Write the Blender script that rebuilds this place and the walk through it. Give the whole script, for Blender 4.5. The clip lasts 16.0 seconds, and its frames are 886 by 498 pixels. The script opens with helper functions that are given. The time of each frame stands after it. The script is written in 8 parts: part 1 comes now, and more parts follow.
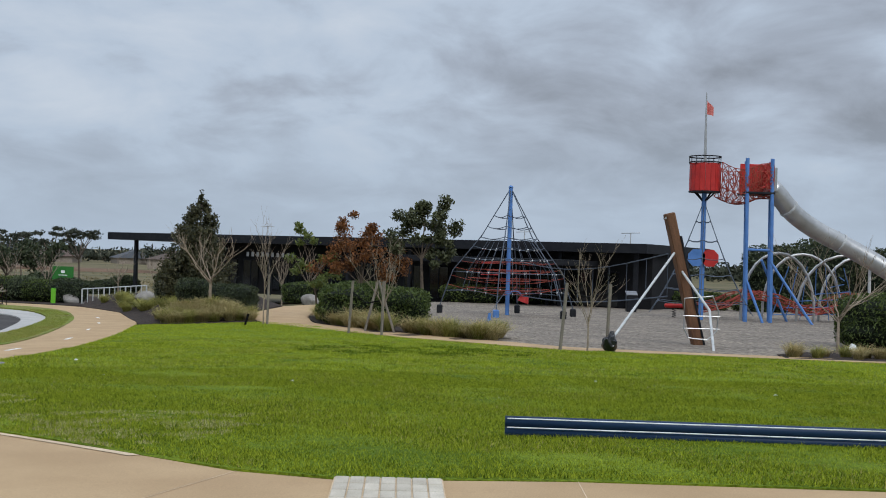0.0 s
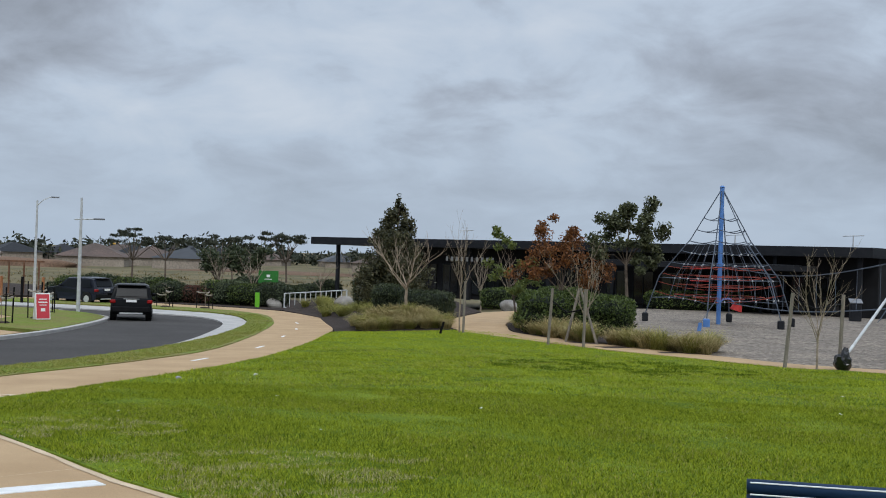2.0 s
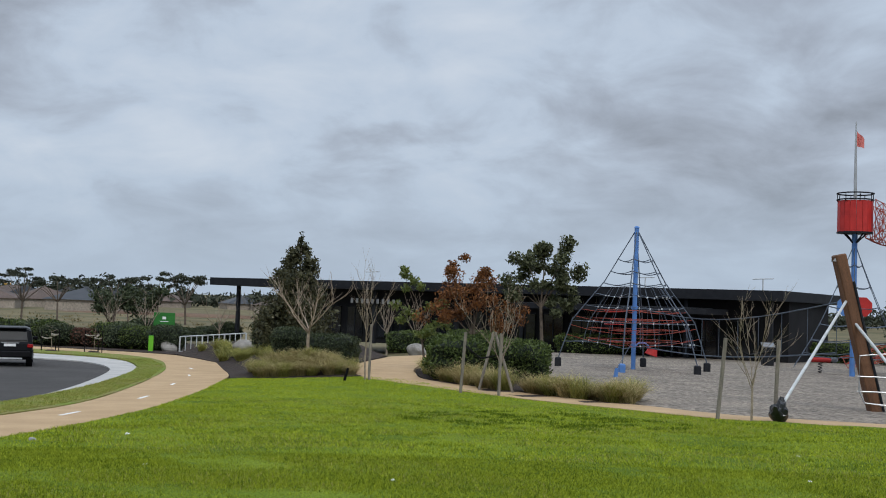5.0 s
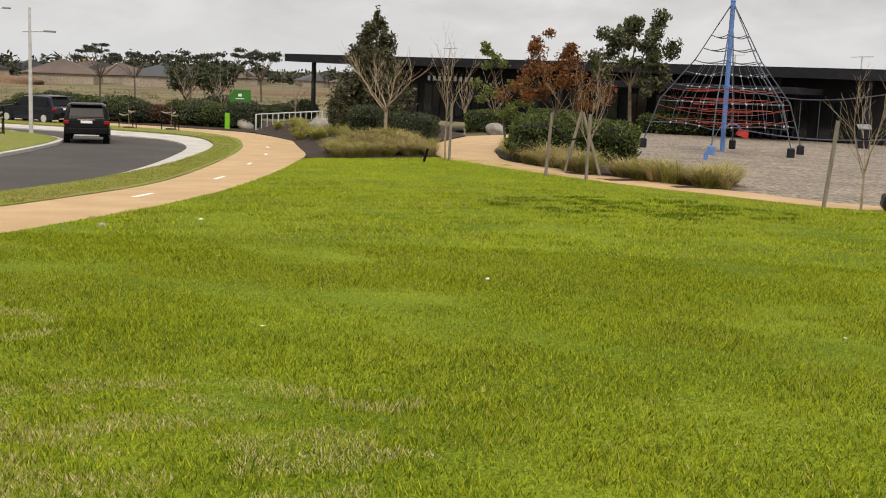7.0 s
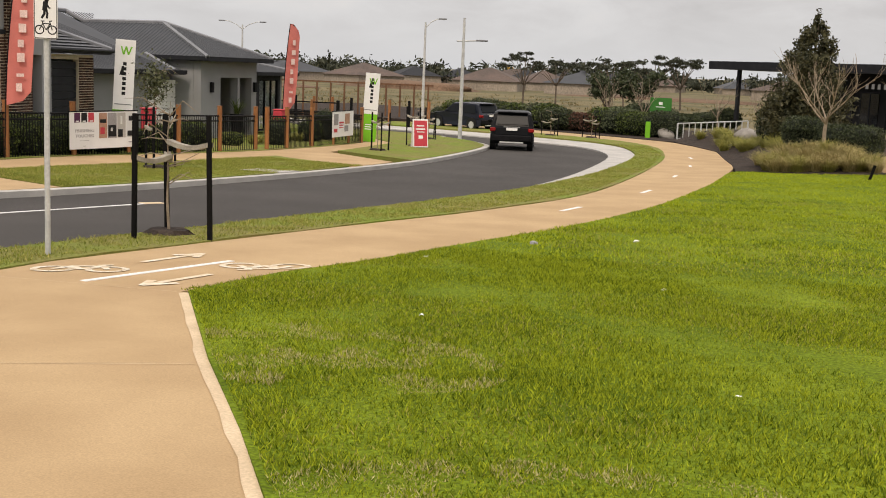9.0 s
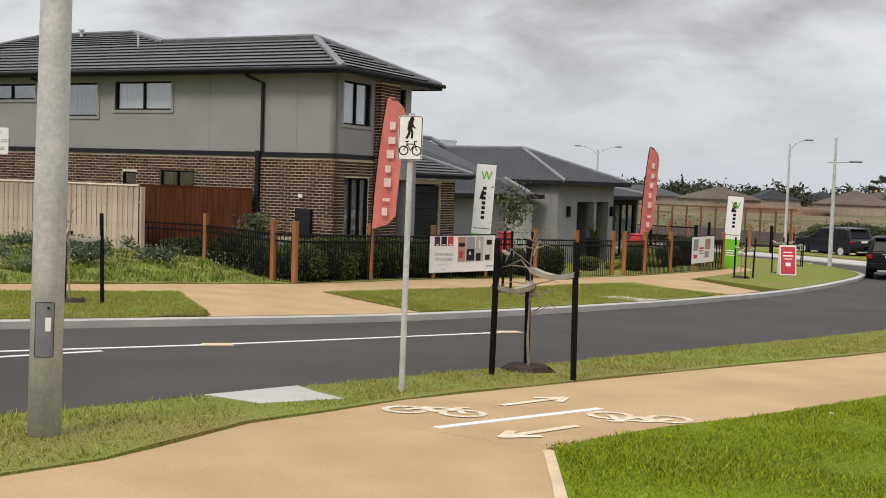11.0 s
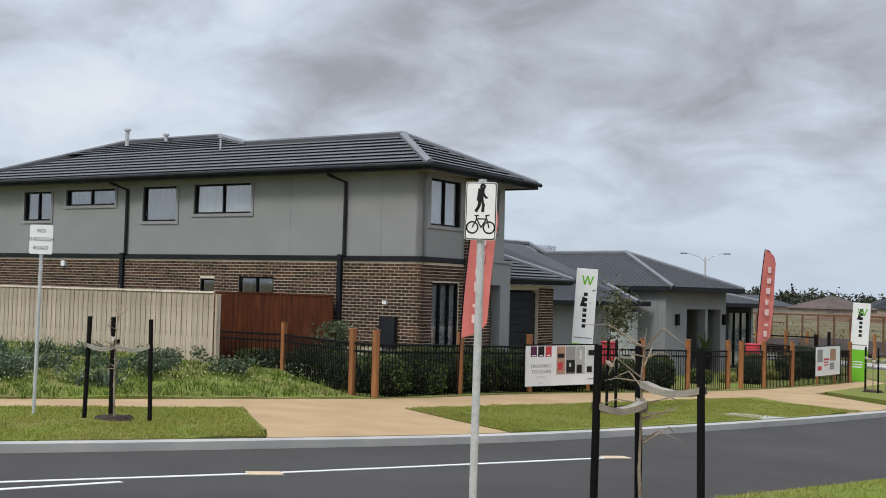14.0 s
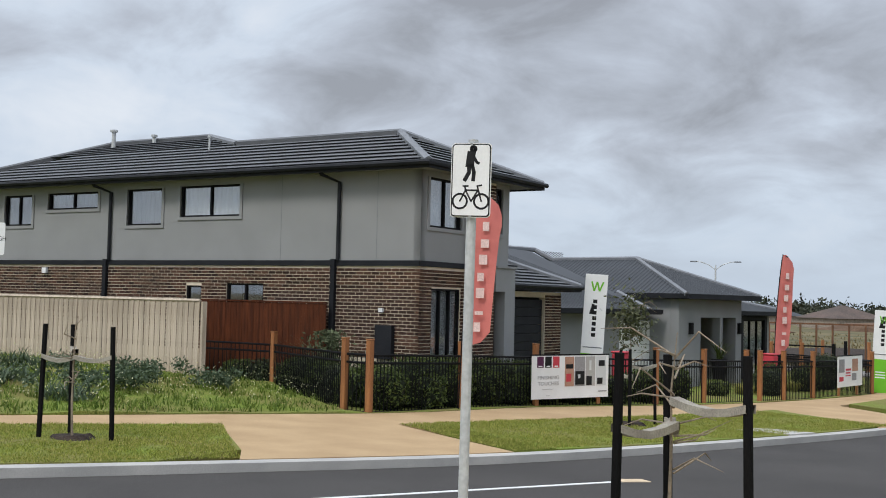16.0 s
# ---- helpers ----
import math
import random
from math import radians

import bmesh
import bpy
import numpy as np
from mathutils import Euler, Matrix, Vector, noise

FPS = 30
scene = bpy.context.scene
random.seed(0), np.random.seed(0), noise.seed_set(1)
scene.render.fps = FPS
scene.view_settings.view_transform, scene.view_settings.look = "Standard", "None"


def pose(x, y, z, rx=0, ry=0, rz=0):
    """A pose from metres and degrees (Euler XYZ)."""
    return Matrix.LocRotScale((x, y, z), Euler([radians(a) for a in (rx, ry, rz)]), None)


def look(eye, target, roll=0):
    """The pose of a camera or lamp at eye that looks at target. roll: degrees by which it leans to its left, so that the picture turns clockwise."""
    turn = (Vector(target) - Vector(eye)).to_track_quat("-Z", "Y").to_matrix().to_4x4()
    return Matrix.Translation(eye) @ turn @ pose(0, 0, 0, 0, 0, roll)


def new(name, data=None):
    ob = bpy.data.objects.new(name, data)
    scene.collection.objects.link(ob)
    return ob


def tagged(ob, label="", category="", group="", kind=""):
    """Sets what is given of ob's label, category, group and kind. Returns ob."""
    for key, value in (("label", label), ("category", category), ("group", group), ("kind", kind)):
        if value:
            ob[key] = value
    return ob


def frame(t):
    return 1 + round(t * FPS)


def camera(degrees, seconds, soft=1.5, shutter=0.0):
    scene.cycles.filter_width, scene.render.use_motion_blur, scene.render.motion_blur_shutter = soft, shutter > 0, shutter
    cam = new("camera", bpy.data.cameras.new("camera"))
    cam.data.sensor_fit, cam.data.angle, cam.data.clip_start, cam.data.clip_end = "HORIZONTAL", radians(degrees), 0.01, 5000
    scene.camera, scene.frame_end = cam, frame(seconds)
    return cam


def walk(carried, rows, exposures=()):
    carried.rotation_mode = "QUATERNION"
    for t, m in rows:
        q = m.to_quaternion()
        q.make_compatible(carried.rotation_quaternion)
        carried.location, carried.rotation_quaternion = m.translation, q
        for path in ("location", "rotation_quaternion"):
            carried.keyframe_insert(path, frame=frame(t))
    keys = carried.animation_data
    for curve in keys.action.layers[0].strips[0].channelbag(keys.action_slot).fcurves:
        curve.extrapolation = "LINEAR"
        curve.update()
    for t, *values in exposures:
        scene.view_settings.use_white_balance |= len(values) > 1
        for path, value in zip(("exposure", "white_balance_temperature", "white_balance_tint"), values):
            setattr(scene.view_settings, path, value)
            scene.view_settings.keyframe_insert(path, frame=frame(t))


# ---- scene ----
cam = camera(42.3, 16.0, soft=1.0)
METRES, EYE, TILT, LEAN, TURN = 15.2, 1.5, 0.0, 0.0, 0.0
EXPOSURES = [(0.0, 0.05, 6150, 9), (3.7, 0.1, 6150, 9), (5.9, 0.12, 6250, 9), (6.6, 0.55, 7900, 13), (7.8, 0.56, 8000, 15), (9.6, 0.43, 8000, 16), (10.4, 0.45, 7600, 14), (12.3, 0.4, 6900, 12), (13.2, 0.4, 6600, 10), (16.0, 0.4, 6450, 10)]
ROWS = [
    (0.0, 0.0, 0.0, 0.0, -0.02, 0.55, -1.86),
    (0.5, -0.0025, 0.0398, 0.0013, 2.69, 0.49, -1.86),
    (1.0, -0.0018, 0.0784, 0.0038, 5.45, 0.42, -1.86),
    (1.5, -0.0044, 0.1152, 0.0042, 7.99, 0.34, -1.85),
    (2.0, -0.0087, 0.1529, 0.0052, 10.03, 0.4, -1.86),
    (2.5, -0.0098, 0.1865, 0.0078, 11.3, 0.88, -1.87),
    (3.0, -0.014, 0.2145, 0.0093, 11.35, 2.0, -1.9),
    (3.5, -0.0169, 0.2412, 0.0107, 10.16, 3.76, -1.93),
    (6.0, -0.0532, 0.3669, -0.0007, 3.98, -1.48, -2.12),
    (6.5, -0.0582, 0.3902, 0.0015, 5.98, -5.66, -2.27),
    (7.0, -0.0639, 0.4116, 0.0031, 9.03, -8.52, -2.28),
    (7.5, -0.0745, 0.4299, 0.0026, 12.96, -9.74, -2.28),
    (8.0, -0.0855, 0.4518, 0.0037, 17.67, -9.86, -2.3),
    (8.5, -0.1038, 0.473, 0.0041, 23.29, -9.61, -2.29),
    (9.0, -0.1217, 0.4956, 0.0035, 29.44, -8.96, -2.24),
    (9.5, -0.1407, 0.517, 0.0038, 35.4, -7.86, -2.14),
    (10.0, -0.1592, 0.5349, 0.0033, 40.40, -6.34, -2.09),
    (12.5, -0.2652, 0.6286, -0.0053, 50.68, 0.06, -1.54),
    (13.0, -0.2841, 0.6528, -0.0072, 51.40, 0.91, -1.57),
    (13.5, -0.3033, 0.6751, -0.0095, 51.82, 1.58, -1.52),
    (14.0, -0.3239, 0.6992, -0.0122, 51.88, 2.04, -1.49),
    (14.5, -0.3455, 0.7213, -0.0137, 51.66, 2.35, -1.47),
    (15.0, -0.3692, 0.7430, -0.0159, 51.46, 2.49, -1.42),
    (15.5, -0.3922, 0.7653, -0.0177, 51.56, 2.57, -1.36),
    (16.0, -0.4170, 0.7858, -0.0195, 52.21, 2.59, -1.33),
]
walk(cam, [(t, pose(0, 0, EYE, TILT, LEAN, TURN) @ pose(METRES * x, METRES * y, METRES * z, 90 + pitch, roll, yaw)) for t, x, y, z, yaw, pitch, roll in ROWS],
     exposures=EXPOSURES)

# ---- sky and sun: a bright overcast day with broken grey cloud ----
world = bpy.data.worlds.new("overcast")
scene.world = world
world.use_nodes = True
wn, wl = world.node_tree.nodes, world.node_tree.links
wn.clear()


def wnode(kind, **settings):
    n = wn.new(kind)
    for key, value in settings.items():
        if key == "operation":
            n.operation = value
        elif key == "blend_type":
            n.blend_type = value
    return n


def wmath(op, a, b=None):
    n = wnode("ShaderNodeMath", operation=op)
    for k, v in enumerate((a, b)):
        if v is None:
            continue
        if isinstance(v, (int, float)):
            n.inputs[k].default_value = v
        else:
            wl.new(v, n.inputs[k])
    return n.outputs[0]


SUN_ELEV, SUN_AZIM = radians(48), radians(162)
sky = wn.new("ShaderNodeTexSky")
sky.sky_type, sky.sun_disc = "NISHITA", False
sky.sun_elevation, sky.sun_rotation = SUN_ELEV, SUN_AZIM
coord = wn.new("ShaderNodeTexCoord")
split = wn.new("ShaderNodeSeparateXYZ")
wl.new(coord.outputs["Generated"], split.inputs[0])
lift = wmath("ADD", wmath("MAXIMUM", split.outputs[2], 0.0), 0.34)
join = wn.new("ShaderNodeCombineXYZ")
wl.new(wmath("DIVIDE", split.outputs[0], lift), join.inputs[0])
wl.new(wmath("DIVIDE", split.outputs[1], lift), join.inputs[1])


def cloud_noise(scale, detail, rough, shift, distort=0.0):
    mp = wn.new("ShaderNodeMapping")
    mp.inputs["Location"].default_value = shift
    wl.new(join.outputs[0], mp.inputs[0])
    n = wn.new("ShaderNodeTexNoise")
    n.inputs["Scale"].default_value, n.inputs["Detail"].default_value = scale, detail
    n.inputs["Roughness"].default_value, n.inputs["Distortion"].default_value = rough, distort
    wl.new(mp.outputs[0], n.inputs["Vector"])
    return n.outputs[0]


big = cloud_noise(1.25, 4, 0.5, (3.1, 1.7, 0.0), 0.3)
mid = cloud_noise(3.9, 10, 0.56, (7.7, 2.2, 1.0), 0.35)
mixed = wmath("ADD", wmath("MULTIPLY", big, 0.52), wmath("MULTIPLY", mid, 0.48))
ramp = wn.new("ShaderNodeValToRGB")
wl.new(mixed, ramp.inputs[0])
ramp.color_ramp.elements[0].position, ramp.color_ramp.elements[0].color = 0.37, (0.265, 0.282, 0.315, 1)
ramp.color_ramp.elements[1].position, ramp.color_ramp.elements[1].color = 0.66, (0.60, 0.64, 0.695, 1)
e = ramp.color_ramp.elements.new(0.47)
e.color = (0.39, 0.425, 0.485, 1)
e = ramp.color_ramp.elements.new(0.55)
e.color = (0.50, 0.56, 0.64, 1)
# near the horizon the cloud deck thins into an even pale grey blue
haze = wn.new("ShaderNodeMapRange")
haze.inputs[1].default_value, haze.inputs[2].default_value = 0.0, 0.13
wl.new(split.outputs[2], haze.inputs[0])
low = wn.new("ShaderNodeMix")
low.data_type = "RGBA"
low.inputs[6].default_value = (0.43, 0.50, 0.59, 1)
wl.new(haze.outputs[0], low.inputs[0])
wl.new(ramp.outputs[0], low.inputs[7])
# an overcast sky is brightest overhead
zen = wn.new("ShaderNodeMapRange")
zen.inputs[1].default_value, zen.inputs[2].default_value = 0.28, 0.85
zen.inputs[3].default_value, zen.inputs[4].default_value = 1.0, 2.6
wl.new(split.outputs[2], zen.inputs[0])
gain = wn.new("ShaderNodeVectorMath")
gain.operation = "SCALE"
wl.new(low.outputs[2], gain.inputs[0])
wl.new(zen.outputs[0], gain.inputs[3])
bg_cloud, bg_sky = wn.new("ShaderNodeBackground"), wn.new("ShaderNodeBackground")
wl.new(gain.outputs[0], bg_cloud.inputs[0])
bg_cloud.inputs[1].default_value = 1.0
wl.new(sky.outputs[0], bg_sky.inputs[0])
bg_sky.inputs[1].default_value = 0.05
mixw = wn.new("ShaderNodeMixShader")
mixw.inputs[0].default_value = 0.93
wl.new(bg_sky.outputs[0], mixw.inputs[1])
wl.new(bg_cloud.outputs[0], mixw.inputs[2])
wout = wn.new("ShaderNodeOutputWorld")
wl.new(mixw.outputs[0], wout.inputs[0])

sun = new("sun", bpy.data.lights.new("sun", "SUN"))
sun.data.energy, sun.data.angle, sun.data.color = 1.3, radians(14), (1.0, 0.96, 0.9)
sun.matrix_world = look((0, 0, 0), (-math.sin(SUN_AZIM) * math.cos(SUN_ELEV), -math.cos(SUN_AZIM) * math.cos(SUN_ELEV), -math.sin(SUN_ELEV)))

# ---- materials ----
def mat(name, colour, rough=0.8, second=None, scale=6.0, grain=60.0, bump=0.15, metal=0.0, spec=0.25, vary=0.0, fine=0.25, stretch=(1, 1, 1), dist=0.02):
    """Two-scale procedural surface: broad patches between two colours, fine grain, and a little relief."""
    m = bpy.data.materials.new(name)
    m.use_nodes = True
    nt = m.node_tree
    n, l = nt.nodes, nt.links
    b = n["Principled BSDF"]
    b.inputs["Roughness"].default_value, b.inputs["Metallic"].default_value = rough, metal
    b.inputs["Specular IOR Level"].default_value = spec
    second = second or tuple(c * 0.72 for c in colour)
    tc, mp = n.new("ShaderNodeTexCoord"), n.new("ShaderNodeMapping")
    mp.inputs["Scale"].default_value = stretch
    l.new(tc.outputs["Object"], mp.inputs[0])
    broad, small = n.new("ShaderNodeTexNoise"), n.new("ShaderNodeTexNoise")
    for t, s, d in ((broad, scale, 5), (small, grain, 3)):
        t.inputs["Scale"].default_value, t.inputs["Detail"].default_value = s, d
        l.new(mp.outputs[0], t.inputs["Vector"])
    ramp = n.new("ShaderNodeValToRGB")
    ramp.color_ramp.elements[0].position, ramp.color_ramp.elements[1].position = 0.36, 0.66
    ramp.color_ramp.elements[0].color, ramp.color_ramp.elements[1].color = (*second, 1), (*colour, 1)
    l.new(broad.outputs[0], ramp.inputs[0])
    sp = n.new("ShaderNodeMapRange")
    sp.inputs[1].default_value, sp.inputs[2].default_value = 0.3, 0.7
    sp.inputs[3].default_value, sp.inputs[4].default_value = 1 - fine, 1 + fine
    l.new(small.outputs[0], sp.inputs[0])
    sc = n.new("ShaderNodeVectorMath")
    sc.operation = "SCALE"
    l.new(ramp.outputs[0], sc.inputs[0])
    l.new(sp.outputs[0], sc.inputs[3])
    out = sc.outputs[0]
    if vary:
        info, vr = n.new("ShaderNodeObjectInfo"), n.new("ShaderNodeMapRange")
        vr.inputs[3].default_value, vr.inputs[4].default_value = 1 - vary, 1 + vary
        l.new(info.outputs["Random"], vr.inputs[0])
        s2 = n.new("ShaderNodeVectorMath")
        s2.operation = "SCALE"
        l.new(out, s2.inputs[0])
        l.new(vr.outputs[0], s2.inputs[3])
        out = s2.outputs[0]
    l.new(out, b.inputs["Base Color"])
    if bump:
        bp = n.new("ShaderNodeBump")
        bp.inputs["Strength"].default_value, bp.inputs["Distance"].default_value = bump, dist
        l.new(small.outputs[0], bp.inputs["Height"])
        l.new(bp.outputs[0], b.inputs["Normal"])
    return m


def island_mat(name, lo, hi, rough=0.6, spec=0.12, through_light=0.0):
    """Leaves and blades: each island takes its own tone between two colours."""
    m = bpy.data.materials.new(name)
    m.use_nodes = True
    n, l = m.node_tree.nodes, m.node_tree.links
    b = n["Principled BSDF"]
    b.inputs["Roughness"].default_value, b.inputs["Specular IOR Level"].default_value = rough, spec
    gm, ramp = n.new("ShaderNodeNewGeometry"), n.new("ShaderNodeValToRGB")
    ramp.color_ramp.elements[0].color, ramp.color_ramp.elements[1].color = (*lo, 1), (*hi, 1)
    l.new(gm.outputs["Random Per Island"], ramp.inputs[0])
    l.new(ramp.outputs[0], b.inputs["Base Color"])
    if through_light:
        tr, mx = n.new("ShaderNodeBsdfTranslucent"), n.new("ShaderNodeMixShader")
        l.new(ramp.outputs[0], tr.inputs[0])
        mx.inputs[0].default_value = through_light
        l.new(b.outputs[0], mx.inputs[1])
        l.new(tr.outputs[0], mx.inputs[2])
        l.new(mx.outputs[0], n["Material Output"].inputs[0])
    return m


M_GROUND = mat("dry_field", (0.17, 0.138, 0.072), 0.95, (0.085, 0.078, 0.036), 0.09, 11.0, 0.4, fine=0.22)
M_EDGE = mat("pale_tan_edge", (0.60, 0.47, 0.32), 0.85, (0.50, 0.38, 0.25), 2.5, 60, 0.2, fine=0.15, dist=0.004)
M_SOIL = mat("mulch_soil", (0.05, 0.035, 0.026), 0.95, (0.022, 0.016, 0.013), 3, 40, 0.8, fine=0.5)
M_LAWN = mat("lawn_turf", (0.15, 0.2, 0.015), 0.9, (0.085, 0.13, 0.009), 0.6, 38, 0.8, fine=0.5, spec=0.08)
M_VERGE = mat("verge_turf", (0.15, 0.20, 0.035), 0.9, (0.19, 0.17, 0.06), 0.7, 45, 0.6, fine=0.45, spec=0.08)
M_PATH = mat("exposed_tan_concrete", (0.445, 0.31, 0.172), 0.85, (0.375, 0.253, 0.136), 0.9, 90, 0.12, fine=0.13, dist=0.004)
M_KERB = mat("kerb_concrete", (0.46, 0.44, 0.41), 0.85, (0.36, 0.35, 0.33), 1.2, 80, 0.15, fine=0.12, dist=0.004)
M_ROAD = mat("asphalt", (0.068, 0.063, 0.059), 0.9, (0.053, 0.049, 0.046), 0.4, 120, 0.5, fine=0.3, dist=0.01, spec=0.2)
M_WHITE = mat("white_paint", (0.78, 0.78, 0.76), 0.6, (0.66, 0.66, 0.64), 5, 90, 0.05, fine=0.08)
M_GRAVEL = mat("playground_bark", (0.23, 0.195, 0.155), 0.95, (0.165, 0.14, 0.115), 0.7, 7, 1.0, fine=0.65, dist=0.04)
M_PAVER = mat("cream_paver", (0.52, 0.47, 0.385), 0.85, (0.42, 0.375, 0.30), 5, 80, 0.15, fine=0.12, vary=0.1, dist=0.004)
M_RENDER = mat("grey_render", (0.275, 0.277, 0.276), 0.9, (0.25, 0.252, 0.25), 0.8, 70, 0.1, fine=0.06, dist=0.004)
M_RENDER_LIGHT = mat("pale_grey_render", (0.25, 0.255, 0.26), 0.9, (0.225, 0.23, 0.235), 0.8, 70, 0.1, fine=0.05, dist=0.004)
M_MORTAR = mat("cream_mortar", (0.70, 0.61, 0.47), 0.95, (0.60, 0.52, 0.40), 3, 60, 0.2, fine=0.15, dist=0.004)
M_BRICK = mat("brown_brick", (0.075, 0.040, 0.027), 0.85, (0.042, 0.024, 0.018), 9, 70, 0.4, fine=0.3, vary=0.35, dist=0.004)
M_CHAR = mat("charcoal_metal", (0.022, 0.023, 0.026), 0.55, (0.014, 0.015, 0.018), 2, 40, 0.02, fine=0.1, spec=0.12)
M_TILE = mat("dark_grey_roof_tile", (0.085, 0.087, 0.092), 0.5, (0.066, 0.068, 0.073), 2.5, 50, 0.1, spec=0.5, fine=0.2, vary=0.12, dist=0.004)
M_SHEET = mat("grey_roof_sheet", (0.042, 0.046, 0.052), 0.55, (0.035, 0.038, 0.043), 0.7, 30, 0.02, fine=0.08, metal=0.1, spec=0.3)
M_RIDGE = mat("roof_capping", (0.19, 0.197, 0.21), 0.5, (0.155, 0.162, 0.175), 2, 30, 0.02, fine=0.08)
M_PALING = mat("weathered_pine_paling", (0.53, 0.45, 0.355), 0.85, (0.37, 0.305, 0.235), 1.6, 26, 0.25, fine=0.2, vary=0.14, stretch=(6, 6, 0.5), dist=0.006)
M_MERBAU = mat("stained_hardwood_slats", (0.105, 0.032, 0.013), 0.65, (0.055, 0.018, 0.009), 1.4, 30, 0.2, fine=0.2, vary=0.14, spec=0.1, stretch=(6, 6, 0.8), dist=0.005)
M_POST = mat("oiled_timber_post", (0.36, 0.155, 0.058), 0.6, (0.22, 0.09, 0.036), 2, 30, 0.25, fine=0.22, vary=0.15, stretch=(6, 6, 0.6), dist=0.006)
M_BLACK = mat("black_powder_coat", (0.012, 0.012, 0.013), 0.6, (0.007, 0.007, 0.008), 3, 60, 0.03, fine=0.1, spec=0.08)
M_STAKE = mat("black_stained_stake", (0.007, 0.007, 0.0075), 0.85, (0.010, 0.0095, 0.009), 4, 40, 0.3, fine=0.3, stretch=(6, 6, 0.7), spec=0.06)
M_GALV = mat("galvanised_steel", (0.53, 0.54, 0.53), 0.5, (0.42, 0.43, 0.43), 4, 30, 0.05, fine=0.12, metal=0.1)
M_GLASS = mat("dark_window_glass", (0.012, 0.014, 0.016), 0.3, (0.009, 0.011, 0.013), 1, 10, 0.0, fine=0.05, spec=0.08)
M_BARK = mat("tree_bark", (0.16, 0.125, 0.095), 0.9, (0.085, 0.065, 0.05), 6, 40, 0.5, fine=0.3)
M_PALEBARK = mat("pale_twig_bark", (0.33, 0.27, 0.20), 0.9, (0.22, 0.17, 0.125), 6, 40, 0.4, fine=0.25)
M_BLUE = mat("blue_painted_steel", (0.10, 0.22, 0.50), 0.45, (0.08, 0.18, 0.42), 3, 50, 0.03, fine=0.08)
M_RED = mat("red_painted_panel", (0.50, 0.035, 0.03), 0.45, (0.40, 0.028, 0.025), 3, 50, 0.03, fine=0.1)
M_ROPE_RED = mat("red_rope", (0.34, 0.07, 0.045), 0.8, (0.25, 0.05, 0.035), 5, 60, 0.1)
M_ROPE = mat("blue_grey_rope", (0.10, 0.12, 0.15), 0.8, (0.07, 0.085, 0.11), 5, 60, 0.1)
M_TIMBER = mat("brown_timber_beam", (0.17, 0.085, 0.045), 0.75, (0.11, 0.055, 0.03), 2, 30, 0.3, fine=0.25, stretch=(4, 4, 0.6))
M_STEEL = mat("stainless_tube", (0.50, 0.50, 0.49), 0.38, (0.40, 0.40, 0.39), 2, 30, 0.03, fine=0.08, metal=0.8)
# near black that stands in for deep shade, as in unlit rooms
M_DARK = mat("near_black_shade", (0.012, 0.012, 0.014), 0.9, (0.008, 0.008, 0.009), 1, 20, 0.0)
M_CURTAIN = mat("white_blind_fabric", (0.62, 0.63, 0.62), 0.85, (0.54, 0.55, 0.54), 2, 60, 0.05, fine=0.06)
M_GREYBLIND = mat("grey_roller_blind", (0.17, 0.175, 0.17), 0.85, (0.15, 0.155, 0.15), 2, 60, 0.05, fine=0.06)
M_PINK = mat("faded_coral_fabric", (0.66, 0.20, 0.17), 0.75, (0.56, 0.16, 0.14), 2, 80, 0.1, fine=0.08)
M_FADED = mat("faded_white_print", (0.78, 0.58, 0.54), 0.75, (0.70, 0.5, 0.46), 3, 60, 0.02)
M_SIGNRED = mat("red_sign_vinyl", (0.56, 0.055, 0.075), 0.5, (0.48, 0.05, 0.065), 2, 60, 0.02, fine=0.05)
M_LIME = mat("lime_green_vinyl", (0.17, 0.50, 0.03), 0.45, (0.15, 0.44, 0.03), 2, 60, 0.02, fine=0.05)
M_SIGNWHITE = mat("white_vinyl", (0.80, 0.80, 0.79), 0.45, (0.74, 0.74, 0.73), 2, 60, 0.02, fine=0.04)
M_INK = mat("black_ink", (0.012, 0.012, 0.013), 0.5, (0.01, 0.01, 0.011), 2, 60, 0.0)
M_GREYINK = mat("grey_ink", (0.30, 0.29, 0.29), 0.6, (0.26, 0.25, 0.25), 3, 60, 0.0)
M_PLUM = mat("plum_ink", (0.10, 0.025, 0.075), 0.5, (0.08, 0.02, 0.06), 3, 60, 0.0)
M_TAN = mat("tan_ink", (0.45, 0.26, 0.18), 0.6, (0.35, 0.2, 0.14), 4, 60, 0.0)
M_CARBLACK = mat("glossy_black_car_paint", (0.006, 0.0065, 0.0075), 0.3, (0.005, 0.0055, 0.0065), 1, 20, 0.0, fine=0.05, spec=0.08)
M_CARNAVY = mat("dark_navy_car_paint", (0.010, 0.013, 0.022), 0.25, (0.008, 0.010, 0.017), 1, 20, 0.0, fine=0.05, spec=0.3)
M_CARSILVER = mat("silver_car_paint", (0.52, 0.53, 0.54), 0.3, (0.46, 0.47, 0.48), 1, 20, 0.0, fine=0.05, metal=0.4)
M_TYRE = mat("tyre_rubber", (0.016, 0.016, 0.017), 0.85, (0.011, 0.011, 0.012), 6, 60, 0.2)
M_TAIL = mat("red_lamp_lens", (0.28, 0.012, 0.012), 0.2, (0.2, 0.01, 0.01), 3, 40, 0.0)
M_YELLOW = mat("yellow_machine_paint", (0.66, 0.36, 0.03), 0.5, (0.5, 0.27, 0.03), 2, 30, 0.1)
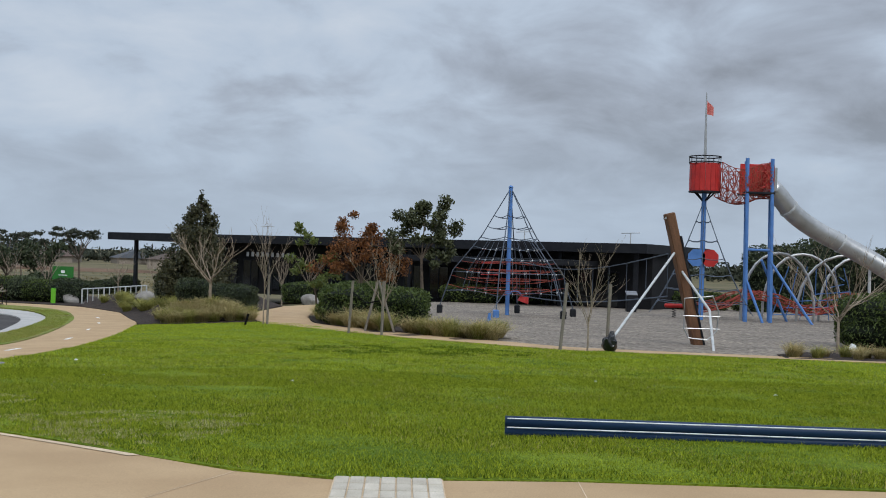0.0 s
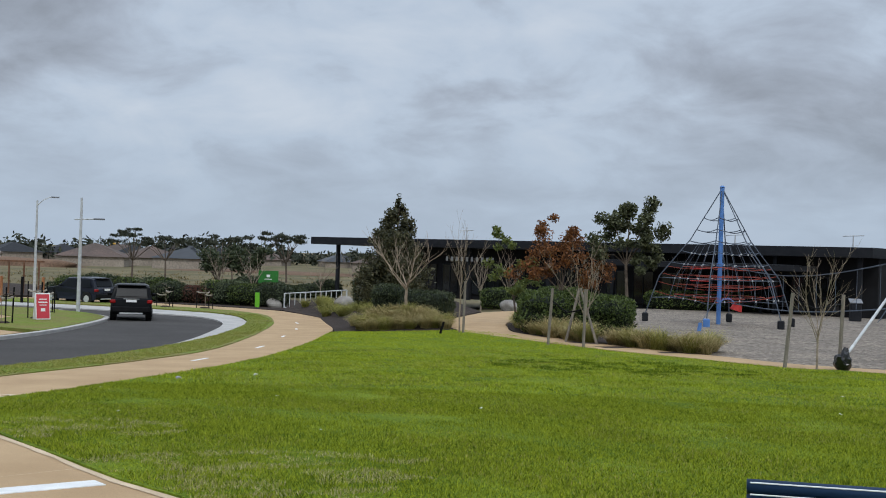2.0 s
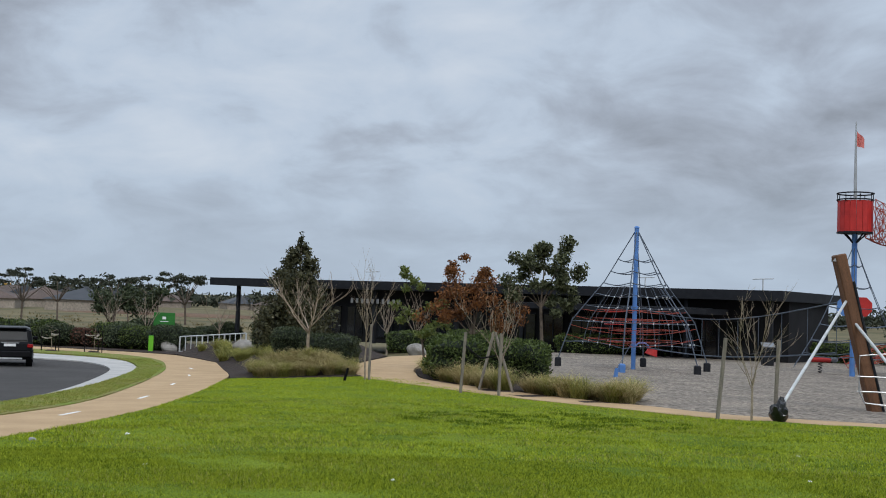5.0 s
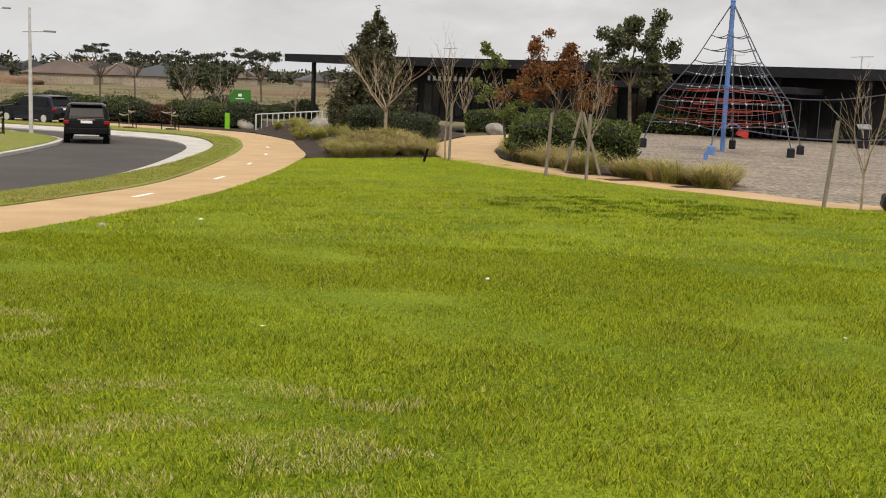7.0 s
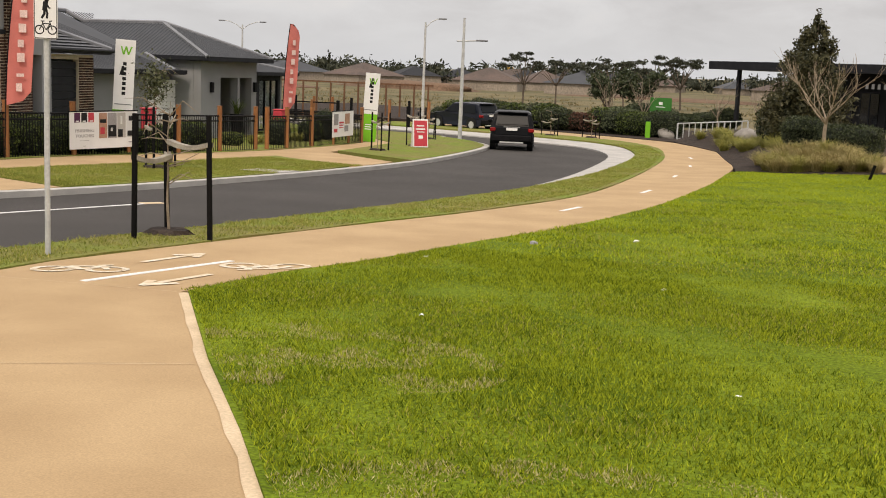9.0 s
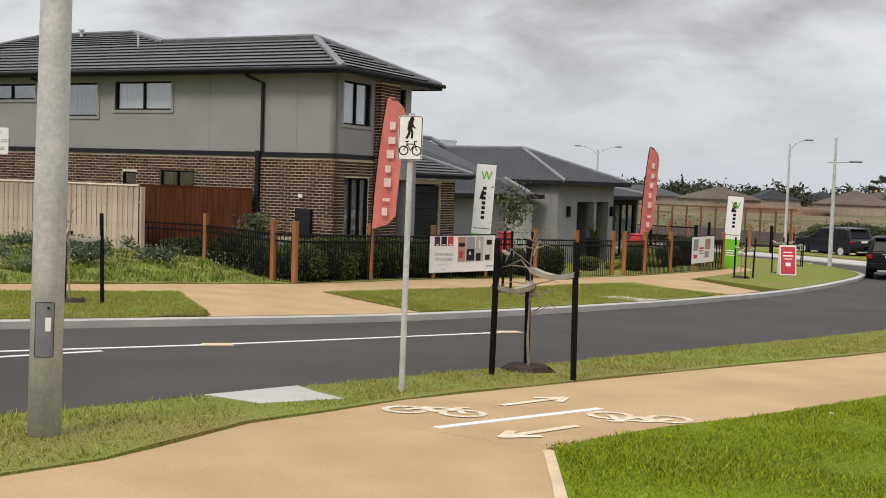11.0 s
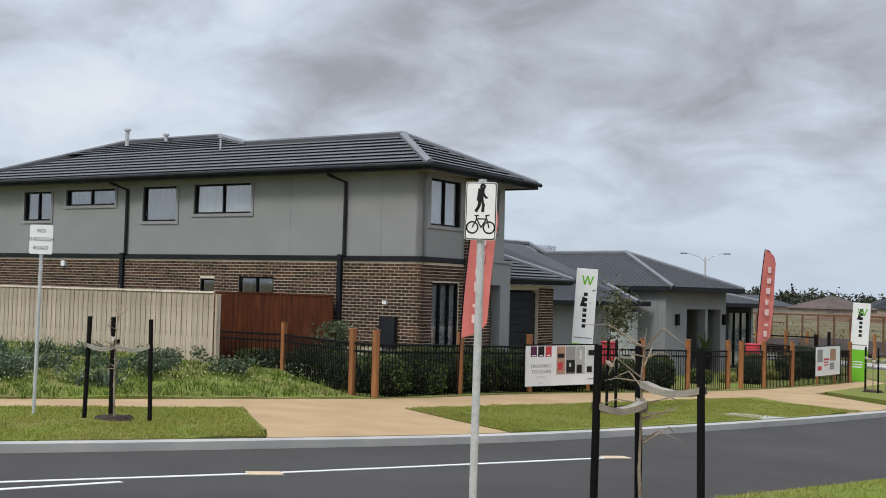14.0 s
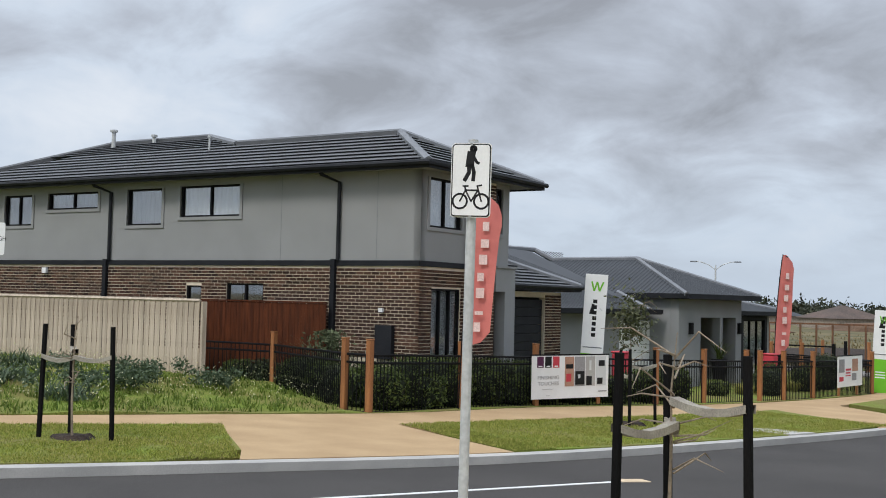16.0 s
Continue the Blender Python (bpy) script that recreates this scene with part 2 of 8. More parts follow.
M_SIGNGREEN = mat("green_sign_panel", (0.035, 0.17, 0.03), 0.7, (0.028, 0.14, 0.025), 1.5, 40, 0.02)
M_STRAP = mat("webbing_tie", (0.36, 0.33, 0.27), 0.9, (0.27, 0.24, 0.2), 5, 80, 0.2)
M_BAGBLACK = mat("black_plastic_bag", (0.010, 0.010, 0.011), 0.3, (0.007, 0.007, 0.008), 5, 20, 0.4, spec=0.6)
M_ROCK = mat("grey_boulder", (0.30, 0.28, 0.25), 0.9, (0.2, 0.185, 0.165), 2, 30, 0.6)
M_TERRA = mat("brown_roof_tiles", (0.12, 0.085, 0.07), 0.8, (0.085, 0.065, 0.055), 0.3, 4, 0.1)
M_FARWALL = mat("far_cream_walls", (0.34, 0.29, 0.235), 0.9, (0.26, 0.22, 0.18), 0.2, 3, 0.0)
M_EARTH = mat("bare_brown_earth", (0.16, 0.10, 0.065), 0.95, (0.11, 0.07, 0.046), 0.15, 3, 0.3)
M_NAVY = mat("dark_blue_pvc", (0.010, 0.030, 0.072), 0.5, (0.009, 0.027, 0.068), 2, 40, 0.02, fine=0.08)
M_GREYTIMBER = mat("weathered_grey_stake", (0.24, 0.21, 0.17), 0.9, (0.16, 0.14, 0.115), 4, 40, 0.3, stretch=(6, 6, 0.7))

M_PANE = bpy.data.materials.new("window_pane")
M_PANE.use_nodes = True
nodes, links = M_PANE.node_tree.nodes, M_PANE.node_tree.links
nodes.remove(nodes["Principled BSDF"])
clear, gloss, fres, mixp = nodes.new("ShaderNodeBsdfTransparent"), nodes.new("ShaderNodeBsdfGlossy"), nodes.new("ShaderNodeLayerWeight"), nodes.new("ShaderNodeMixShader")
clear.inputs[0].default_value = (0.88, 0.9, 0.92, 1)
gloss.inputs["Roughness"].default_value = 0.03
fres.inputs[0].default_value = 0.5
span = nodes.new("ShaderNodeMapRange")
span.inputs[3].default_value, span.inputs[4].default_value = 0.10, 0.55
links.new(fres.outputs["Facing"], span.inputs[0])
links.new(span.outputs[0], mixp.inputs[0])
links.new(clear.outputs[0], mixp.inputs[1])
links.new(gloss.outputs[0], mixp.inputs[2])
links.new(mixp.outputs[0], nodes["Material Output"].inputs[0])

L_GUM = island_mat("gum_leaf", (0.030, 0.036, 0.016), (0.125, 0.135, 0.062), 0.55, 0.35, 0.2)
L_DARK = island_mat("dark_foliage", (0.018, 0.028, 0.012), (0.075, 0.092, 0.040), 0.6, 0.3, 0.15)
L_HEDGE = island_mat("hedge_leaf", (0.012, 0.024, 0.006), (0.125, 0.165, 0.042), 0.5, 0.2, 0.2)
L_OLIVE = island_mat("grey_green_leaf", (0.030, 0.042, 0.020), (0.14, 0.165, 0.09), 0.6, 0.15, 0.2)
L_AUTUMN = island_mat("autumn_leaf", (0.055, 0.026, 0.010), (0.29, 0.115, 0.035), 0.6, 0.3, 0.3)
L_LIGHT = island_mat("light_green_leaf", (0.06, 0.09, 0.02), (0.20, 0.23, 0.06), 0.6, 0.3, 0.3)
L_TUSSOCK = island_mat("tussock_blade", (0.18, 0.17, 0.05), (0.62, 0.49, 0.25), 0.7, 0.2, 0.3)
L_TUSSGREEN = island_mat("green_tussock_blade", (0.14, 0.16, 0.03), (0.46, 0.42, 0.13), 0.7, 0.2, 0.3)
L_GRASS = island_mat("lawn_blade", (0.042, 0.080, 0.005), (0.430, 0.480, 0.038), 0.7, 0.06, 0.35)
# same grass as lawn_blade, its low-angle glow with distance painted in as paler colour
L_GRASSFAR_LIT = island_mat("far_lawn_blade_lit", (0.175, 0.235, 0.014), (0.47, 0.52, 0.045), 0.7, 0.06, 0.35)
L_STRIP = island_mat("strip_grass_blade", (0.10, 0.135, 0.016), (0.41, 0.425, 0.10), 0.7, 0.06, 0.35)
M_SHOPGLASS = mat("shopfront_glass", (0.010, 0.012, 0.014), 0.06, (0.008, 0.009, 0.011), 1, 10, 0.0, fine=0.05, spec=0.6)
L_GRASSDRY = island_mat("dry_grass_blade", (0.13, 0.17, 0.022), (0.50, 0.43, 0.15), 0.7, 0.06, 0.35)
L_GRASSDARK = island_mat("dark_lawn_blade", (0.040, 0.075, 0.005), (0.13, 0.18, 0.016), 0.7, 0.06, 0.35)
L_WEED = island_mat("grey_weed_leaf", (0.036, 0.062, 0.030), (0.125, 0.165, 0.095), 0.6, 0.3, 0.2)
L_CONE = island_mat("conifer_leaf", (0.024, 0.028, 0.013), (0.105, 0.100, 0.048), 0.6, 0.3, 0.15)
L_FLOWER = island_mat("small_pale_flower", (0.62, 0.58, 0.25), (0.85, 0.84, 0.62), 0.7, 0.2, 0.2)
L_FAR = island_mat("far_foliage", (0.022, 0.028, 0.020), (0.075, 0.080, 0.055), 0.8, 0.1)
L_BROWNSHRUB = island_mat("russet_shrub_leaf", (0.05, 0.022, 0.015), (0.15, 0.07, 0.045), 0.6, 0.3, 0.2)
L_STRAW = island_mat("straw_blade", (0.30, 0.26, 0.11), (0.62, 0.55, 0.30), 0.8, 0.06, 0.3)
L_FIELD = island_mat("field_grass_blade", (0.085, 0.078, 0.034), (0.30, 0.235, 0.12), 0.8, 0.06, 0.3)
L_RANK = island_mat("rank_weed_blade", (0.045, 0.085, 0.014), (0.21, 0.27, 0.055), 0.7, 0.1, 0.3)
M_WORN = mat("worn_white_marking", (0.74, 0.68, 0.56), 0.7, (0.58, 0.46, 0.31), 7, 90, 0.05, fine=0.15)

# ---- building helpers ----
from mathutils.geometry import delaunay_2d_cdt
from collections import defaultdict


def soft_plus(v, k=2.0):
    return v if v / k > 40 else k * math.log1p(math.exp(v / k))


def ground_z(x, y):
    """The lie of the land: it falls away gently ahead and towards the road, then levels out."""
    w = min(1.0, max(0.0, (x + 16) / 10))
    w = w * w * (3 - 2 * w)
    fall = 0.036 * (soft_plus(y - 6.5) - 0.7 * w * soft_plus(y - 33)) + 0.034 * (soft_plus(-x - 3) - soft_plus(-x - 19))
    return -fall / (1 + (fall / 2.6) ** 3) ** (1 / 3)


def part(name, bm, material, parent=None, label="", smooth=False):
    """Links a bmesh as one mesh object, under a thing if one is given."""
    me = bpy.data.meshes.new(name)
    bmesh.ops.recalc_face_normals(bm, faces=bm.faces)
    bm.to_mesh(me)
    bm.free()
    for mm in (material if isinstance(material, (list, tuple)) else [material]):
        me.materials.append(mm)
    if smooth:
        me.polygons.foreach_set("use_smooth", [True] * len(me.polygons))
    ob = new(name, me)
    if parent is not None:
        ob.parent = parent
    if label:
        tagged(ob, label)
    return ob


def mesh_ob(name, verts, faces, material, parent=None, smooth=False):
    me = bpy.data.meshes.new(name)
    me.from_pydata(verts, [], faces)
    me.update()
    me.materials.append(material)
    if smooth:
        me.polygons.foreach_set("use_smooth", [True] * len(me.polygons))
    ob = new(name, me)
    if parent is not None:
        ob.parent = parent
    return ob


def thing(name, x, y, turn=0.0, label="", category="", group="", z=None, kind=""):
    """An Empty at a thing's base, standing on the ground unless z is given."""
    ob = new(name)
    ob.empty_display_size = 0.2
    ob.matrix_basis = pose(x, y, ground_z(x, y) if z is None else z, 0, 0, turn)
    return tagged(ob, label, category, group, kind)


def box(bm, x, y, z, sx, sy, sz, turn=0.0, bevel=0.0):
    """A block centred at x, y with its foot at z."""
    m = Matrix.Translation((x, y, z + sz / 2)) @ Matrix.Rotation(radians(turn), 4, "Z") @ Matrix.Diagonal((sx, sy, sz, 1))
    made = bmesh.ops.create_cube(bm, size=1, matrix=m)
    if bevel:
        edges = list({e for v in made["verts"] for e in v.link_edges})
        bmesh.ops.bevel(bm, geom=edges, offset=bevel, segments=1, affect="EDGES")
    return made


def boxes(*rows, bevel=0.0):
    bm = bmesh.new()
    for r in rows:
        box(bm, *r, bevel=bevel)
    return bm


def tube(bm, a, b, r0, r1=None, n=8):
    """A round bar from a to b."""
    a, b = Vector(a), Vector(b)
    d = b - a
    if d.length < 1e-6:
        return
    m = Matrix.Translation((a + b) / 2) @ d.to_track_quat("Z", "Y").to_matrix().to_4x4()
    bmesh.ops.create_cone(bm, cap_ends=True, segments=n, radius1=r0, radius2=r0 if r1 is None else r1, depth=d.length, matrix=m)


def tubes(rows, n=8):
    bm = bmesh.new()
    for r in rows:
        tube(bm, *r, n=n)
    return bm


def pipe_line(points, r, n=8, closed=False):
    """One bar swept along a line of points, as a bmesh."""
    bm = bmesh.new()
    pts = [Vector(p) for p in points]
    rings = []
    for i, p in enumerate(pts):
        a = pts[i - 1] if i or closed else p
        b = pts[(i + 1) % len(pts)] if i < len(pts) - 1 or closed else p
        d = (b - a).normalized()
        q = d.to_track_quat("Z", "Y").to_matrix()
        rad = r[i] if isinstance(r, (list, tuple)) else r
        rings.append([bm.verts.new(p + q @ Vector((rad * math.cos(2 * math.pi * k / n), rad * math.sin(2 * math.pi * k / n), 0))) for k in range(n)])
    pairs = list(zip(rings, rings[1:])) + ([(rings[-1], rings[0])] if closed else [])
    for ra, rb in pairs:
        # join each ring to the next at the nearest turn
        s = min(range(n), key=lambda k: (ra[0].co - rb[k].co).length)
        for k in range(n):
            bm.faces.new((ra[k], ra[(k + 1) % n], rb[(k + 1 + s) % n], rb[(k + s) % n]))
    if not closed:
        bm.faces.new(list(reversed(rings[0])))
        bm.faces.new(rings[-1])
    return bm


def curve_through(points, step=0.6):
    """A smooth line through the points (Catmull-Rom)."""
    p = [Vector((*q, 0)) if len(q) == 2 else Vector(q) for q in points]
    p = [p[0] * 2 - p[1]] + p + [p[-1] * 2 - p[-2]]
    out = []
    for i in range(1, len(p) - 2):
        a, b, c, d = p[i - 1:i + 3]
        k = max(1, int((c - b).length / step))
        for j in range(k):
            t = j / k
            out.append(0.5 * (2 * b + (c - a) * t + (2 * a - 5 * b + 4 * c - d) * t * t + (3 * b - a - 3 * c + d) * t ** 3))
    return out + [p[-2]]


def xy(points):
    return [(q[0], q[1]) for q in points]


def drape(name, outline, material, lift=0.0, step=1.0, skirt=0.3, label="", category="", kind="structure", rough=0.0, parent=None, mound=None):
    """A sheet laid over the land inside an outline, with its edge turned down."""
    pts = []
    for i, a in enumerate(outline):
        b = outline[(i + 1) % len(outline)]
        k = max(1, int(math.dist(a, b) / step))
        pts += [(a[0] + (b[0] - a[0]) * j / k, a[1] + (b[1] - a[1]) * j / k) for j in range(k)]
    n = len(pts)
    xs, ys = [p[0] for p in pts], [p[1] for p in pts]
    poly = np.array(pts)
    gx, gy = np.meshgrid(np.arange(min(xs) + step / 2, max(xs), step), np.arange(min(ys) + step / 2, max(ys), step))
    gx, gy = gx.ravel(), gy.ravel()
    inside = np.zeros(len(gx), bool)
    for i in range(n):
        (x0, y0), (x1, y1) = poly[i], poly[(i + 1) % n]
        if y0 != y1:
            inside ^= ((y0 > gy) != (y1 > gy)) & (gx < (x1 - x0) * (gy - y0) / (y1 - y0) + x0)
    grid = [(float(a), float(b)) for a, b, c in zip(gx, gy, inside) if c]
    vs = [Vector(p) for p in pts + grid]
    res = delaunay_2d_cdt(vs, [(i, (i + 1) % n) for i in range(n)], [list(range(n))], 1, 1e-5)
    v2, e2, f2 = res[0], res[1], res[2]
    verts = [(v.x, v.y, ground_z(v.x, v.y) + lift + (rough * noise.noise((v.x * 0.8, v.y * 0.8, 0)) if rough else 0)) for v in v2]
    if mound:
        verts = [(a, b, c + mound(a, b)) for a, b, c in verts]
    faces = []
    for f in f2:
        a, b, c = [v2[i] for i in f[:3]]
        up = (b.x - a.x) * (c.y - a.y) - (b.y - a.y) * (c.x - a.x) > 0
        faces.append(tuple(f) if up else tuple(reversed(f)))
    count = defaultdict(int)
    for f in faces:
        for i in range(len(f)):
            count[(f[i], f[(i + 1) % len(f)])] += 1
    rim = [(a, b) for (a, b) in count if (b, a) not in count]
    low = {}
    for a, b in rim:
        for v in (a, b):
            if v not in low:
                low[v] = len(verts)
                verts.append((verts[v][0], verts[v][1], verts[v][2] - skirt))
        faces.append((b, a, low[a], low[b]))
    ob = mesh_ob(name, verts, faces, material, parent)
    return tagged(ob, label, category, kind=kind)


def ease(t):
    t = min(1.0, max(0.0, t))
    return t * t * (3 - 2 * t)


def bed_rise(x, y):
    """The bank of the large garden bed: it climbs from its edges to a rounded top."""
    left = np.interp(y, [45.2, 52.2, 64.3, 69.7, 75.0, 90.0], [-12.1, -13.9, -18.0, -21.2, -24.2, -24.0])
    right = np.interp(y, [45.0, 46.6, 51.2, 60.0, 70.0, 90.0], [-7.1, -7.5, -8.9, -9.7, -9.7, -24.0])
    return 0.85 * ease((x - left) / 3.4) * ease((right - x) / 2.2 + 0.15) * ease((y - 45.0) / 5.5) * ease((90 - y) / 16)


def bank_rise(x, y):
    return 0.42 * ease((-26.8 - x) / 5.0) * max(0.0, 1 - ((x + 41.0) / 14.5) ** 2 - ((y - 23.0) / 15.0) ** 2)


def mound_z(x, y):
    """Ground height on the mounded garden bed."""
    return ground_z(x, y) + 0.03 + bed_rise(x, y)


class Face:
    """A wall's face in its thing's own space: u runs along it, d goes into it, z up."""

    def __init__(self, origin, along, inward):
        self.o, self.a, self.i = Vector(origin), Vector(along), Vector(inward)

    def at(self, u, d, z):
        return self.o + self.a * u + self.i * d + Vector((0, 0, z))

    def block(self, bm, u0, u1, d0, d1, z0, z1):
        v = [bm.verts.new(self.at(u, d, z)) for z in (z0, z1) for u, d in ((u0, d0), (u1, d0), (u1, d1), (u0, d1))]
        for f in ((3, 2, 1, 0), (4, 5, 6, 7), (0, 1, 5, 4), (1, 2, 6, 5), (2, 3, 7, 6), (3, 0, 4, 7)):
            bm.faces.new([v[k] for k in f])

    def wall(self, bm, u0, u1, z0, z1, thick, holes=()):
        """A wall with openings (u0, u1, z0, z1) cut through it."""
        us = sorted({u0, u1, *[h[k] for h in holes for k in (0, 1) if u0 < h[k] < u1]})
        zs = sorted({z0, z1, *[h[k] for h in holes for k in (2, 3) if z0 < h[k] < z1]})
        for a, b in zip(us, us[1:]):
            for c, d in zip(zs, zs[1:]):
                if not any(h[0] < (a + b) / 2 < h[1] and h[2] < (c + d) / 2 < h[3] for h in holes):
                    self.block(bm, a, b, 0, thick, c, d)


def window(parent, face, u0, u1, z0, z1, panes=2, frame_mat=None, trim=None, curtain=None, deep=0.08, sill=True, name="window"):
    """A framed window in an opening: frame with mullions, panes, sill or raised surround, a blind and an added dark
    sheet behind.
    """
    bm = bmesh.new()
    w = 0.05
    for a, b, c, d in ((u0, u1, z0, z0 + w), (u0, u1, z1 - w, z1), (u0, u0 + w, z0 + w, z1 - w), (u1 - w, u1, z0 + w, z1 - w)):
        face.block(bm, a, b, deep - 0.05, deep + 0.04, c, d)
    for k in range(1, panes):
        m = u0 + (u1 - u0) * k / panes
        face.block(bm, m - 0.028, m + 0.028, deep - 0.045, deep + 0.035, z0 + w, z1 - w)
    win = part(name, bm, frame_mat or M_BLACK, parent)
    for k in range(panes):
        a, b = u0 + w + (u1 - u0 - 2 * w) * k / panes, u0 + w + (u1 - u0 - 2 * w) * (k + 1) / panes
        bm = bmesh.new()
        face.block(bm, a, b, deep, deep + 0.012, z0 + w, z1 - w)
        part("pane", bm, M_PANE, win).visible_shadow = False
    if trim:
        bm = bmesh.new()
        t = 0.09
        for a, b, c, d in ((u0 - t, u1 + t, z0 - t, z0), (u0 - t, u0, z0, z1), (u1, u1 + t, z0, z1)):
            face.block(bm, a, b, -0.035, 0.03, c, d)
        part("surround", bm, trim, win)
    elif sill:
        bm = bmesh.new()
        face.block(bm, u0 - 0.02, u1 + 0.02, -0.04, 0.06, z0 - 0.05, z0 - 0.002)
        part("sill", bm, M_CHAR, win)
    bm = bmesh.new()
    if curtain:
        k = max(2, int((u1 - u0) / 0.09))
        rows = []
        for j in range(k + 1):
            u = u0 + 0.03 + (u1 - u0 - 0.06) * j / k
            d = deep + 0.035 + (0.03 if j % 2 else 0.0)
            rows.append((bm.verts.new(face.at(u, d, z0 + 0.02)), bm.verts.new(face.at(u, d, z1 - 0.02))))
        for (a, b), (c, d) in zip(rows, rows[1:]):
            bm.faces.new((a, c, d, b))
        part("curtain", bm, curtain, win)
        bm = bmesh.new()
    # added sheet: the room's darkness is painted on it, no room is built
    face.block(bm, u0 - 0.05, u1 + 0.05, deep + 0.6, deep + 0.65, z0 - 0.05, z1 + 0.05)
    part("room_shade_sheet", bm, M_DARK, win)
    return win


def roof_courses(bm, e0, e1, t0, t1, gauge=0.36, lip=0.055):
    """Overlapping courses on a roof slope: eave from e0 to e1, top edge from t0 to t1."""
    e0, e1, t0, t1 = Vector(e0), Vector(e1), Vector(t0), Vector(t1)
    nrm = (e1 - e0).cross(((t0 + t1) - (e0 + e1)) / 2).normalized()
    if nrm.z < 0:
        nrm = -nrm
    n = max(1, round((((t0 + t1) - (e0 + e1)) / 2).length / gauge))
    for k in range(n):
        a, b = k / n, (k + 1) / n
        lo0, lo1, hi0, hi1 = e0.lerp(t0, a), e1.lerp(t1, a), e0.lerp(t0, b), e1.lerp(t1, b)
        nose = ((e0 + e1) - (t0 + t1)).normalized() * 0.075 + nrm * lip
        v = [bm.verts.new(p) for p in (lo0, lo1, lo1 + nose, lo0 + nose, hi1 + nrm * 0.004, hi0 + nrm * 0.004)]
        bm.faces.new((v[0], v[1], v[2], v[3]))
        bm.faces.new((v[3], v[2], v[4], v[5]))


def roof_sheet(bm, e0, e1, t0, t1, pitch=0.19, rib=0.022):
    """Ribbed metal sheet on a slope: a plane with a rib every pitch metres running up it."""
    e0, e1, t0, t1 = Vector(e0), Vector(e1), Vector(t0), Vector(t1)
    bm.faces.new([bm.verts.new(p) for p in (e0, e1, t1, t0)] if (t1 - t0).length > 0.05 else [bm.verts.new(p) for p in (e0, e1, t1)])
    along = (e1 - e0).normalized()
    up = (t0 - e0) - along * (t0 - e0).dot(along)
    nrm = along.cross(up).normalized()
    if nrm.z < 0:
        nrm = -nrm
    width, a, b = (e1 - e0).length, (t0 - e0).dot(along), (t1 - e0).dot(along)
    u = pitch / 2
    while u < width:
        s = min(1.0, u / a if a > 0.01 else 1.0, (width - u) / (width - b) if width - b > 0.01 else 1.0)
        p, q = e0 + along * u, e0 + along * u + up * s
        v = [bm.verts.new(x) for x in (p - along * 0.03, p + nrm * rib, p + along * 0.03, q - along * 0.03, q + nrm * rib, q + along * 0.03)]
        bm.faces.new((v[0], v[1], v[4], v[3]))
        bm.faces.new((v[1], v[2], v[5], v[4]))
        u += pitch


def lettering(text, size, material, parent, where, depth=0.002):
    """Raised letters in the built-in font, as a mesh."""
    cu = bpy.data.curves.new("lettering", "FONT")
    cu.body, cu.size, cu.extrude, cu.align_x, cu.align_y = text, size, depth, "CENTER", "CENTER"
    tmp = new("lettering_tmp", cu)
    me = bpy.data.meshes.new_from_object(tmp.evaluated_get(bpy.context.evaluated_depsgraph_get()))
    bpy.data.objects.remove(tmp)
    me.materials.clear()
    me.materials.append(material)
    ob = new("lettering", me)
    ob.parent = parent
    ob.matrix_basis = where
    return ob


def wall_block(bm, a, b, z0, z1, thick):
    """An upright slab from a to b in plan, its face on the line and its body to the left of it."""
    a, b = Vector((*a, 0)), Vector((*b, 0))
    d = (b - a).normalized()
    nrm = Vector((-d.y, d.x, 0)) * thick
    q = [a, b, b + nrm, a + nrm]
    lo = [bm.verts.new((p.x, p.y, z0)) for p in q]
    hi = [bm.verts.new((p.x, p.y, z1)) for p in q]
    bm.faces.new(list(reversed(lo)))
    bm.faces.new(hi)
    for k in range(4):
        bm.faces.new((lo[k], lo[(k + 1) % 4], hi[(k + 1) % 4], hi[k]))


def part_pieces(name, bm, material, parent, label=""):
    """Links every unconnected piece of a bmesh as a part of its own."""
    bm.verts.index_update()
    seen, groups = set(), []
    for v in bm.verts:
        if v in seen:
            continue
        stack, isle = [v], []
        seen.add(v)
        while stack:
            q = stack.pop()
            isle.append(q)
            for e in q.link_edges:
                o = e.other_vert(q)
                if o not in seen:
                    seen.add(o)
                    stack.append(o)
        groups.append(isle)
    for isle in groups:
        piece = bmesh.new()
        twin = {v: piece.verts.new(v.co) for v in isle}
        for f in {f for v in isle for f in v.link_faces}:
            piece.faces.new([twin[v] for v in f.verts])
        part(name, piece, material, parent, label)
    bm.free()

# ---- the land ----
PATH_R = curve_through([(-8.79, 15.2), (-8.72, 18.1), (-8.72, 21.1), (-8.8, 25.1), (-9.2, 29.3), (-10.55, 37.8), (-12.1, 45.2), (-13.9, 52.2), (-18.0, 64.3), (-21.2, 69.7), (-25.5, 73.6), (-42.0, 79.0)], 1.0)
EDGE_L = [(-9.8, -14.0), (-9.8, 6.0), (-9.9, 10.5), (-10.15, 12.24), (-10.38, 12.81), (-10.88, 13.9)]
PATH_L = curve_through([(-11.05, 14.87), (-11.26, 15.9), (-11.35, 21.6), (-11.3, 26.0), (-11.95, 33.0), (-15.4, 47.0), (-18.6, 58.0), (-22.4, 66.5), (-28.2, 71.2), (-44.0, 75.8)], 1.0)
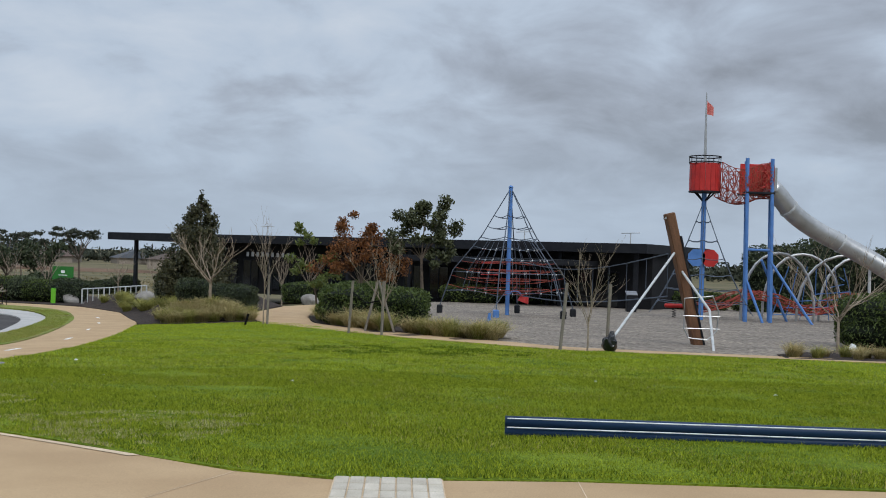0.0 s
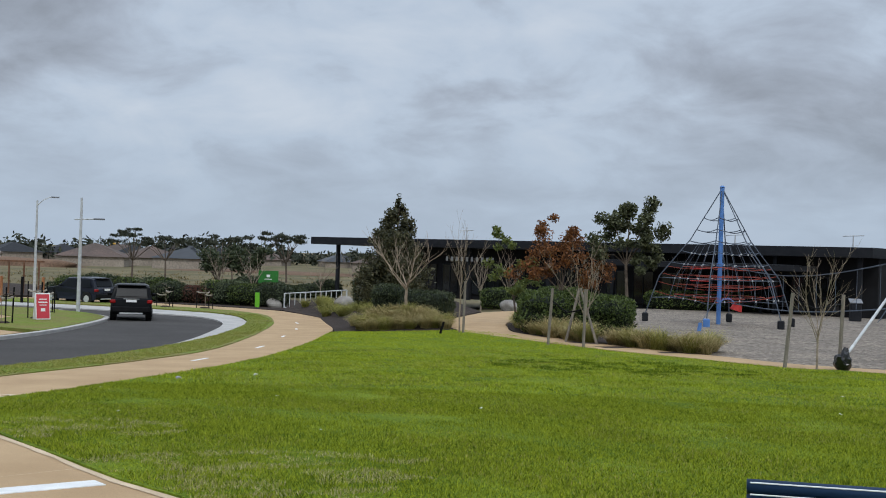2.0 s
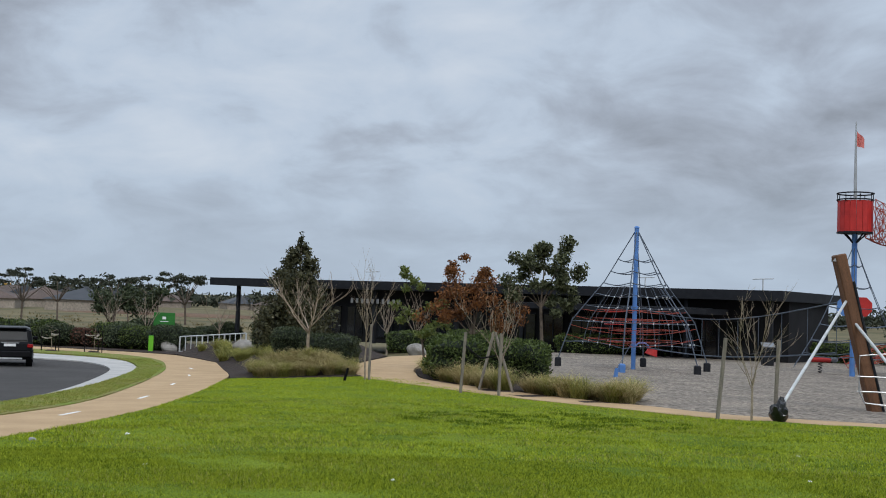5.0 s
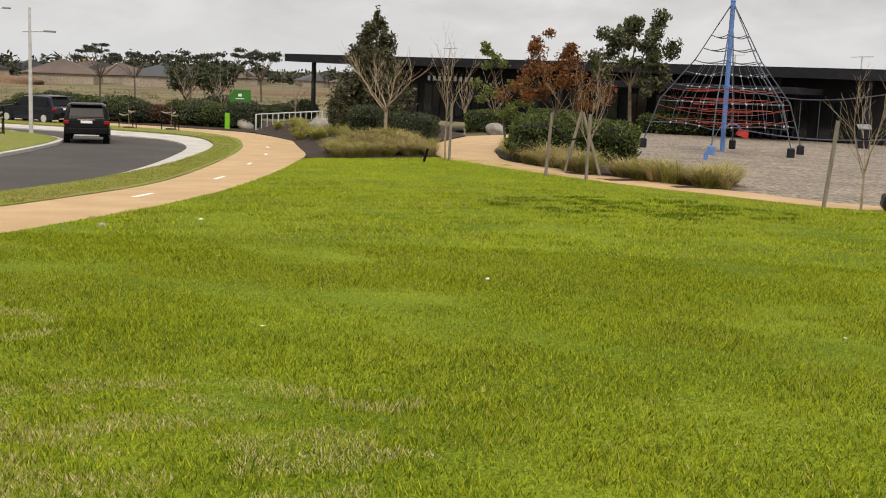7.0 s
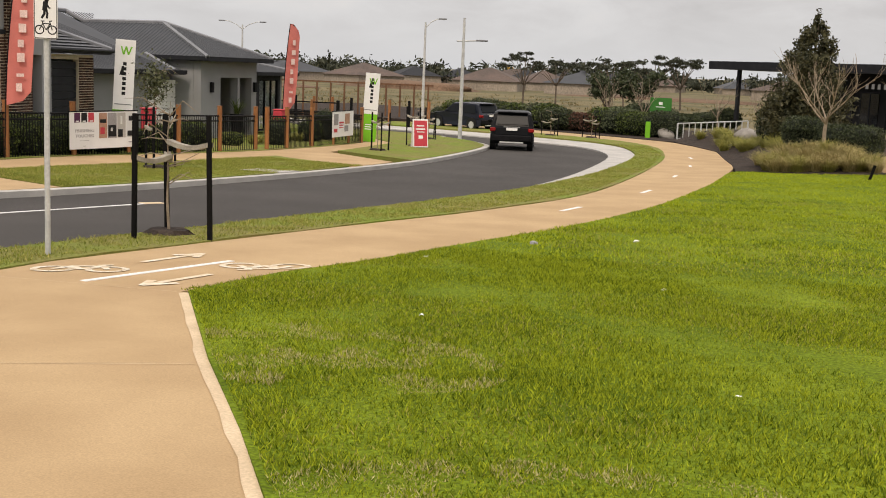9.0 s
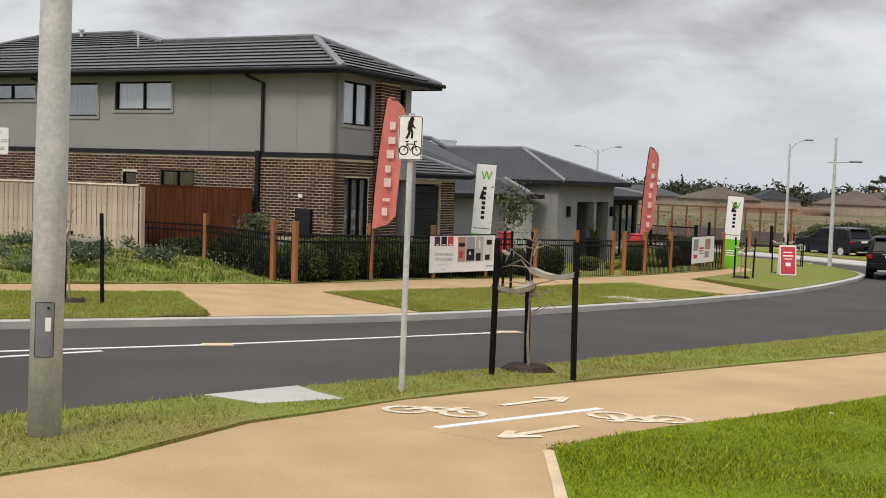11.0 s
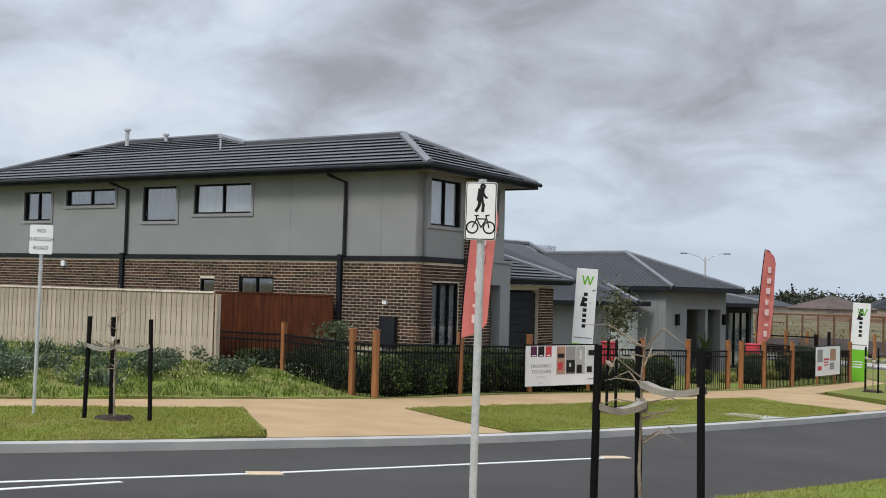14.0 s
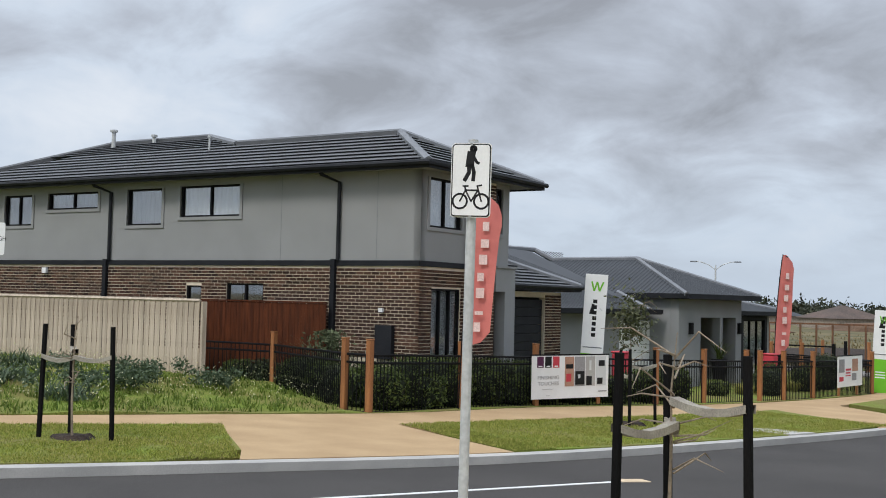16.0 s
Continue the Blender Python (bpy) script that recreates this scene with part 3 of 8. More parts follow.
ROAD_R = curve_through([(-12.5, -40.0), (-12.5, 0.0), (-12.5, 12.0), (-12.75, 16.5), (-13.2, 24.0), (-13.5, 29.9), (-14.9, 37.0), (-17.55, 46.8), (-20.4, 55.6), (-23.6, 60.9), (-27.4, 63.1), (-40.0, 66.5), (-90.0, 72.0)], 1.2)
KERB_O = curve_through([(-12.2, -40.0), (-12.2, 0.0), (-12.2, 12.0), (-12.45, 16.5), (-12.95, 24.0), (-13.3, 29.8), (-13.92, 34.1), (-15.3, 41.1), (-18.2, 52.4), (-20.4, 58.9), (-23.8, 65.0), (-29.0, 68.0), (-40.0, 70.2), (-90.0, 75.5)], 1.2)
ROAD_L = curve_through([(-20.6, -40.0), (-20.6, 0.0), (-20.4, 12.0), (-19.75, 18.0), (-19.3, 23.3), (-19.9, 30.0), (-20.8, 36.2), (-22.2, 43.0), (-25.4, 53.5), (-27.6, 57.3), (-31.5, 60.4), (-38.0, 62.2), (-90.0, 67.0)], 1.2)
APRON = list(reversed(EDGE_L)) + [(16.0, -14.0), (16.0, 8.4), (3.3, 8.44), (1.0, 8.47), (-0.74, 8.3), (-1.48, 8.58), (-4.04, 10.61), (-4.6, 11.15), (-5.4, 11.95), (-6.65, 13.15), (-8.67, 15.2)]


def far_grid():
    """One sheet of land to the horizon, coarser the farther it lies."""
    s = [0, 4, 8, 12, 16, 20, 26, 32, 40, 50, 64, 82, 110, 150, 210, 300, 450, 700, 1100, 1800, 3000]
    axis = sorted({-v for v in s} | set(s))
    verts, faces, n = [], [], len(axis)
    for b in axis:
        for a in axis:
            x, y = a - 10, b + 30
            d = math.hypot(x, y)
            z = ground_z(x, y) - 0.32
            z += max(0.0, d - 160) * 0.006 * (0.6 + noise.noise((x / 260, y / 260, 0.3))) if d < 900 else 4.4 * (0.6 + noise.noise((x / 260, y / 260, 0.3)))
            verts.append((x, y, z))
    for j in range(n - 1):
        for i in range(n - 1):
            k = j * n + i
            faces.append((k, k + 1, k + n + 1, k + n))
    return verts, faces


tagged(mesh_ob("ground", *far_grid(), M_GROUND, smooth=True), "dry open grassland reaching to the horizon", "ground", kind="structure")
drape("road", xy(ROAD_R) + list(reversed(xy(ROAD_L))), M_ROAD, -0.12, 1.5, 0.15, "smooth dark grey asphalt street curving past the park", "road")
drape("pavement", APRON + xy(PATH_R) + list(reversed(xy(PATH_L))), M_PATH, 0.0, 1.0, 0.25, "tan exposed concrete shared path and apron", "path")
LAWN = [(-8.7, 15.2), (-6.68, 13.13), (-5.43, 11.93), (-4.63, 11.12), (-4.06, 10.58), (-1.5, 8.55), (-0.74, 8.27), (1.0, 8.44), (3.3, 8.41), (16.0, 8.37), (40.0, 8.4), (40.0, 27.0), (17.0, 28.8), (11.55, 29.6), (7.3, 30.4), (3.42, 31.25), (1.35, 33.4), (-1.04, 35.8), (-3.2, 39.5), (-5.5, 44.0), (-7.1, 45.5), (-8.4, 44.9), (-9.9, 45.0), (-11.2, 45.6), (-12.0, 45.9)]
LAWN += list(reversed([(p[0] - 0.03, p[1]) for p in PATH_R if 15.6 < p[1] < 45.0]))
drape("lawn", LAWN, M_LAWN, 0.02, 0.8, 0.3, "mown green park lawn with paler worn patches", "lawn", rough=0.03)
VERGE = EDGE_L + [(p[0] + 0.02, p[1]) for p in PATH_L] + list(reversed([(p[0] + 0.02, p[1]) for p in KERB_O if -14.0 < p[1] and p[0] > -44]))
drape("verge", VERGE, M_VERGE, 0.02, 0.9, 0.3, "narrow grass verge between road and path", "verge", rough=0.02)
drape("kerb_inner", xy(ROAD_R) + list(reversed(xy(KERB_O))), M_KERB, -0.06, 1.2, 0.3, "pale concrete kerb and channel round the bend", "kerb")
# houses' side
ROAD_LK = [(p[0] - 0.32, p[1] + 0.1) for p in ROAD_L]
drape("kerb_outer", xy(ROAD_L) + list(reversed(xy(ROAD_LK))), M_KERB, 0.0, 1.2, 0.3, "pale concrete kerb along the house side", "kerb")
FOOT_N = curve_through([(-25.6, -40.0), (-25.6, 0.0), (-25.4, 14.0), (-24.95, 18.5), (-24.5, 21.2), (-24.05, 24.6), (-24.6, 31.5), (-25.35, 38.0), (-26.3, 42.6), (-29.2, 51.6)], 1.0)
FOOT_F = curve_through([(-27.2, -40.0), (-27.2, 0.0), (-27.0, 14.0), (-26.7, 18.3), (-26.3, 25.5), (-26.45, 27.2), (-27.3, 31.3), (-27.3, 36.0), (-27.7, 41.0), (-29.5, 49.0), (-31.6, 54.0)], 1.0)
drape("footpath", xy(FOOT_N) + list(reversed(xy(FOOT_F))), M_PATH, 0.0, 1.0, 0.25, "tan concrete footpath along the house fronts", "path")
NEAR_EDGE = lambda a, b: [(p[0], p[1]) for p in ROAD_LK if a <= p[1] <= b]
FAR_EDGE = lambda a, b: [(p[0] + 0.02, p[1]) for p in FOOT_N if a <= p[1] <= b]
drape("driveway", [(-20.0, 19.2), (-19.86, 20.4), (-19.66, 22.6), (-19.7, 23.75), (-24.0, 24.65), (-24.5, 21.2), (-20.9, 19.7)], M_PATH, 0.004, 1.0, 0.25, "tan concrete driveway crossing with faint tyre marks", "driveway")
drape("verge_a", NEAR_EDGE(-40, 19.0) + [(-20.95, 19.72), (-24.55, 21.2)] + list(reversed(FAR_EDGE(-40, 20.9))), M_VERGE, 0.02, 0.8, 0.3, "mown grass nature strip by the kerb", "verge", rough=0.02)
drape("verge_b", NEAR_EDGE(23.9, 36.0) + [(-21.4, 36.6), (-25.36, 38.1)] + list(reversed(FAR_EDGE(24.75, 37.8))), M_VERGE, 0.02, 0.8, 0.3, "mown grass nature strip by the kerb", "verge", rough=0.02)
drape("crossing", [(-21.0, 36.0), (-21.95, 40.0), (-26.2, 42.4), (-25.4, 38.15), (-21.4, 36.6)], M_PATH, 0.004, 1.0, 0.25, "tan concrete driveway crossing", "driveway")
drape("verge_c", NEAR_EDGE(40.1, 66.0) + [(-60, 65), (-60, 58), (-36.0, 58.0)] + list(reversed(FAR_EDGE(42.7, 51.6))), M_VERGE, 0.02, 1.0, 0.3, "grass corner beside the street", "verge", rough=0.02)
LOT = [(p[0] - 0.02, p[1]) for p in FOOT_F] + [(-60, 57), (-75, 30), (-75, -40)]
drape("garden_lot", LOT, M_VERGE, 0.015, 1.5, 0.3, "rough grass and garden soil of the house lots", "garden", rough=0.03)
drape("playground_floor", [(17.0, 29.0), (11.55, 29.85), (7.3, 30.65), (3.42, 31.5), (1.55, 33.6), (1.6, 40), (-0.3, 47), (-3.0, 55.0), (-6.0, 66.0), (-4, 78), (30, 84), (60, 80), (60, 29)], M_GRAVEL, 0.0, 1.6, 0.3, "grey brown bark mulch playground floor", "playground floor", rough=0.05)
EDGE_IN = [(60, 28.4), (17.0, 30.1), (11.55, 30.95), (7.3, 31.8), (3.9, 32.8), (2.3, 34.6), (-0.1, 37.0), (-2.5, 40.3), (-4.7, 44.0), (-5.5, 48.0), (-5.96, 51.5), (-6.2, 58), (-6.0, 68)]
EDGE_OUT = [(60, 27.0), (17.0, 28.75), (11.55, 29.55), (7.3, 30.35), (3.42, 31.2), (1.35, 33.35), (-1.1, 35.75), (-3.6, 39.2), (-6.4, 43.6), (-7.3, 45.8), (-8.8, 51.0), (-9.6, 60), (-9.6, 70)]
drape("park_path", xy(curve_through(EDGE_IN, 1.0)) + list(reversed(xy(curve_through(EDGE_OUT, 1.0)))), M_PATH, 0.03, 1.0, 0.3, "tan concrete path narrowing to an edging strip", "path")

drape("garden_bed", [(-12.05, 45.9), (-11.2, 45.55), (-9.9, 44.95), (-8.4, 44.85), (-7.15, 45.5), (-7.5, 46.6), (-8.9, 51.2), (-9.7, 60.0), (-9.7, 70.0), (-24, 90), (-24.2, 75.0), (-21.25, 70.0), (-18.05, 64.5), (-13.95, 52.3)], M_SOIL, 0.03, 0.9, 0.3, "dark mulched garden bed on a low mound", "garden bed", rough=0.03, mound=bed_rise)
drape("island_bed", [(-0.95, 36.1), (-3.0, 39.8), (-4.7, 44.1), (-5.5, 48.0), (-5.9, 51.4), (-5.6, 54.0), (-2.6, 53.0), (0.6, 46.0), (1.7, 39.0), (1.6, 33.8)], M_SOIL, 0.025, 0.8, 0.3, "mulched planting island between path and playground", "garden bed", rough=0.03)
drape("shrub_bed", [(-23.0, 72.8), (-24.5, 90.0), (-70, 110), (-70, 84), (-42.0, 79.3), (-27.0, 74.6)], M_SOIL, 0.02, 1.5, 0.3, "dark soil bed of the shrub belt", "garden bed")
drape("right_bed", [(9.2, 30.45), (11.5, 30.0), (17.0, 29.1), (30.0, 28.6), (30, 44), (15.5, 43), (12.5, 36), (9.6, 32.6)], M_SOIL, 0.03, 1.0, 0.3, "mulched planting bed at the playground edge", "garden bed")

drape("weed_bank", [(-27.15, 8.0), (-27.0, 14.0), (-26.68, 18.6), (-26.4, 25.0), (-27.1, 25.4), (-31.75, 26.25), (-33.3, 25.4), (-52.0, 18.6), (-52, 4)], M_VERGE, 0.03, 0.9, 0.3, "weedy garden bank below the paling fence", "garden", rough=0.06, mound=bank_rise)

# ---- the two storey house ----
def gutter_line(parent, pts, r=0.06):
    part("gutter", pipe_line(pts, r, 6), M_CHAR, parent, "charcoal steel gutter")


BRICKWORK = []     # (parent, face, u0, u1, z0, z1, holes) laid at the end of the file
house = thing("brick_house", -28.62, 28.49, 20, "two storey display house, brown brick below grey render", "house", z=-1.25)
SIDE, FRONT = Face((0, 0, 0), (-1, 0, 0), (0, 1, 0)), Face((0, 0, 0), (0, 1, 0), (-1, 0, 0))
low_holes = [(7.2, 7.77, 1.75, 2.72), (4.96, 6.27, 1.55, 2.8)]
bm = bmesh.new()
SIDE.wall(bm, 0, 20, 0.05, 3.28, 0.2, low_holes)
side_wall = part("side_wall", bm, M_MORTAR, house, "brown brick side wall with cream mortar")
BRICKWORK.append((side_wall, SIDE, 0, 20, 1.0, 3.24, low_holes))
front_holes = [(0.53, 1.9, 0.35, 2.75)]
bm = bmesh.new()
FRONT.wall(bm, 0.0, 2.6, 0.05, 3.28, 0.2, front_holes)
front_wall = part("front_wall", bm, M_MORTAR, house, "brown brick front wall with cream mortar")
BRICKWORK.append((front_wall, FRONT, 0, 2.6, 0.3, 3.24, front_holes))
up_side = [(14.44, 15.77, 4.49, 5.44), (11.46, 13.71, 4.95, 5.46), (8.81, 10.22, 4.42, 5.47), (5.86, 8.09, 4.62, 5.49)]
bm = bmesh.new()
SIDE.wall(bm, 0.0, 19.0, 3.42, 5.65, 0.2, up_side)
part("upper_side_wall", bm, M_RENDER, house, "grey rendered upper side wall")
up_front = [(0.35, 1.88, 4.26, 5.5), (3.42, 4.0, 4.29, 5.52)]
bm = bmesh.new()
FRONT.wall(bm, 0.0, 4.4, 3.42, 5.65, 0.2, up_front)
part("upper_front_wall", bm, M_RENDER, house, "grey rendered upper front wall")
for u in (1.3, 4.4):
    bm = bmesh.new()
    SIDE.block(bm, u, u + 0.012, -0.003, 0.01, 3.43, 5.64)
    part("control_joint", bm, M_RIDGE, house, "thin vertical joint in the render")
bm = bmesh.new()
box(bm, -3.4, 4.3, 3.42, 6.4, 0.18, 2.24)
box(bm, -12.9, 8.0, 0.05, 12.4, 0.2, 5.6)
box(bm, -19.1, 4.1, 0.05, 0.2, 7.9, 5.6)
box(bm, -6.7, 6.4, 3.2, 0.2, 3.1, 2.45)
part("rear_walls", bm, M_RENDER, house)
bm = bmesh.new()
SIDE.block(bm, 0, 20, -0.05, 0.12, 3.282, 3.418)
FRONT.block(bm, 0, 2.14, -0.05, 0.12, 3.284, 3.416)
part("band_course", bm, M_CHAR, house, "charcoal metal band between the storeys")
for k, h in enumerate(up_side):
    window(house, SIDE, *h, panes=(2, 2, 1, 2)[k], trim=M_RENDER, curtain=(M_GREYBLIND, M_GREYBLIND, M_GREYBLIND, M_CURTAIN)[k])
for h in up_front:
    window(house, FRONT, *h, panes=2 if h[1] - h[0] > 1 else 1, trim=M_RENDER, curtain=M_CURTAIN if h[0] < 1 else None)
for h in low_holes:
    window(house, SIDE, *h, panes=1 if h[1] - h[0] < 1 else 2)
window(house, FRONT, *front_holes[0], panes=3, curtain=M_CURTAIN)
# brick pier, porch, garage
bm = bmesh.new()
box(bm, 0.0, 2.725, 0.05, 0.4, 1.15, 5.55)
pier = part("brick_pier", bm, M_MORTAR, house, "full height brown brick pier")
BRICKWORK.append((pier, Face((0.2, 2.15, 0), (0, 1, 0), (-1, 0, 0)), 0, 1.15, 0.4, 5.58, []))
BRICKWORK.append((pier, Face((0.2, 2.15, 0), (-1, 0, 0), (0, 1, 0)), 0, 0.2, 0.4, 5.58, []))
bm = bmesh.new()
PORCH = Face((0.25, 0, 0), (0, 1, 0), (-1, 0, 0))
PORCH.wall(bm, 3.302, 4.37, 0.05, 3.36, 0.3, [(3.302, 3.8, 0.05, 2.73)])
PORCH.block(bm, 4.07, 4.37, 0.302, 2.0, 0.05, 3.36)
PORCH.block(bm, 3.29, 4.41, -0.04, 0.45, 3.362, 3.417)
part("porch_wall", bm, M_RENDER, house, "grey rendered porch wall")
bm = bmesh.new()
box(bm, -1.6, 4.1, 0.05, 0.1, 1.2, 2.6)
part("front_door", bm, M_CHAR, house, "charcoal front door in shade")
GAR = Face((-0.55, 4.4, 0), (0, 1, 0), (-1, 0, 0))
bm = bmesh.new()
GAR.wall(bm, 0.0, 4.4, 0.05, 2.78, 0.2, [(0.08, 3.32, 0.05, 2.62)])
garage_wall = part("garage_wall", bm, M_MORTAR, house)
BRICKWORK.append((garage_wall, GAR, 3.34, 4.4, 0.3, 2.76, []))
bm = bmesh.new()
for k in range(10):
    GAR.block(bm, 0.08, 3.32, 0.1, 0.14, 0.06 + k * 0.25, 0.06 + k * 0.25 + 0.238)
part("garage_door", bm, M_CHAR, house, "charcoal panel garage door")
bm = bmesh.new()
box(bm, -3.4, 8.7, 0.05, 5.6, 0.2, 2.7)
part("garage_side_wall", bm, M_RENDER, house)
# roofs
E = 5.74
bm = bmesh.new()
roof_courses(bm, (0.5, -0.5, E), (-19.4, -0.5, E), (-2.35, 2.45, 6.98), (-15.3, 2.45, 6.98))
part("roof_slope", bm, M_TILE, house, "dark grey flat roof tiles in even courses")
bm = bmesh.new()
roof_courses(bm, (-8.3, 2.45, 6.98), (-15.3 - 1.59, 2.45, 6.98), (-10.9, 4.0, 7.54), (-15.3, 4.0, 7.54))
roof_courses(bm, (-19.4, -0.5, E), (-19.4, 8.5, E), (-15.3, 4.0, 7.54), (-15.3, 4.0, 7.54))
roof_courses(bm, (-6.2, 8.5, E), (-6.2, -0.5, E), (-10.9, 4.0, 7.54), (-10.9, 4.0, 7.54))
roof_courses(bm, (-19.4, 8.5, E), (-6.2, 8.5, E), (-15.3, 4.0, 7.54), (-10.9, 4.0, 7.54))
part("main_roof", bm, M_TILE, house, "dark grey tiled hipped roof")
bm = bmesh.new()
roof_courses(bm, (0.5, 5.4, E), (0.5, -0.5, E), (-2.35, 2.45, 6.98), (-2.35, 2.45, 6.98))
roof_courses(bm, (-8.3, 5.4, E), (0.5, 5.4, E), (-8.3, 2.45, 6.98), (-2.35, 2.45, 6.98))
part("wing_roof", bm, M_TILE, house, "dark grey tiled hipped roof")
bm = bmesh.new()
roof_courses(bm, (-0.1, 9.2, 2.95), (-0.1, 4.4, 2.95), (-2.3, 7.0, 3.86), (-2.3, 4.4, 3.86), 0.3)
roof_courses(bm, (-6.0, 9.2, 2.95), (-0.1, 9.2, 2.95), (-6.0, 7.0, 3.86), (-2.3, 7.0, 3.86), 0.3)
part("garage_roof", bm, M_TILE, house, "dark grey tiled garage roof")
bm = bmesh.new()
box(bm, -9.45, -0.22, 5.65, 19.9, 0.56, 0.06)
box(bm, 0.22, 2.45, 5.652, 0.56, 5.9, 0.056)
box(bm, -3.1, 4.85, 5.654, 6.6, 1.1, 0.05)
part("soffit", bm, M_RENDER_LIGHT, house, "pale eaves lining")
bm = bmesh.new()
box(bm, -9.45, -0.52, 5.61, 19.96, 0.05, 0.17)
box(bm, 0.52, 2.45, 5.61, 0.05, 5.98, 0.17)
box(bm, -3.1, 5.42, 5.61, 7.2, 0.05, 0.17)
box(bm, -0.08, 6.83, 2.83, 0.05, 4.85, 0.16)
box(bm, -3.1, 9.22, 2.83, 6.0, 0.05, 0.16)
box(bm, -1.6, 6.83, 2.81, 3.0, 4.75, 0.05)
part("fascia", bm, M_CHAR, house, "charcoal fascia and gutter")
gutter_line(house, [(-19.4, -0.6, 5.74), (0.6, -0.6, 5.74), (0.6, 5.48, 5.74)], 0.065)
gutter_line(house, [(-0.02, 4.4, 2.94), (-0.02, 9.3, 2.94)], 0.06)
caps = [((0.5, -0.5, E), (-2.35, 2.45, 6.98)), ((0.5, 5.4, E), (-2.35, 2.45, 6.98)), ((-2.35, 2.45, 6.98), (-8.25, 2.45, 6.98)), ((-8.3, 2.45, 6.98), (-10.9, 4, 7.54)),
        ((-10.9, 4, 7.54), (-15.3, 4, 7.54)), ((-15.3, 4, 7.54), (-19.4, -0.5, E)), ((-0.1, 9.2, 2.95), (-2.3, 7.0, 3.86)), ((-2.3, 7.0, 3.86), (-6, 7.0, 3.86))]
for a, b in caps:
    part("ridge_capping", tubes([(Vector(a) + Vector((0, 0, 0.02)), Vector(b) + Vector((0, 0, 0.02)), 0.125)], 6), M_RIDGE if abs(a[0] - b[0]) < 3.2 else M_TILE, house)
for u, top in ((10.87, 5.45), (2.46, 5.6)):
    pts = [SIDE.at(u + 0.35, -0.5, 5.7), SIDE.at(u + 0.3, -0.45, 5.58), SIDE.at(u, -0.07, 5.4), SIDE.at(u, -0.07, 3.42)]
    part("downpipe", pipe_line(pts, 0.05, 8), M_CHAR, house, "charcoal round downpipe")
    bm = bmesh.new()
    SIDE.block(bm, u + 0.06, u + 0.2, -0.12, -0.02, 0.05, 3.45)
    part("downpipe_box", bm, M_CHAR, house)
for x, y, h, r in ((-14.75, 3.4, 0.55, 0.07), (-13.2, 3.75, 0.2, 0.06), (-9.0, 2.0, 0.42, 0.03)):
    zz = E + (y + 0.5) * 0.41
    vent = part("roof_vent", tubes([((x, y, zz), (x, y, zz + h), r), ((x, y, zz + h), (x, y, zz + h + 0.07), r * 1.8)]), M_GALV, house, "galvanised roof vent pipe")
bm = bmesh.new()
SIDE.block(bm, 0.69, 1.19, -0.16, -0.012, 1.0, 1.82)
part("meter_box", bm, M_CHAR, house, "charcoal electricity meter box")
bm = bmesh.new()
SIDE.block(bm, 1.02, 1.14, -0.1, -0.012, 2.14, 2.24)
SIDE.block(bm, 13.6, 13.78, -0.1, -0.012, 3.02, 3.19)
part_pieces("wall_light", bm, M_SIGNWHITE, house, "small white outdoor light")

# ---- the single storey house ----
villa = thing("single_storey_house", -33.57, 43.74, 9, "single storey display house, grey render and ribbed roof", "house", z=-1.75)
PORT = Face((0, 0, 0), (0, 1, 0), (-1, 0, 0))
bm = bmesh.new()
PORT.wall(bm, 0, 4.52, 0.05, 3.26, 0.35, [(1.51, 4.09, 0.05, 2.56)])
box(bm, -1.44, 0.15, 0.05, 2.16, 0.3, 3.2)
box(bm, -1.44, 4.36, 0.05, 2.16, 0.3, 3.2)
box(bm, -0.175, 3.0, 0.05, 0.35, 0.2, 2.5)
part_pieces("portico_wall", bm, M_RENDER_LIGHT, villa, "grey rendered entrance portico")
bm = bmesh.new()
box(bm, -2.58, 2.25, 0.05, 0.1, 4.5, 3.2)
part("entry_wall", bm, M_RENDER_LIGHT, villa)
# the porch door takes the near-black shade colour
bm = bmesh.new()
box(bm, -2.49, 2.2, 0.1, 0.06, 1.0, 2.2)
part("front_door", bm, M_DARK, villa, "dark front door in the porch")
bm = bmesh.new()
for y0, y1, x in ((-2.1, 0.0, -1.5), (-6.2, -2.1, -1.1)):
    box(bm, x - 0.12, (y0 + y1) / 2, 0.05, 0.24, y1 - y0, 2.6)
box(bm, -7.0, -6.2, 0.05, 12, 0.24, 2.6)
box(bm, -13, 1.4, 0.05, 0.24, 15, 2.6)
box(bm, -7.0, 9.05, 0.05, 11.5, 0.24, 2.6)
part_pieces("outer_wall", bm, M_RENDER_LIGHT, villa, "pale grey rendered walls")
bm = bmesh.new()
for k in range(8):
    box(bm, -1.26, -1.06, 0.1 + k * 0.29, 0.1, 2.1, 0.275)
part_pieces("door_panel", bm, M_SIGNWHITE, villa, "white garage door panel")
RW = Face((-1.2, 4.52, 0), (0, 1, 0), (-1, 0, 0))
bm = bmesh.new()
RW.wall(bm, 0, 4.4, 0.05, 2.62, 0.24, [(0.35, 1.6, 0.1, 2.45), (2.4, 4.2, 0.1, 2.45)])
part("wing_wall", bm, M_CHAR, villa, "charcoal framed front wing")
window(villa, RW, 0.35, 1.6, 0.1, 2.45, panes=2)
window(villa, RW, 2.4, 4.2, 0.1, 2.45, panes=3, curtain=M_CURTAIN)
for y in (0.75, 4.3):
    bm = boxes((0.06, y, 1.95, 0.12, 0.16, 0.42))
    part("wall_lantern", bm, M_BLACK, villa, "black box lantern")
V, V2 = 3.38, 2.8
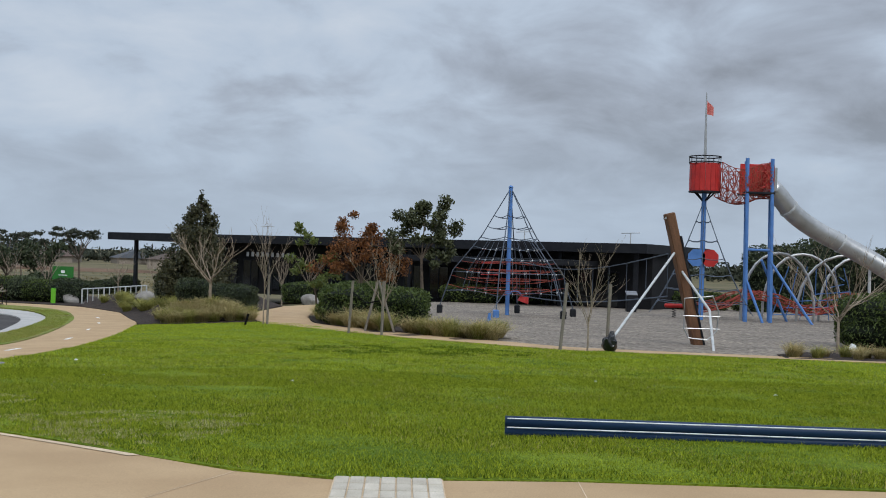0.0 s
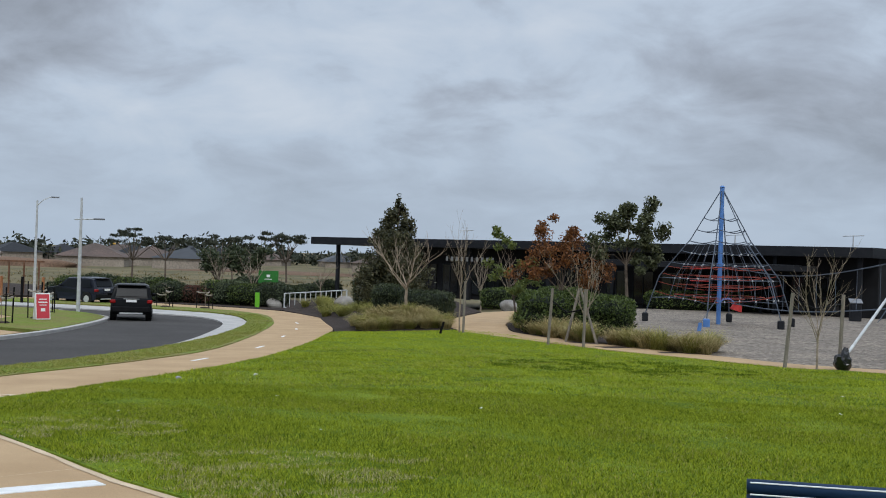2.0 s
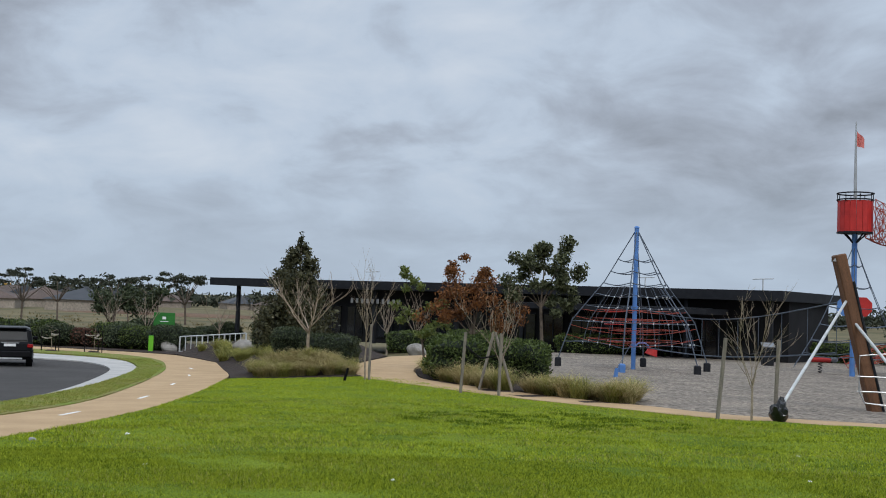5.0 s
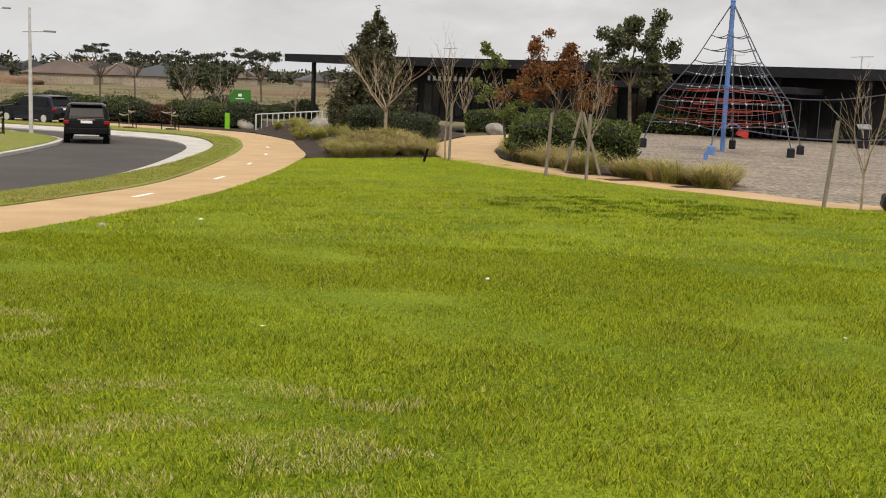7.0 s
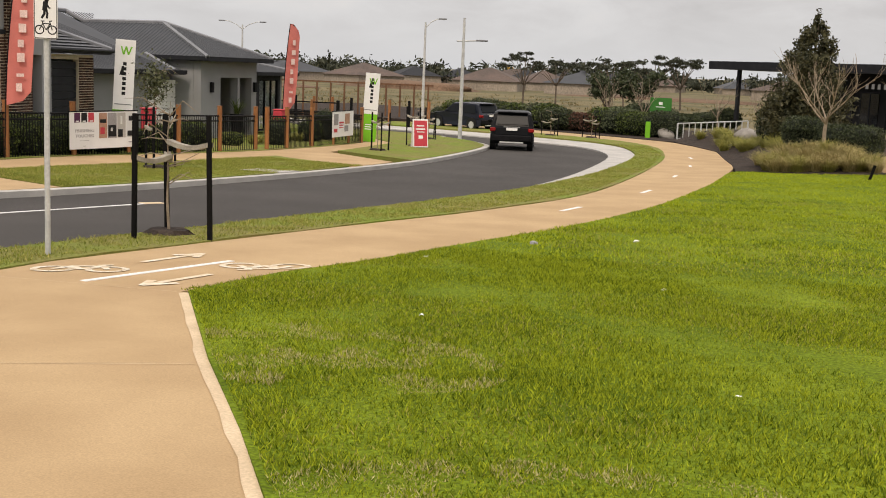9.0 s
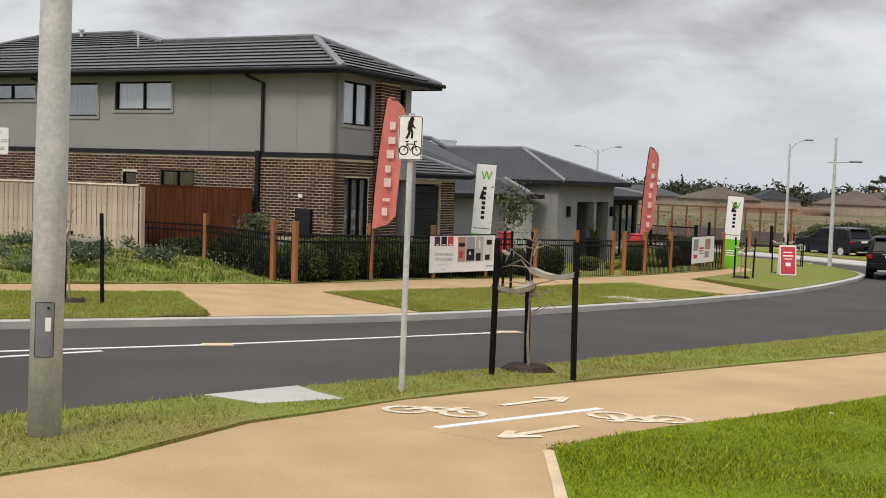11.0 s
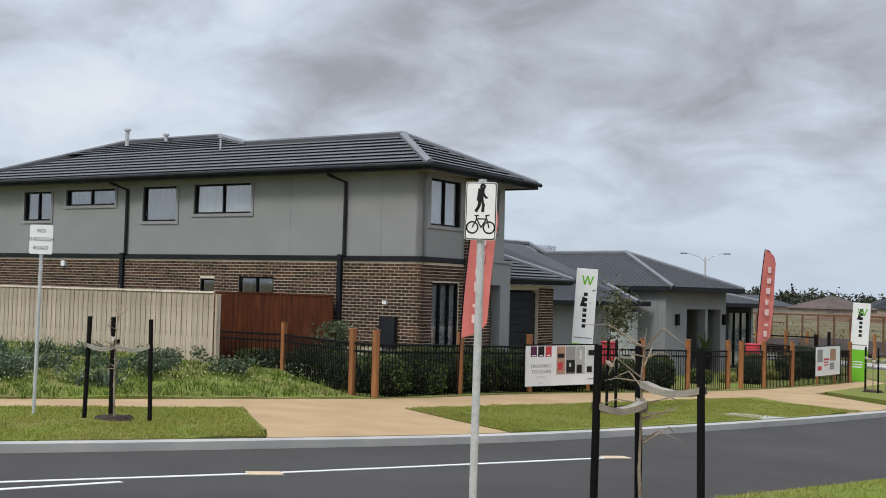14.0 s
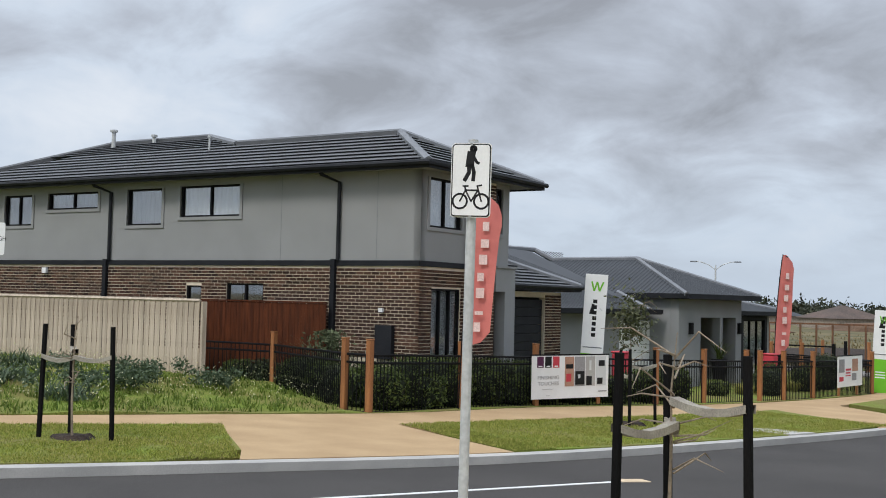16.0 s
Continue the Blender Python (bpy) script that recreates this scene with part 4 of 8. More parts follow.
APEX, BACK, PEAK = (-3.4, 2.4, 4.78), (-7.6, 2.4, 4.78), (-8.4, 2.2, 5.2)
bm = bmesh.new()
roof_sheet(bm, (0.5, 5.05, V), (0.5, -0.3, V), APEX, APEX)
roof_sheet(bm, (-12.8, 5.05, V), (0.5, 5.05, V), BACK, APEX)
roof_sheet(bm, (0.5, -0.3, V), (-9.5, -0.3, V), APEX, BACK)
part("roof_slope", bm, M_SHEET, villa, "grey ribbed steel roof sheet")
bm = bmesh.new()
roof_sheet(bm, (-0.5, -1.1, V2), (-0.5, -6.8, V2), (-7.9, 1.2, 5.1), (-8.4, -1.0, 5.2))
roof_sheet(bm, (-0.5, -6.8, V2), (-13.4, -6.8, V2), (-8.4, -1.0, 5.2), (-9.0, -1.0, 5.2))
roof_sheet(bm, (-13.4, 9.65, V2), (-0.6, 9.65, V2), (-7.0, 5.0, 4.2), (-6.6, 5.0, 4.2))
roof_sheet(bm, (-0.6, 9.65, V2), (-0.6, 4.9, V2), (-6.6, 5.0, 4.2), (-4.6, 4.6, 3.7))
roof_sheet(bm, (-13.4, -6.8, V2), (-13.4, 9.65, V2), (-9.0, -1.0, 5.2), (-8.4, 5.0, 4.75))
roof_sheet(bm, (-0.5, -1.1, V2), (-0.62, -0.32, V2), (-2.6, -0.31, 3.37), (-2.7, -0.31, 3.37))
part("lower_roof", bm, M_SHEET, villa, "grey ribbed steel roof sheet")
bm = bmesh.new()
box(bm, 0.02, 2.38, V - 0.16, 1.1, 5.3, 0.05)
box(bm, 0.52, 2.38, V - 0.14, 0.05, 5.4, 0.17)
box(bm, -0.48, -3.55, V2 - 0.14, 0.05, 6.5, 0.16)
box(bm, -0.58, 7.3, V2 - 0.14, 0.05, 4.75, 0.16)
box(bm, -0.98, -3.55, V2 - 0.16, 0.95, 6.45, 0.05)
box(bm, -1.08, 7.3, V2 - 0.16, 0.95, 4.7, 0.05)
box(bm, -6, 5.07, V - 0.14, 13, 0.05, 0.17)
box(bm, -4.5, -0.32, V - 0.14, 10, 0.05, 0.17)
part_pieces("fascia", bm, M_CHAR, villa, "dark eaves fascia and soffit")
for a, b in (((0.5, 5.05, V), APEX), ((0.5, -0.3, V), APEX), (APEX, BACK), (BACK, PEAK), (PEAK, (-8.4, -1.0, 5.2)), ((-0.5, -6.8, V2), (-8.4, -1.0, 5.2)), ((-0.6, 9.65, V2), (-6.6, 5.0, 4.2)), ((-0.5, -1.1, V2), (-2.4, -0.35, 3.42))):
    part("roof_capping", tubes([(a, b, 0.1)], 6), M_RIDGE, villa, "pale steel hip capping")
pot = thing("planter", 0, 0, 0, "tall black pot with a spiky leaved plant", "potted plant", z=0)
pot.matrix_basis = villa.matrix_basis @ pose(0.45, 2.1, 0.05)
part("pot", tubes([((0, 0, 0), (0, 0, 1.0), 0.2, 0.3)], 14), M_BLACK, pot)


# ---- the dark pavilion ----
pavilion = thing("pavilion", -27.8, 100.0, -29.75, "long low dark pavilion with a flat overhanging roof", "building", z=-1.7)
bm = boxes((24.2, 5, 4.05, 48.4, 14, 0.62))
part("roof", bm, M_CHAR, pavilion, "charcoal flat roof with a deep fascia")
# the shade under the overhang is part of this wall's near-black colour
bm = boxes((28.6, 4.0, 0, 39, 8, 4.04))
part("core_wall", bm, M_DARK, pavilion, "black clad wall with deep shade painted in")
for k, x in enumerate((2.6, 9.8, 17, 24.5, 30, 36, 42, 47.4)):
    part("column", boxes((x, -1.2, 0, 0.26, 0.26, 4.04)), M_CHAR, pavilion, "dark steel column")
for k in range(16):
    x = 12 + k * 2.2
    bm = boxes((x, -0.06, 0.4, 1.5, 0.08, 2.3), bevel=0.01)
    w = part("window", bm, M_SHOPGLASS, pavilion, "dark shopfront glass pane")
    bm = boxes((x, -0.11, 0.35, 0.06, 0.06, 2.4), (x - 0.8, -0.11, 0.35, 0.06, 0.06, 2.4), (x, -0.11, 2.72, 1.6, 0.06, 0.06))
    part("frame", bm, M_CHAR, w)
bm = boxes((38.0, -3.0, 3.1, 13.5, 3.5, 0.35))
part("awning", bm, M_CHAR, pavilion, "lower dark awning")
part("awning_top", boxes((37.5, -3.0, 3.46, 12.5, 3.4, 0.03)), M_SHEET, pavilion, "pale metal awning top")
bm = bmesh.new()
for k in range(10):
    box(bm, 15.0 + k * 0.5, -1.52, 3.0, 0.2, 0.05, 0.34)
part_pieces("sign_letter", bm, M_RENDER_LIGHT, pavilion, "pale raised sign letters")
for x, y in ((13.3, 3.0), (36.2, 5), (45.2, 3.5)):
    rows = [((x, y, 4.68), (x, y, 5.55), 0.04), ((x - 0.7, y, 5.5), (x + 0.7, y, 5.55), 0.03)]
    part("roof_mast", tubes(rows, 6), M_GALV, pavilion, "small roof mast with lamps")

# ---- fences, signs and street furniture ----
def along(points, step):
    """Points every step metres along a line, with the heading at each."""
    pts = [Vector((*p, 0)) for p in points]
    out, left = [], 0.0
    for a, b in zip(pts, pts[1:]):
        d, n = b - a, (b - a).length
        s = left
        while s < n:
            p = a + d * (s / n)
            out.append((p.x, p.y, math.degrees(math.atan2(d.y, d.x))))
            s += step
        left = s - n
    return out


def fence_panel(a, b, height=1.27):
    """Black tubular fence panel between two posts: two rails at the top, one below, round pickets."""
    a, b = Vector((*a, ground_z(*a) + 0.06)), Vector((*b, ground_z(*b) + 0.06))
    ob = thing("garden_fence", a.x, a.y, 0, "black tubular steel garden fence panel", "fence", "front garden fence")
    d = b - a
    for h in (height, height - 0.17, 0.06):
        part("rail", tubes([(Vector((0, 0, h - 0.06)), d + Vector((0, 0, h - 0.06)), 0.026)], 6), M_BLACK, ob)
    n = max(2, int(d.length / 0.115))
    proto = None
    for k in range(1, n):
        if proto is None:
            proto = part("picket", tubes([((0, 0, 0), (0, 0, height - 0.07), 0.012)], 6), M_BLACK, ob)
            pk = proto
        else:
            pk = new("picket", proto.data)
            pk.parent = ob
        pk.matrix_basis = Matrix.Translation(d * (k / n))
    return ob


def fence_post(x, y, height=1.45, lean=0.0):
    ob = thing("fence_post", x, y, 12, "square oiled timber fence post", "post", "front garden posts")
    part("shaft", boxes((0, 0, -0.1, 0.125, 0.125, height + 0.1), bevel=0.008), M_POST, ob)
    part("cap", boxes((0, 0, height + 0.004, 0.14, 0.14, 0.03), bevel=0.008), M_POST, ob)
    return ob


POSTS = [(-31.75, 26.3), (-27.1, 25.42), (-26.42, 25.6), (-27.2, 28.7), (-27.65, 31.45), (-27.5, 35.75), (-27.7, 38.0), (-27.95, 40.25), (-27.9, 40.85), (-28.1, 42.3), (-28.65, 44.65), (-29.85, 50.05)]
for p in POSTS:
    fence_post(*p, 1.52)
for a, b in zip(POSTS, POSTS[1:]):
    if a != (-27.95, 40.25):
        fence_panel(a, b)
fence_panel((-33.2, 25.15), POSTS[0])
fence_panel(POSTS[-1], (-36.0, 52.6))

# timber paling fence and the hardwood gate screen behind it
paling = thing("paling_fence", -33.3, 25.0, 0, "pale weathered timber paling fence with a capping rail", "fence", z=-1.01)
pl_a, pl_b = Vector((0, 0, 0)), Vector((-18.8, -6.84, 0))
step_v = (pl_b - pl_a).normalized()
PALING_HEAD = math.degrees(math.atan2(step_v.y, step_v.x))
n_pal = int((pl_b - pl_a).length / 0.1)
pal_mesh = None
for k in range(n_pal):
    p = pl_a + step_v * (0.1 * k + 0.05)
    z = 0.0
    up = 0.0 if k % 2 else 0.016
    if pal_mesh is None:
        ob = part("paling", boxes((0, 0, -0.25, 0.092, 0.014, 2.3), bevel=0.002), M_PALING, paling)
        pal_mesh = ob.data
    else:
        ob = new("paling", pal_mesh)
        ob.parent = paling
    nrm = Vector((-step_v.y, step_v.x, 0))
    ob.matrix_basis = Matrix.Translation(p - nrm * up * -1 + Vector((0, 0, z + random.uniform(-0.008, 0.008)))) @ Matrix.Rotation(radians(PALING_HEAD + random.uniform(-0.8, 0.8)), 4, "Z") @ Matrix.Rotation(radians(random.uniform(-0.25, 0.25)), 4, "Y")
zb = 0.0
part("capping", tubes([(Vector((0, 0, 2.07)), pl_b + Vector((0, 0, 2.07 + zb)), 0.05)], 4), M_PALING, paling, "flat timber capping rail")
part("end_post", boxes((0.06, 0.08, -0.25, 0.12, 0.12, 2.3), bevel=0.006), M_PALING, paling)
for h in (0.35, 1.6):
    part("rail", tubes([(Vector((-0.05, 0.05, h)), pl_b + Vector((-0.05, 0.05, h + zb)), 0.035)], 4), M_PALING, paling)
screen = thing("timber_screen", -34.96, 25.83, 20, "red brown hardwood slat screen beside the house", "screen")
for k in range(43):
    part("slat", boxes((0.05 + k * 0.1, 0.004 * (k % 2), -0.05, 0.097, 0.025, 2.3 + 0.006 * (k % 3)), bevel=0.003), M_MERBAU, screen)
part("top_rail", boxes((2.15, 0, 2.265, 4.3, 0.07, 0.04)), M_MERBAU, screen)


def bar_text(parent, rows, material, face):
    """Unreadable writing and trade names as plain bars: rows of u0, u1, z0, z1 on a face."""
    bm = bmesh.new()
    for r in rows:
        face.block(bm, r[0], r[1], -0.004, 0.0, r[2], r[3])
    return part("print", bm, material, parent)


def poster(x, y, head, width, height, foot, kindno, stretch):
    ob = thing("fence_poster", x, y, head, "white printed poster board tied to the front fence", "poster", z=ground_z(x, y))
    ob.matrix_basis = ob.matrix_basis @ Matrix.Diagonal((stretch, 1, 1, 1))
    part("board", boxes((width / 2, 0, foot, width, 0.02, height), bevel=0.002), M_SIGNWHITE, ob)
    part("edge_frame", boxes((width / 2, 0.004, foot + height, width + 0.05, 0.035, 0.035)), M_BLACK, ob)
    for u in (0.18, width - 0.25):
        part("leg", boxes((u, 0.05, 0, 0.09, 0.05, foot + 0.2)), M_POST, ob)
    f = Face((0, -0.011, 0), (1, 0, 0), (0, 1, 0))
    if kindno == 0:
        for k, m in enumerate((M_PLUM, M_INK, M_SIGNRED)):
            bar_text(ob, [(0.14 + k * 0.22, 0.32 + k * 0.22, foot + height - 0.3, foot + height - 0.02)], m, f)
            bar_text(ob, [(0.18 + k * 0.22, 0.28 + k * 0.22, foot + height - 0.28, foot + height - 0.25)], M_SIGNWHITE, Face((0, -0.0155, 0), (1, 0, 0), (0, 1, 0)))
        bar_text(ob, [(0.3, 0.6, foot + 0.24, foot + 0.25), (0.4, 0.5, foot + 0.08, foot + 0.09), (width - 0.3, width - 0.05, foot + 0.14, foot + 0.17)], M_GREYINK, f)
        for text, h in (("FINISHING", 0.53), ("TOUCHES", 0.38)):
            lettering(text, 0.13, M_GREYINK, ob, pose(0.46, -0.013, foot + h, 90, 0, 0), 0.002)
        pics = ((0.92, 1.18, M_TAN), (1.2, 1.5, M_GREYINK), (1.52, 1.8, M_KERB), (1.82, 2.12, M_CURTAIN))
        for a, b, m in pics:
            bar_text(ob, [(a, b, foot + 0.3, foot + height - 0.03)], m, f)
        f2 = Face((0, -0.0155, 0), (1, 0, 0), (0, 1, 0))
        bar_text(ob, [(0.95, 1.15, foot + 0.75, foot + 0.86), (1.22, 1.48, foot + 0.34, foot + 0.68), (1.54, 1.7, foot + 0.32, foot + 0.55), (1.86, 2.02, foot + 0.34, foot + 0.5), (1.9, 2.08, foot + 0.8, foot + 0.95)], M_INK, f2)
        bar_text(ob, [(0.96, 1.1, foot + 0.42, foot + 0.62)], M_SIGNRED, f2)
        bar_text(ob, [(1.3, 1.36, foot + 0.5, foot + 0.6), (1.62, 1.68, foot + 0.7, foot + 0.95)], M_CURTAIN, Face((0, -0.02, 0), (1, 0, 0), (0, 1, 0)))
    else:
        bar_text(ob, [(0.08, 0.42, foot + 0.5, foot + 0.95), (0.9, 1.2, foot + 0.2, foot + 0.45)], M_GREYINK, f)
        bar_text(ob, [(0.5, 0.85, foot + 0.55, foot + 0.62), (0.5, 0.8, foot + 0.45, foot + 0.5), (0.5, 0.82, foot + 0.36, foot + 0.4), (0.1, 0.36, foot + 0.2, foot + 0.35)], M_SIGNRED, f)
        bar_text(ob, [(0.92, 1.3, foot + 0.52, foot + 0.95)], M_TAN, f)
    return ob


poster(-27.45, 31.14, 87.8, 2.2, 1.08, 0.17, 0, 1.18)
poster(-28.95, 46.5, 102.5, 1.6, 1.05, 0.32, 1, 1.45)


def green_banner(x, y, head, width, height, lean):
    ob = thing("banner_sign", x, y, head, "tall white and green upright banner sign", "banner", "estate banners")
    ob.matrix_basis = ob.matrix_basis @ pose(0, 0, 0, 0, lean, 0)
    part("panel", boxes((0, 0, 1.25, width, 0.03, height - 1.25), bevel=0.004), M_SIGNWHITE, ob)
    part("lower_panel", boxes((0, 0, 0.0, width, 0.03, 1.246), bevel=0.004), M_LIME, ob, "lime green lower panel")
    f = Face((0, -0.016, 0), (1, 0, 0), (0, 1, 0))
    # leaf mark: four slanted strokes
    bm = bmesh.new()
    for k, (a, b) in enumerate(((-0.16, -0.08), (-0.08, 0.0), (0.0, 0.08), (0.08, 0.18))):
        za, zb = (height - 0.22, height - 0.5) if k % 2 == 0 else (height - 0.5, height - 0.22)
        v = [bm.verts.new(f.at(u, d, z)) for u, d, z in ((a, -0.004, za), (a + 0.05, -0.004, za), (b + 0.05, -0.004, zb), (b, -0.004, zb))]
        bm.faces.new(v)
    part("leaf_mark", bm, M_LIME, ob, "green leaf shaped mark")
    # the builder's name runs up the board: plain blocks, with a roof shaped block above
    bar_text(ob, [(-0.06, 0.06, 1.75 + k * 0.165, 1.86 + k * 0.165) for k in range(7)], M_INK, f)
    bm = bmesh.new()
    for tri in (((-0.16, 2.42), (-0.02, 2.42), (-0.02, 2.72), (-0.1, 2.72), (-0.1, 2.66)),):
        bm.faces.new([bm.verts.new(f.at(u, -0.004, z)) for u, z in tri])
    part("house_mark", bm, M_INK, ob, "black house shaped mark")
    bar_text(ob, [(-width / 2 + 0.05, width / 2 - 0.05, 1.42, 1.45)], M_RIDGE, f)
    bar_text(ob, [(-0.2, 0.16, 0.75 - k * 0.1, 0.79 - k * 0.1) for k in range(3)], M_SIGNWHITE, f)
    return ob


green_banner(-30.5, 36.2, 45, 0.66, 3.6, 3)
green_banner(-30.25, 51.2, 40, 0.66, 3.08, 3)


def feather_flag(x, y, head, height, foot, label):
    """A coral feather flag on a bent pole."""
    ob = thing("feather_flag", x, y, head, label, "flag", "advertising flags")
    pole = [(0.0, 0, 0)] + [(0.02 + 0.35 * (t ** 2.2), 0, height * t) for t in (0.3, 0.5, 0.7, 0.82, 0.9, 0.96, 1.0)] + [(0.62, 0, height * 0.985)]
    part("pole", pipe_line(pole, 0.016, 6), M_BLACK, ob)
    bm = bmesh.new()
    rows = []
    for k in range(15):
        t = foot + (1 - foot) * k / 14
        z = height * t
        x0 = 0.02 + 0.35 * t ** 2.2 + 0.02
        w = 0.62 if t < 0.85 else 0.62 * math.sqrt(max(0.0, 1 - ((t - 0.85) / 0.155) ** 2)) + 0.02
        if k == 0:
            w = 0.42
        rows.append([bm.verts.new((x0 + w * s, 0.05 * math.sin(3 * s * 2 + t * 9) * s, z - (0.12 * (1 - s) if k == 0 else 0))) for s in (0, 0.33, 0.66, 1.0)])
    for a, b in zip(rows, rows[1:]):
        for k in range(3):
            bm.faces.new((a[k], a[k + 1], b[k + 1], b[k]))
    cloth = part("cloth", bm, M_PINK, ob, "faded coral red cloth", smooth=True)
    f = Face((0, -0.07, 0), (1, 0, 0), (0, 1, 0))
    z0, dz = height * foot + 0.25, (height * (0.9 - foot)) / 7.6
    bar_text(ob, [(0.27 + 0.3 * ((z0 + k * dz) / height) ** 2.2, (0.46 if k % 3 else 0.42) + 0.3 * ((z0 + k * dz) / height) ** 2.2, z0 + k * dz, z0 + k * dz + dz * (0.55, 0.22, 0.6, 0.5, 0.58, 0.5, 0.55)[k]) for k in range(7)], M_FADED, f)
    return ob


feather_flag(-26.9, 28.4, 58, 4.97, 0.31, "tall faded coral feather flag beside the brick house")
feather_flag(-31.55, 46.5, 75, 4.9, 0.28, "tall coral feather flag beside the fence")


def staked_sapling(x, y, height, spread, stakes, label, stake_h=1.65, mat_stake=None, seed=1, twigs=10, leaves=None):
    """A thin sapling tied with webbing between three stakes."""
    rng = random.Random(seed)
    ob = thing("staked_sapling", x, y, 0, label, "sapling", "street saplings")
    pts = [(0, 0, 0)] + [(rng.uniform(-0.03, 0.03), rng.uniform(-0.03, 0.03), height * t) for t in (0.25, 0.5, 0.75)] + [(0.02, 0, height)]
    part("trunk", pipe_line(pts, [0.02, 0.017, 0.013, 0.008, 0.003], 7), M_PALEBARK, ob)
    rows = []
    for k in range(twigs):
        h = height * rng.uniform(0.35, 0.95)
        a = rng.uniform(0, 6.28)
        n = rng.uniform(0.2, 0.5) * spread
        p0 = Vector((0, 0, h))
        p1 = p0 + Vector((math.cos(a), math.sin(a), rng.uniform(0.0, 0.7))) * n
        p2 = p1 + Vector((math.cos(a + 0.6), math.sin(a + 0.6), rng.uniform(-0.7, 0.6))) * n * 0.7
        rows += [(p0, p1, 0.009, 0.006), (p1, p2, 0.006, 0.002)]
    tagged(part("twig_growth", tubes(rows, 5), M_PALEBARK, ob), kind="stuff")
    for dx, dy in stakes:
        z = ground_z(x + dx, y + dy) - ground_z(x, y)
        st = part("stake", boxes((0, 0, -0.1, 0.055, 0.055, stake_h + 0.1), bevel=0.005), mat_stake or M_STAKE, ob)
        st.matrix_basis = pose(dx, dy, z, rng.uniform(-1.5, 1.5), rng.uniform(-1.5, 1.5), rng.uniform(0, 40))
        # tie from stake to trunk
        h = stake_h * 0.72 + rng.uniform(-0.12, 0.12)
        bm = bmesh.new()
        a, b = Vector((dx, dy, h)), Vector((0, 0, h - 0.02))
        side = Vector((-dy, dx, 0)).normalized() * 0.045
        prev = None
        for s in (0, 0.25, 0.5, 0.75, 1.0):
            p = a.lerp(b, s) - Vector((0, 0, 0.06 * math.sin(3.14 * s)))
            cur = [bm.verts.new(p + side + Vector((0, 0, q))) for q in (-0.03, 0.03)] + [bm.verts.new(p - side + Vector((0, 0, q))) for q in (0.03, -0.03)]
            if prev:
                for k in range(4):
                    bm.faces.new((prev[k], prev[(k + 1) % 4], cur[(k + 1) % 4], cur[k]))
            prev = cur
        part("tie", bm, M_STRAP, ob, "pale webbing tie")
    bm = bmesh.new()
    bmesh.ops.create_cone(bm, cap_ends=True, segments=16, radius1=0.36, radius2=0.24, depth=0.07, matrix=Matrix.Translation((0, 0, 0.045)))
    for v in bm.verts:
        v.co += Vector((rng.uniform(-0.05, 0.05), rng.uniform(-0.05, 0.05), rng.uniform(-0.015, 0.015)))
    part("mulch_ring", bm, M_SOIL, ob, "dark mulch round the base")
    if leaves:
        pts = [Vector((rng.gauss(0, spread * 0.2), rng.gauss(0, spread * 0.2), height * (0.8 + 0.1 * rng.gauss(0, 1)))) for _ in range(leaves[1])]
        leaf_mesh("foliage", pts, leaves[2], leaves[0], ob, seed)
    return ob


def leaf_mesh(name, points, size, material, parent, seed=0, stuff=False, upright=0.0):
    """Many small pointed leaves, each turned its own way, as one mesh."""
    rs = np.random.RandomState(seed)
    p = np.array([tuple(q) for q in points], float)
    n = len(p)
    a = rs.normal(size=(n, 3))
    a[:, 2] += upright
    a /= np.linalg.norm(a, axis=1)[:, None]
    b = np.cross(a, rs.normal(size=(n, 3)))
    b /= np.linalg.norm(b, axis=1)[:, None]
    s = size * rs.uniform(0.6, 1.35, n)[:, None]
    v = np.stack([p - a * s, p + b * s * 0.42, p + a * s, p - b * s * 0.42], 1).reshape(-1, 3)
    return mesh_ob(name, [tuple(q) for q in v.tolist()], [(4 * k, 4 * k + 1, 4 * k + 2, 4 * k + 3) for k in range(n)], material, parent)


staked_sapling(-12.2, 18.75, 1.75, 0.75, ((0.08, -0.72), (0.87, -0.21), (-0.12, 0.09)), "bare sapling tied between three black stakes on the verge", 1.58, seed=4, twigs=16)
staked_sapling(-22.75, 17.95, 2.2, 0.9, ((-0.25, -0.4), (0.4, 0.43), (-0.65, 0.2)), "bare thin sapling between three black stakes", 1.66, seed=7)
staked_sapling(-22.9, 29.8, 2.75, 1.0, ((0.35, -0.4), (0.15, 0.6), (-0.5, 0.2)), "young leafy sapling between black stakes", 1.6, seed=9, leaves=(L_GUM, 900, 0.055))
staked_sapling(-26.1, 45.5, 1.5, 0.7, ((0.4, -0.35), (0.2, 0.5), (-0.4, 0.2)), "small sapling between black stakes by the crossing", 1.5, seed=12)
staked_sapling(-27.4, 50.6, 1.9, 0.7, ((0.5, -0.5), (0.2, 0.5), (-0.5, 0.1)), "small sapling between black stakes at the corner", 1.7, seed=13)
for sx, sy, sd in ((-27.5, 71.2, 21), (-29.9, 70.6, 22), (-31.5, 69.9, 23), (-30.6, 57.2, 24)):
    staked_sapling(sx, sy, 1.5, 0.6, ((0.6, -0.3), (0.0, 0.6), (-0.6, 0.0)), "far small sapling between short black stakes", 1.3, seed=sd, twigs=5)


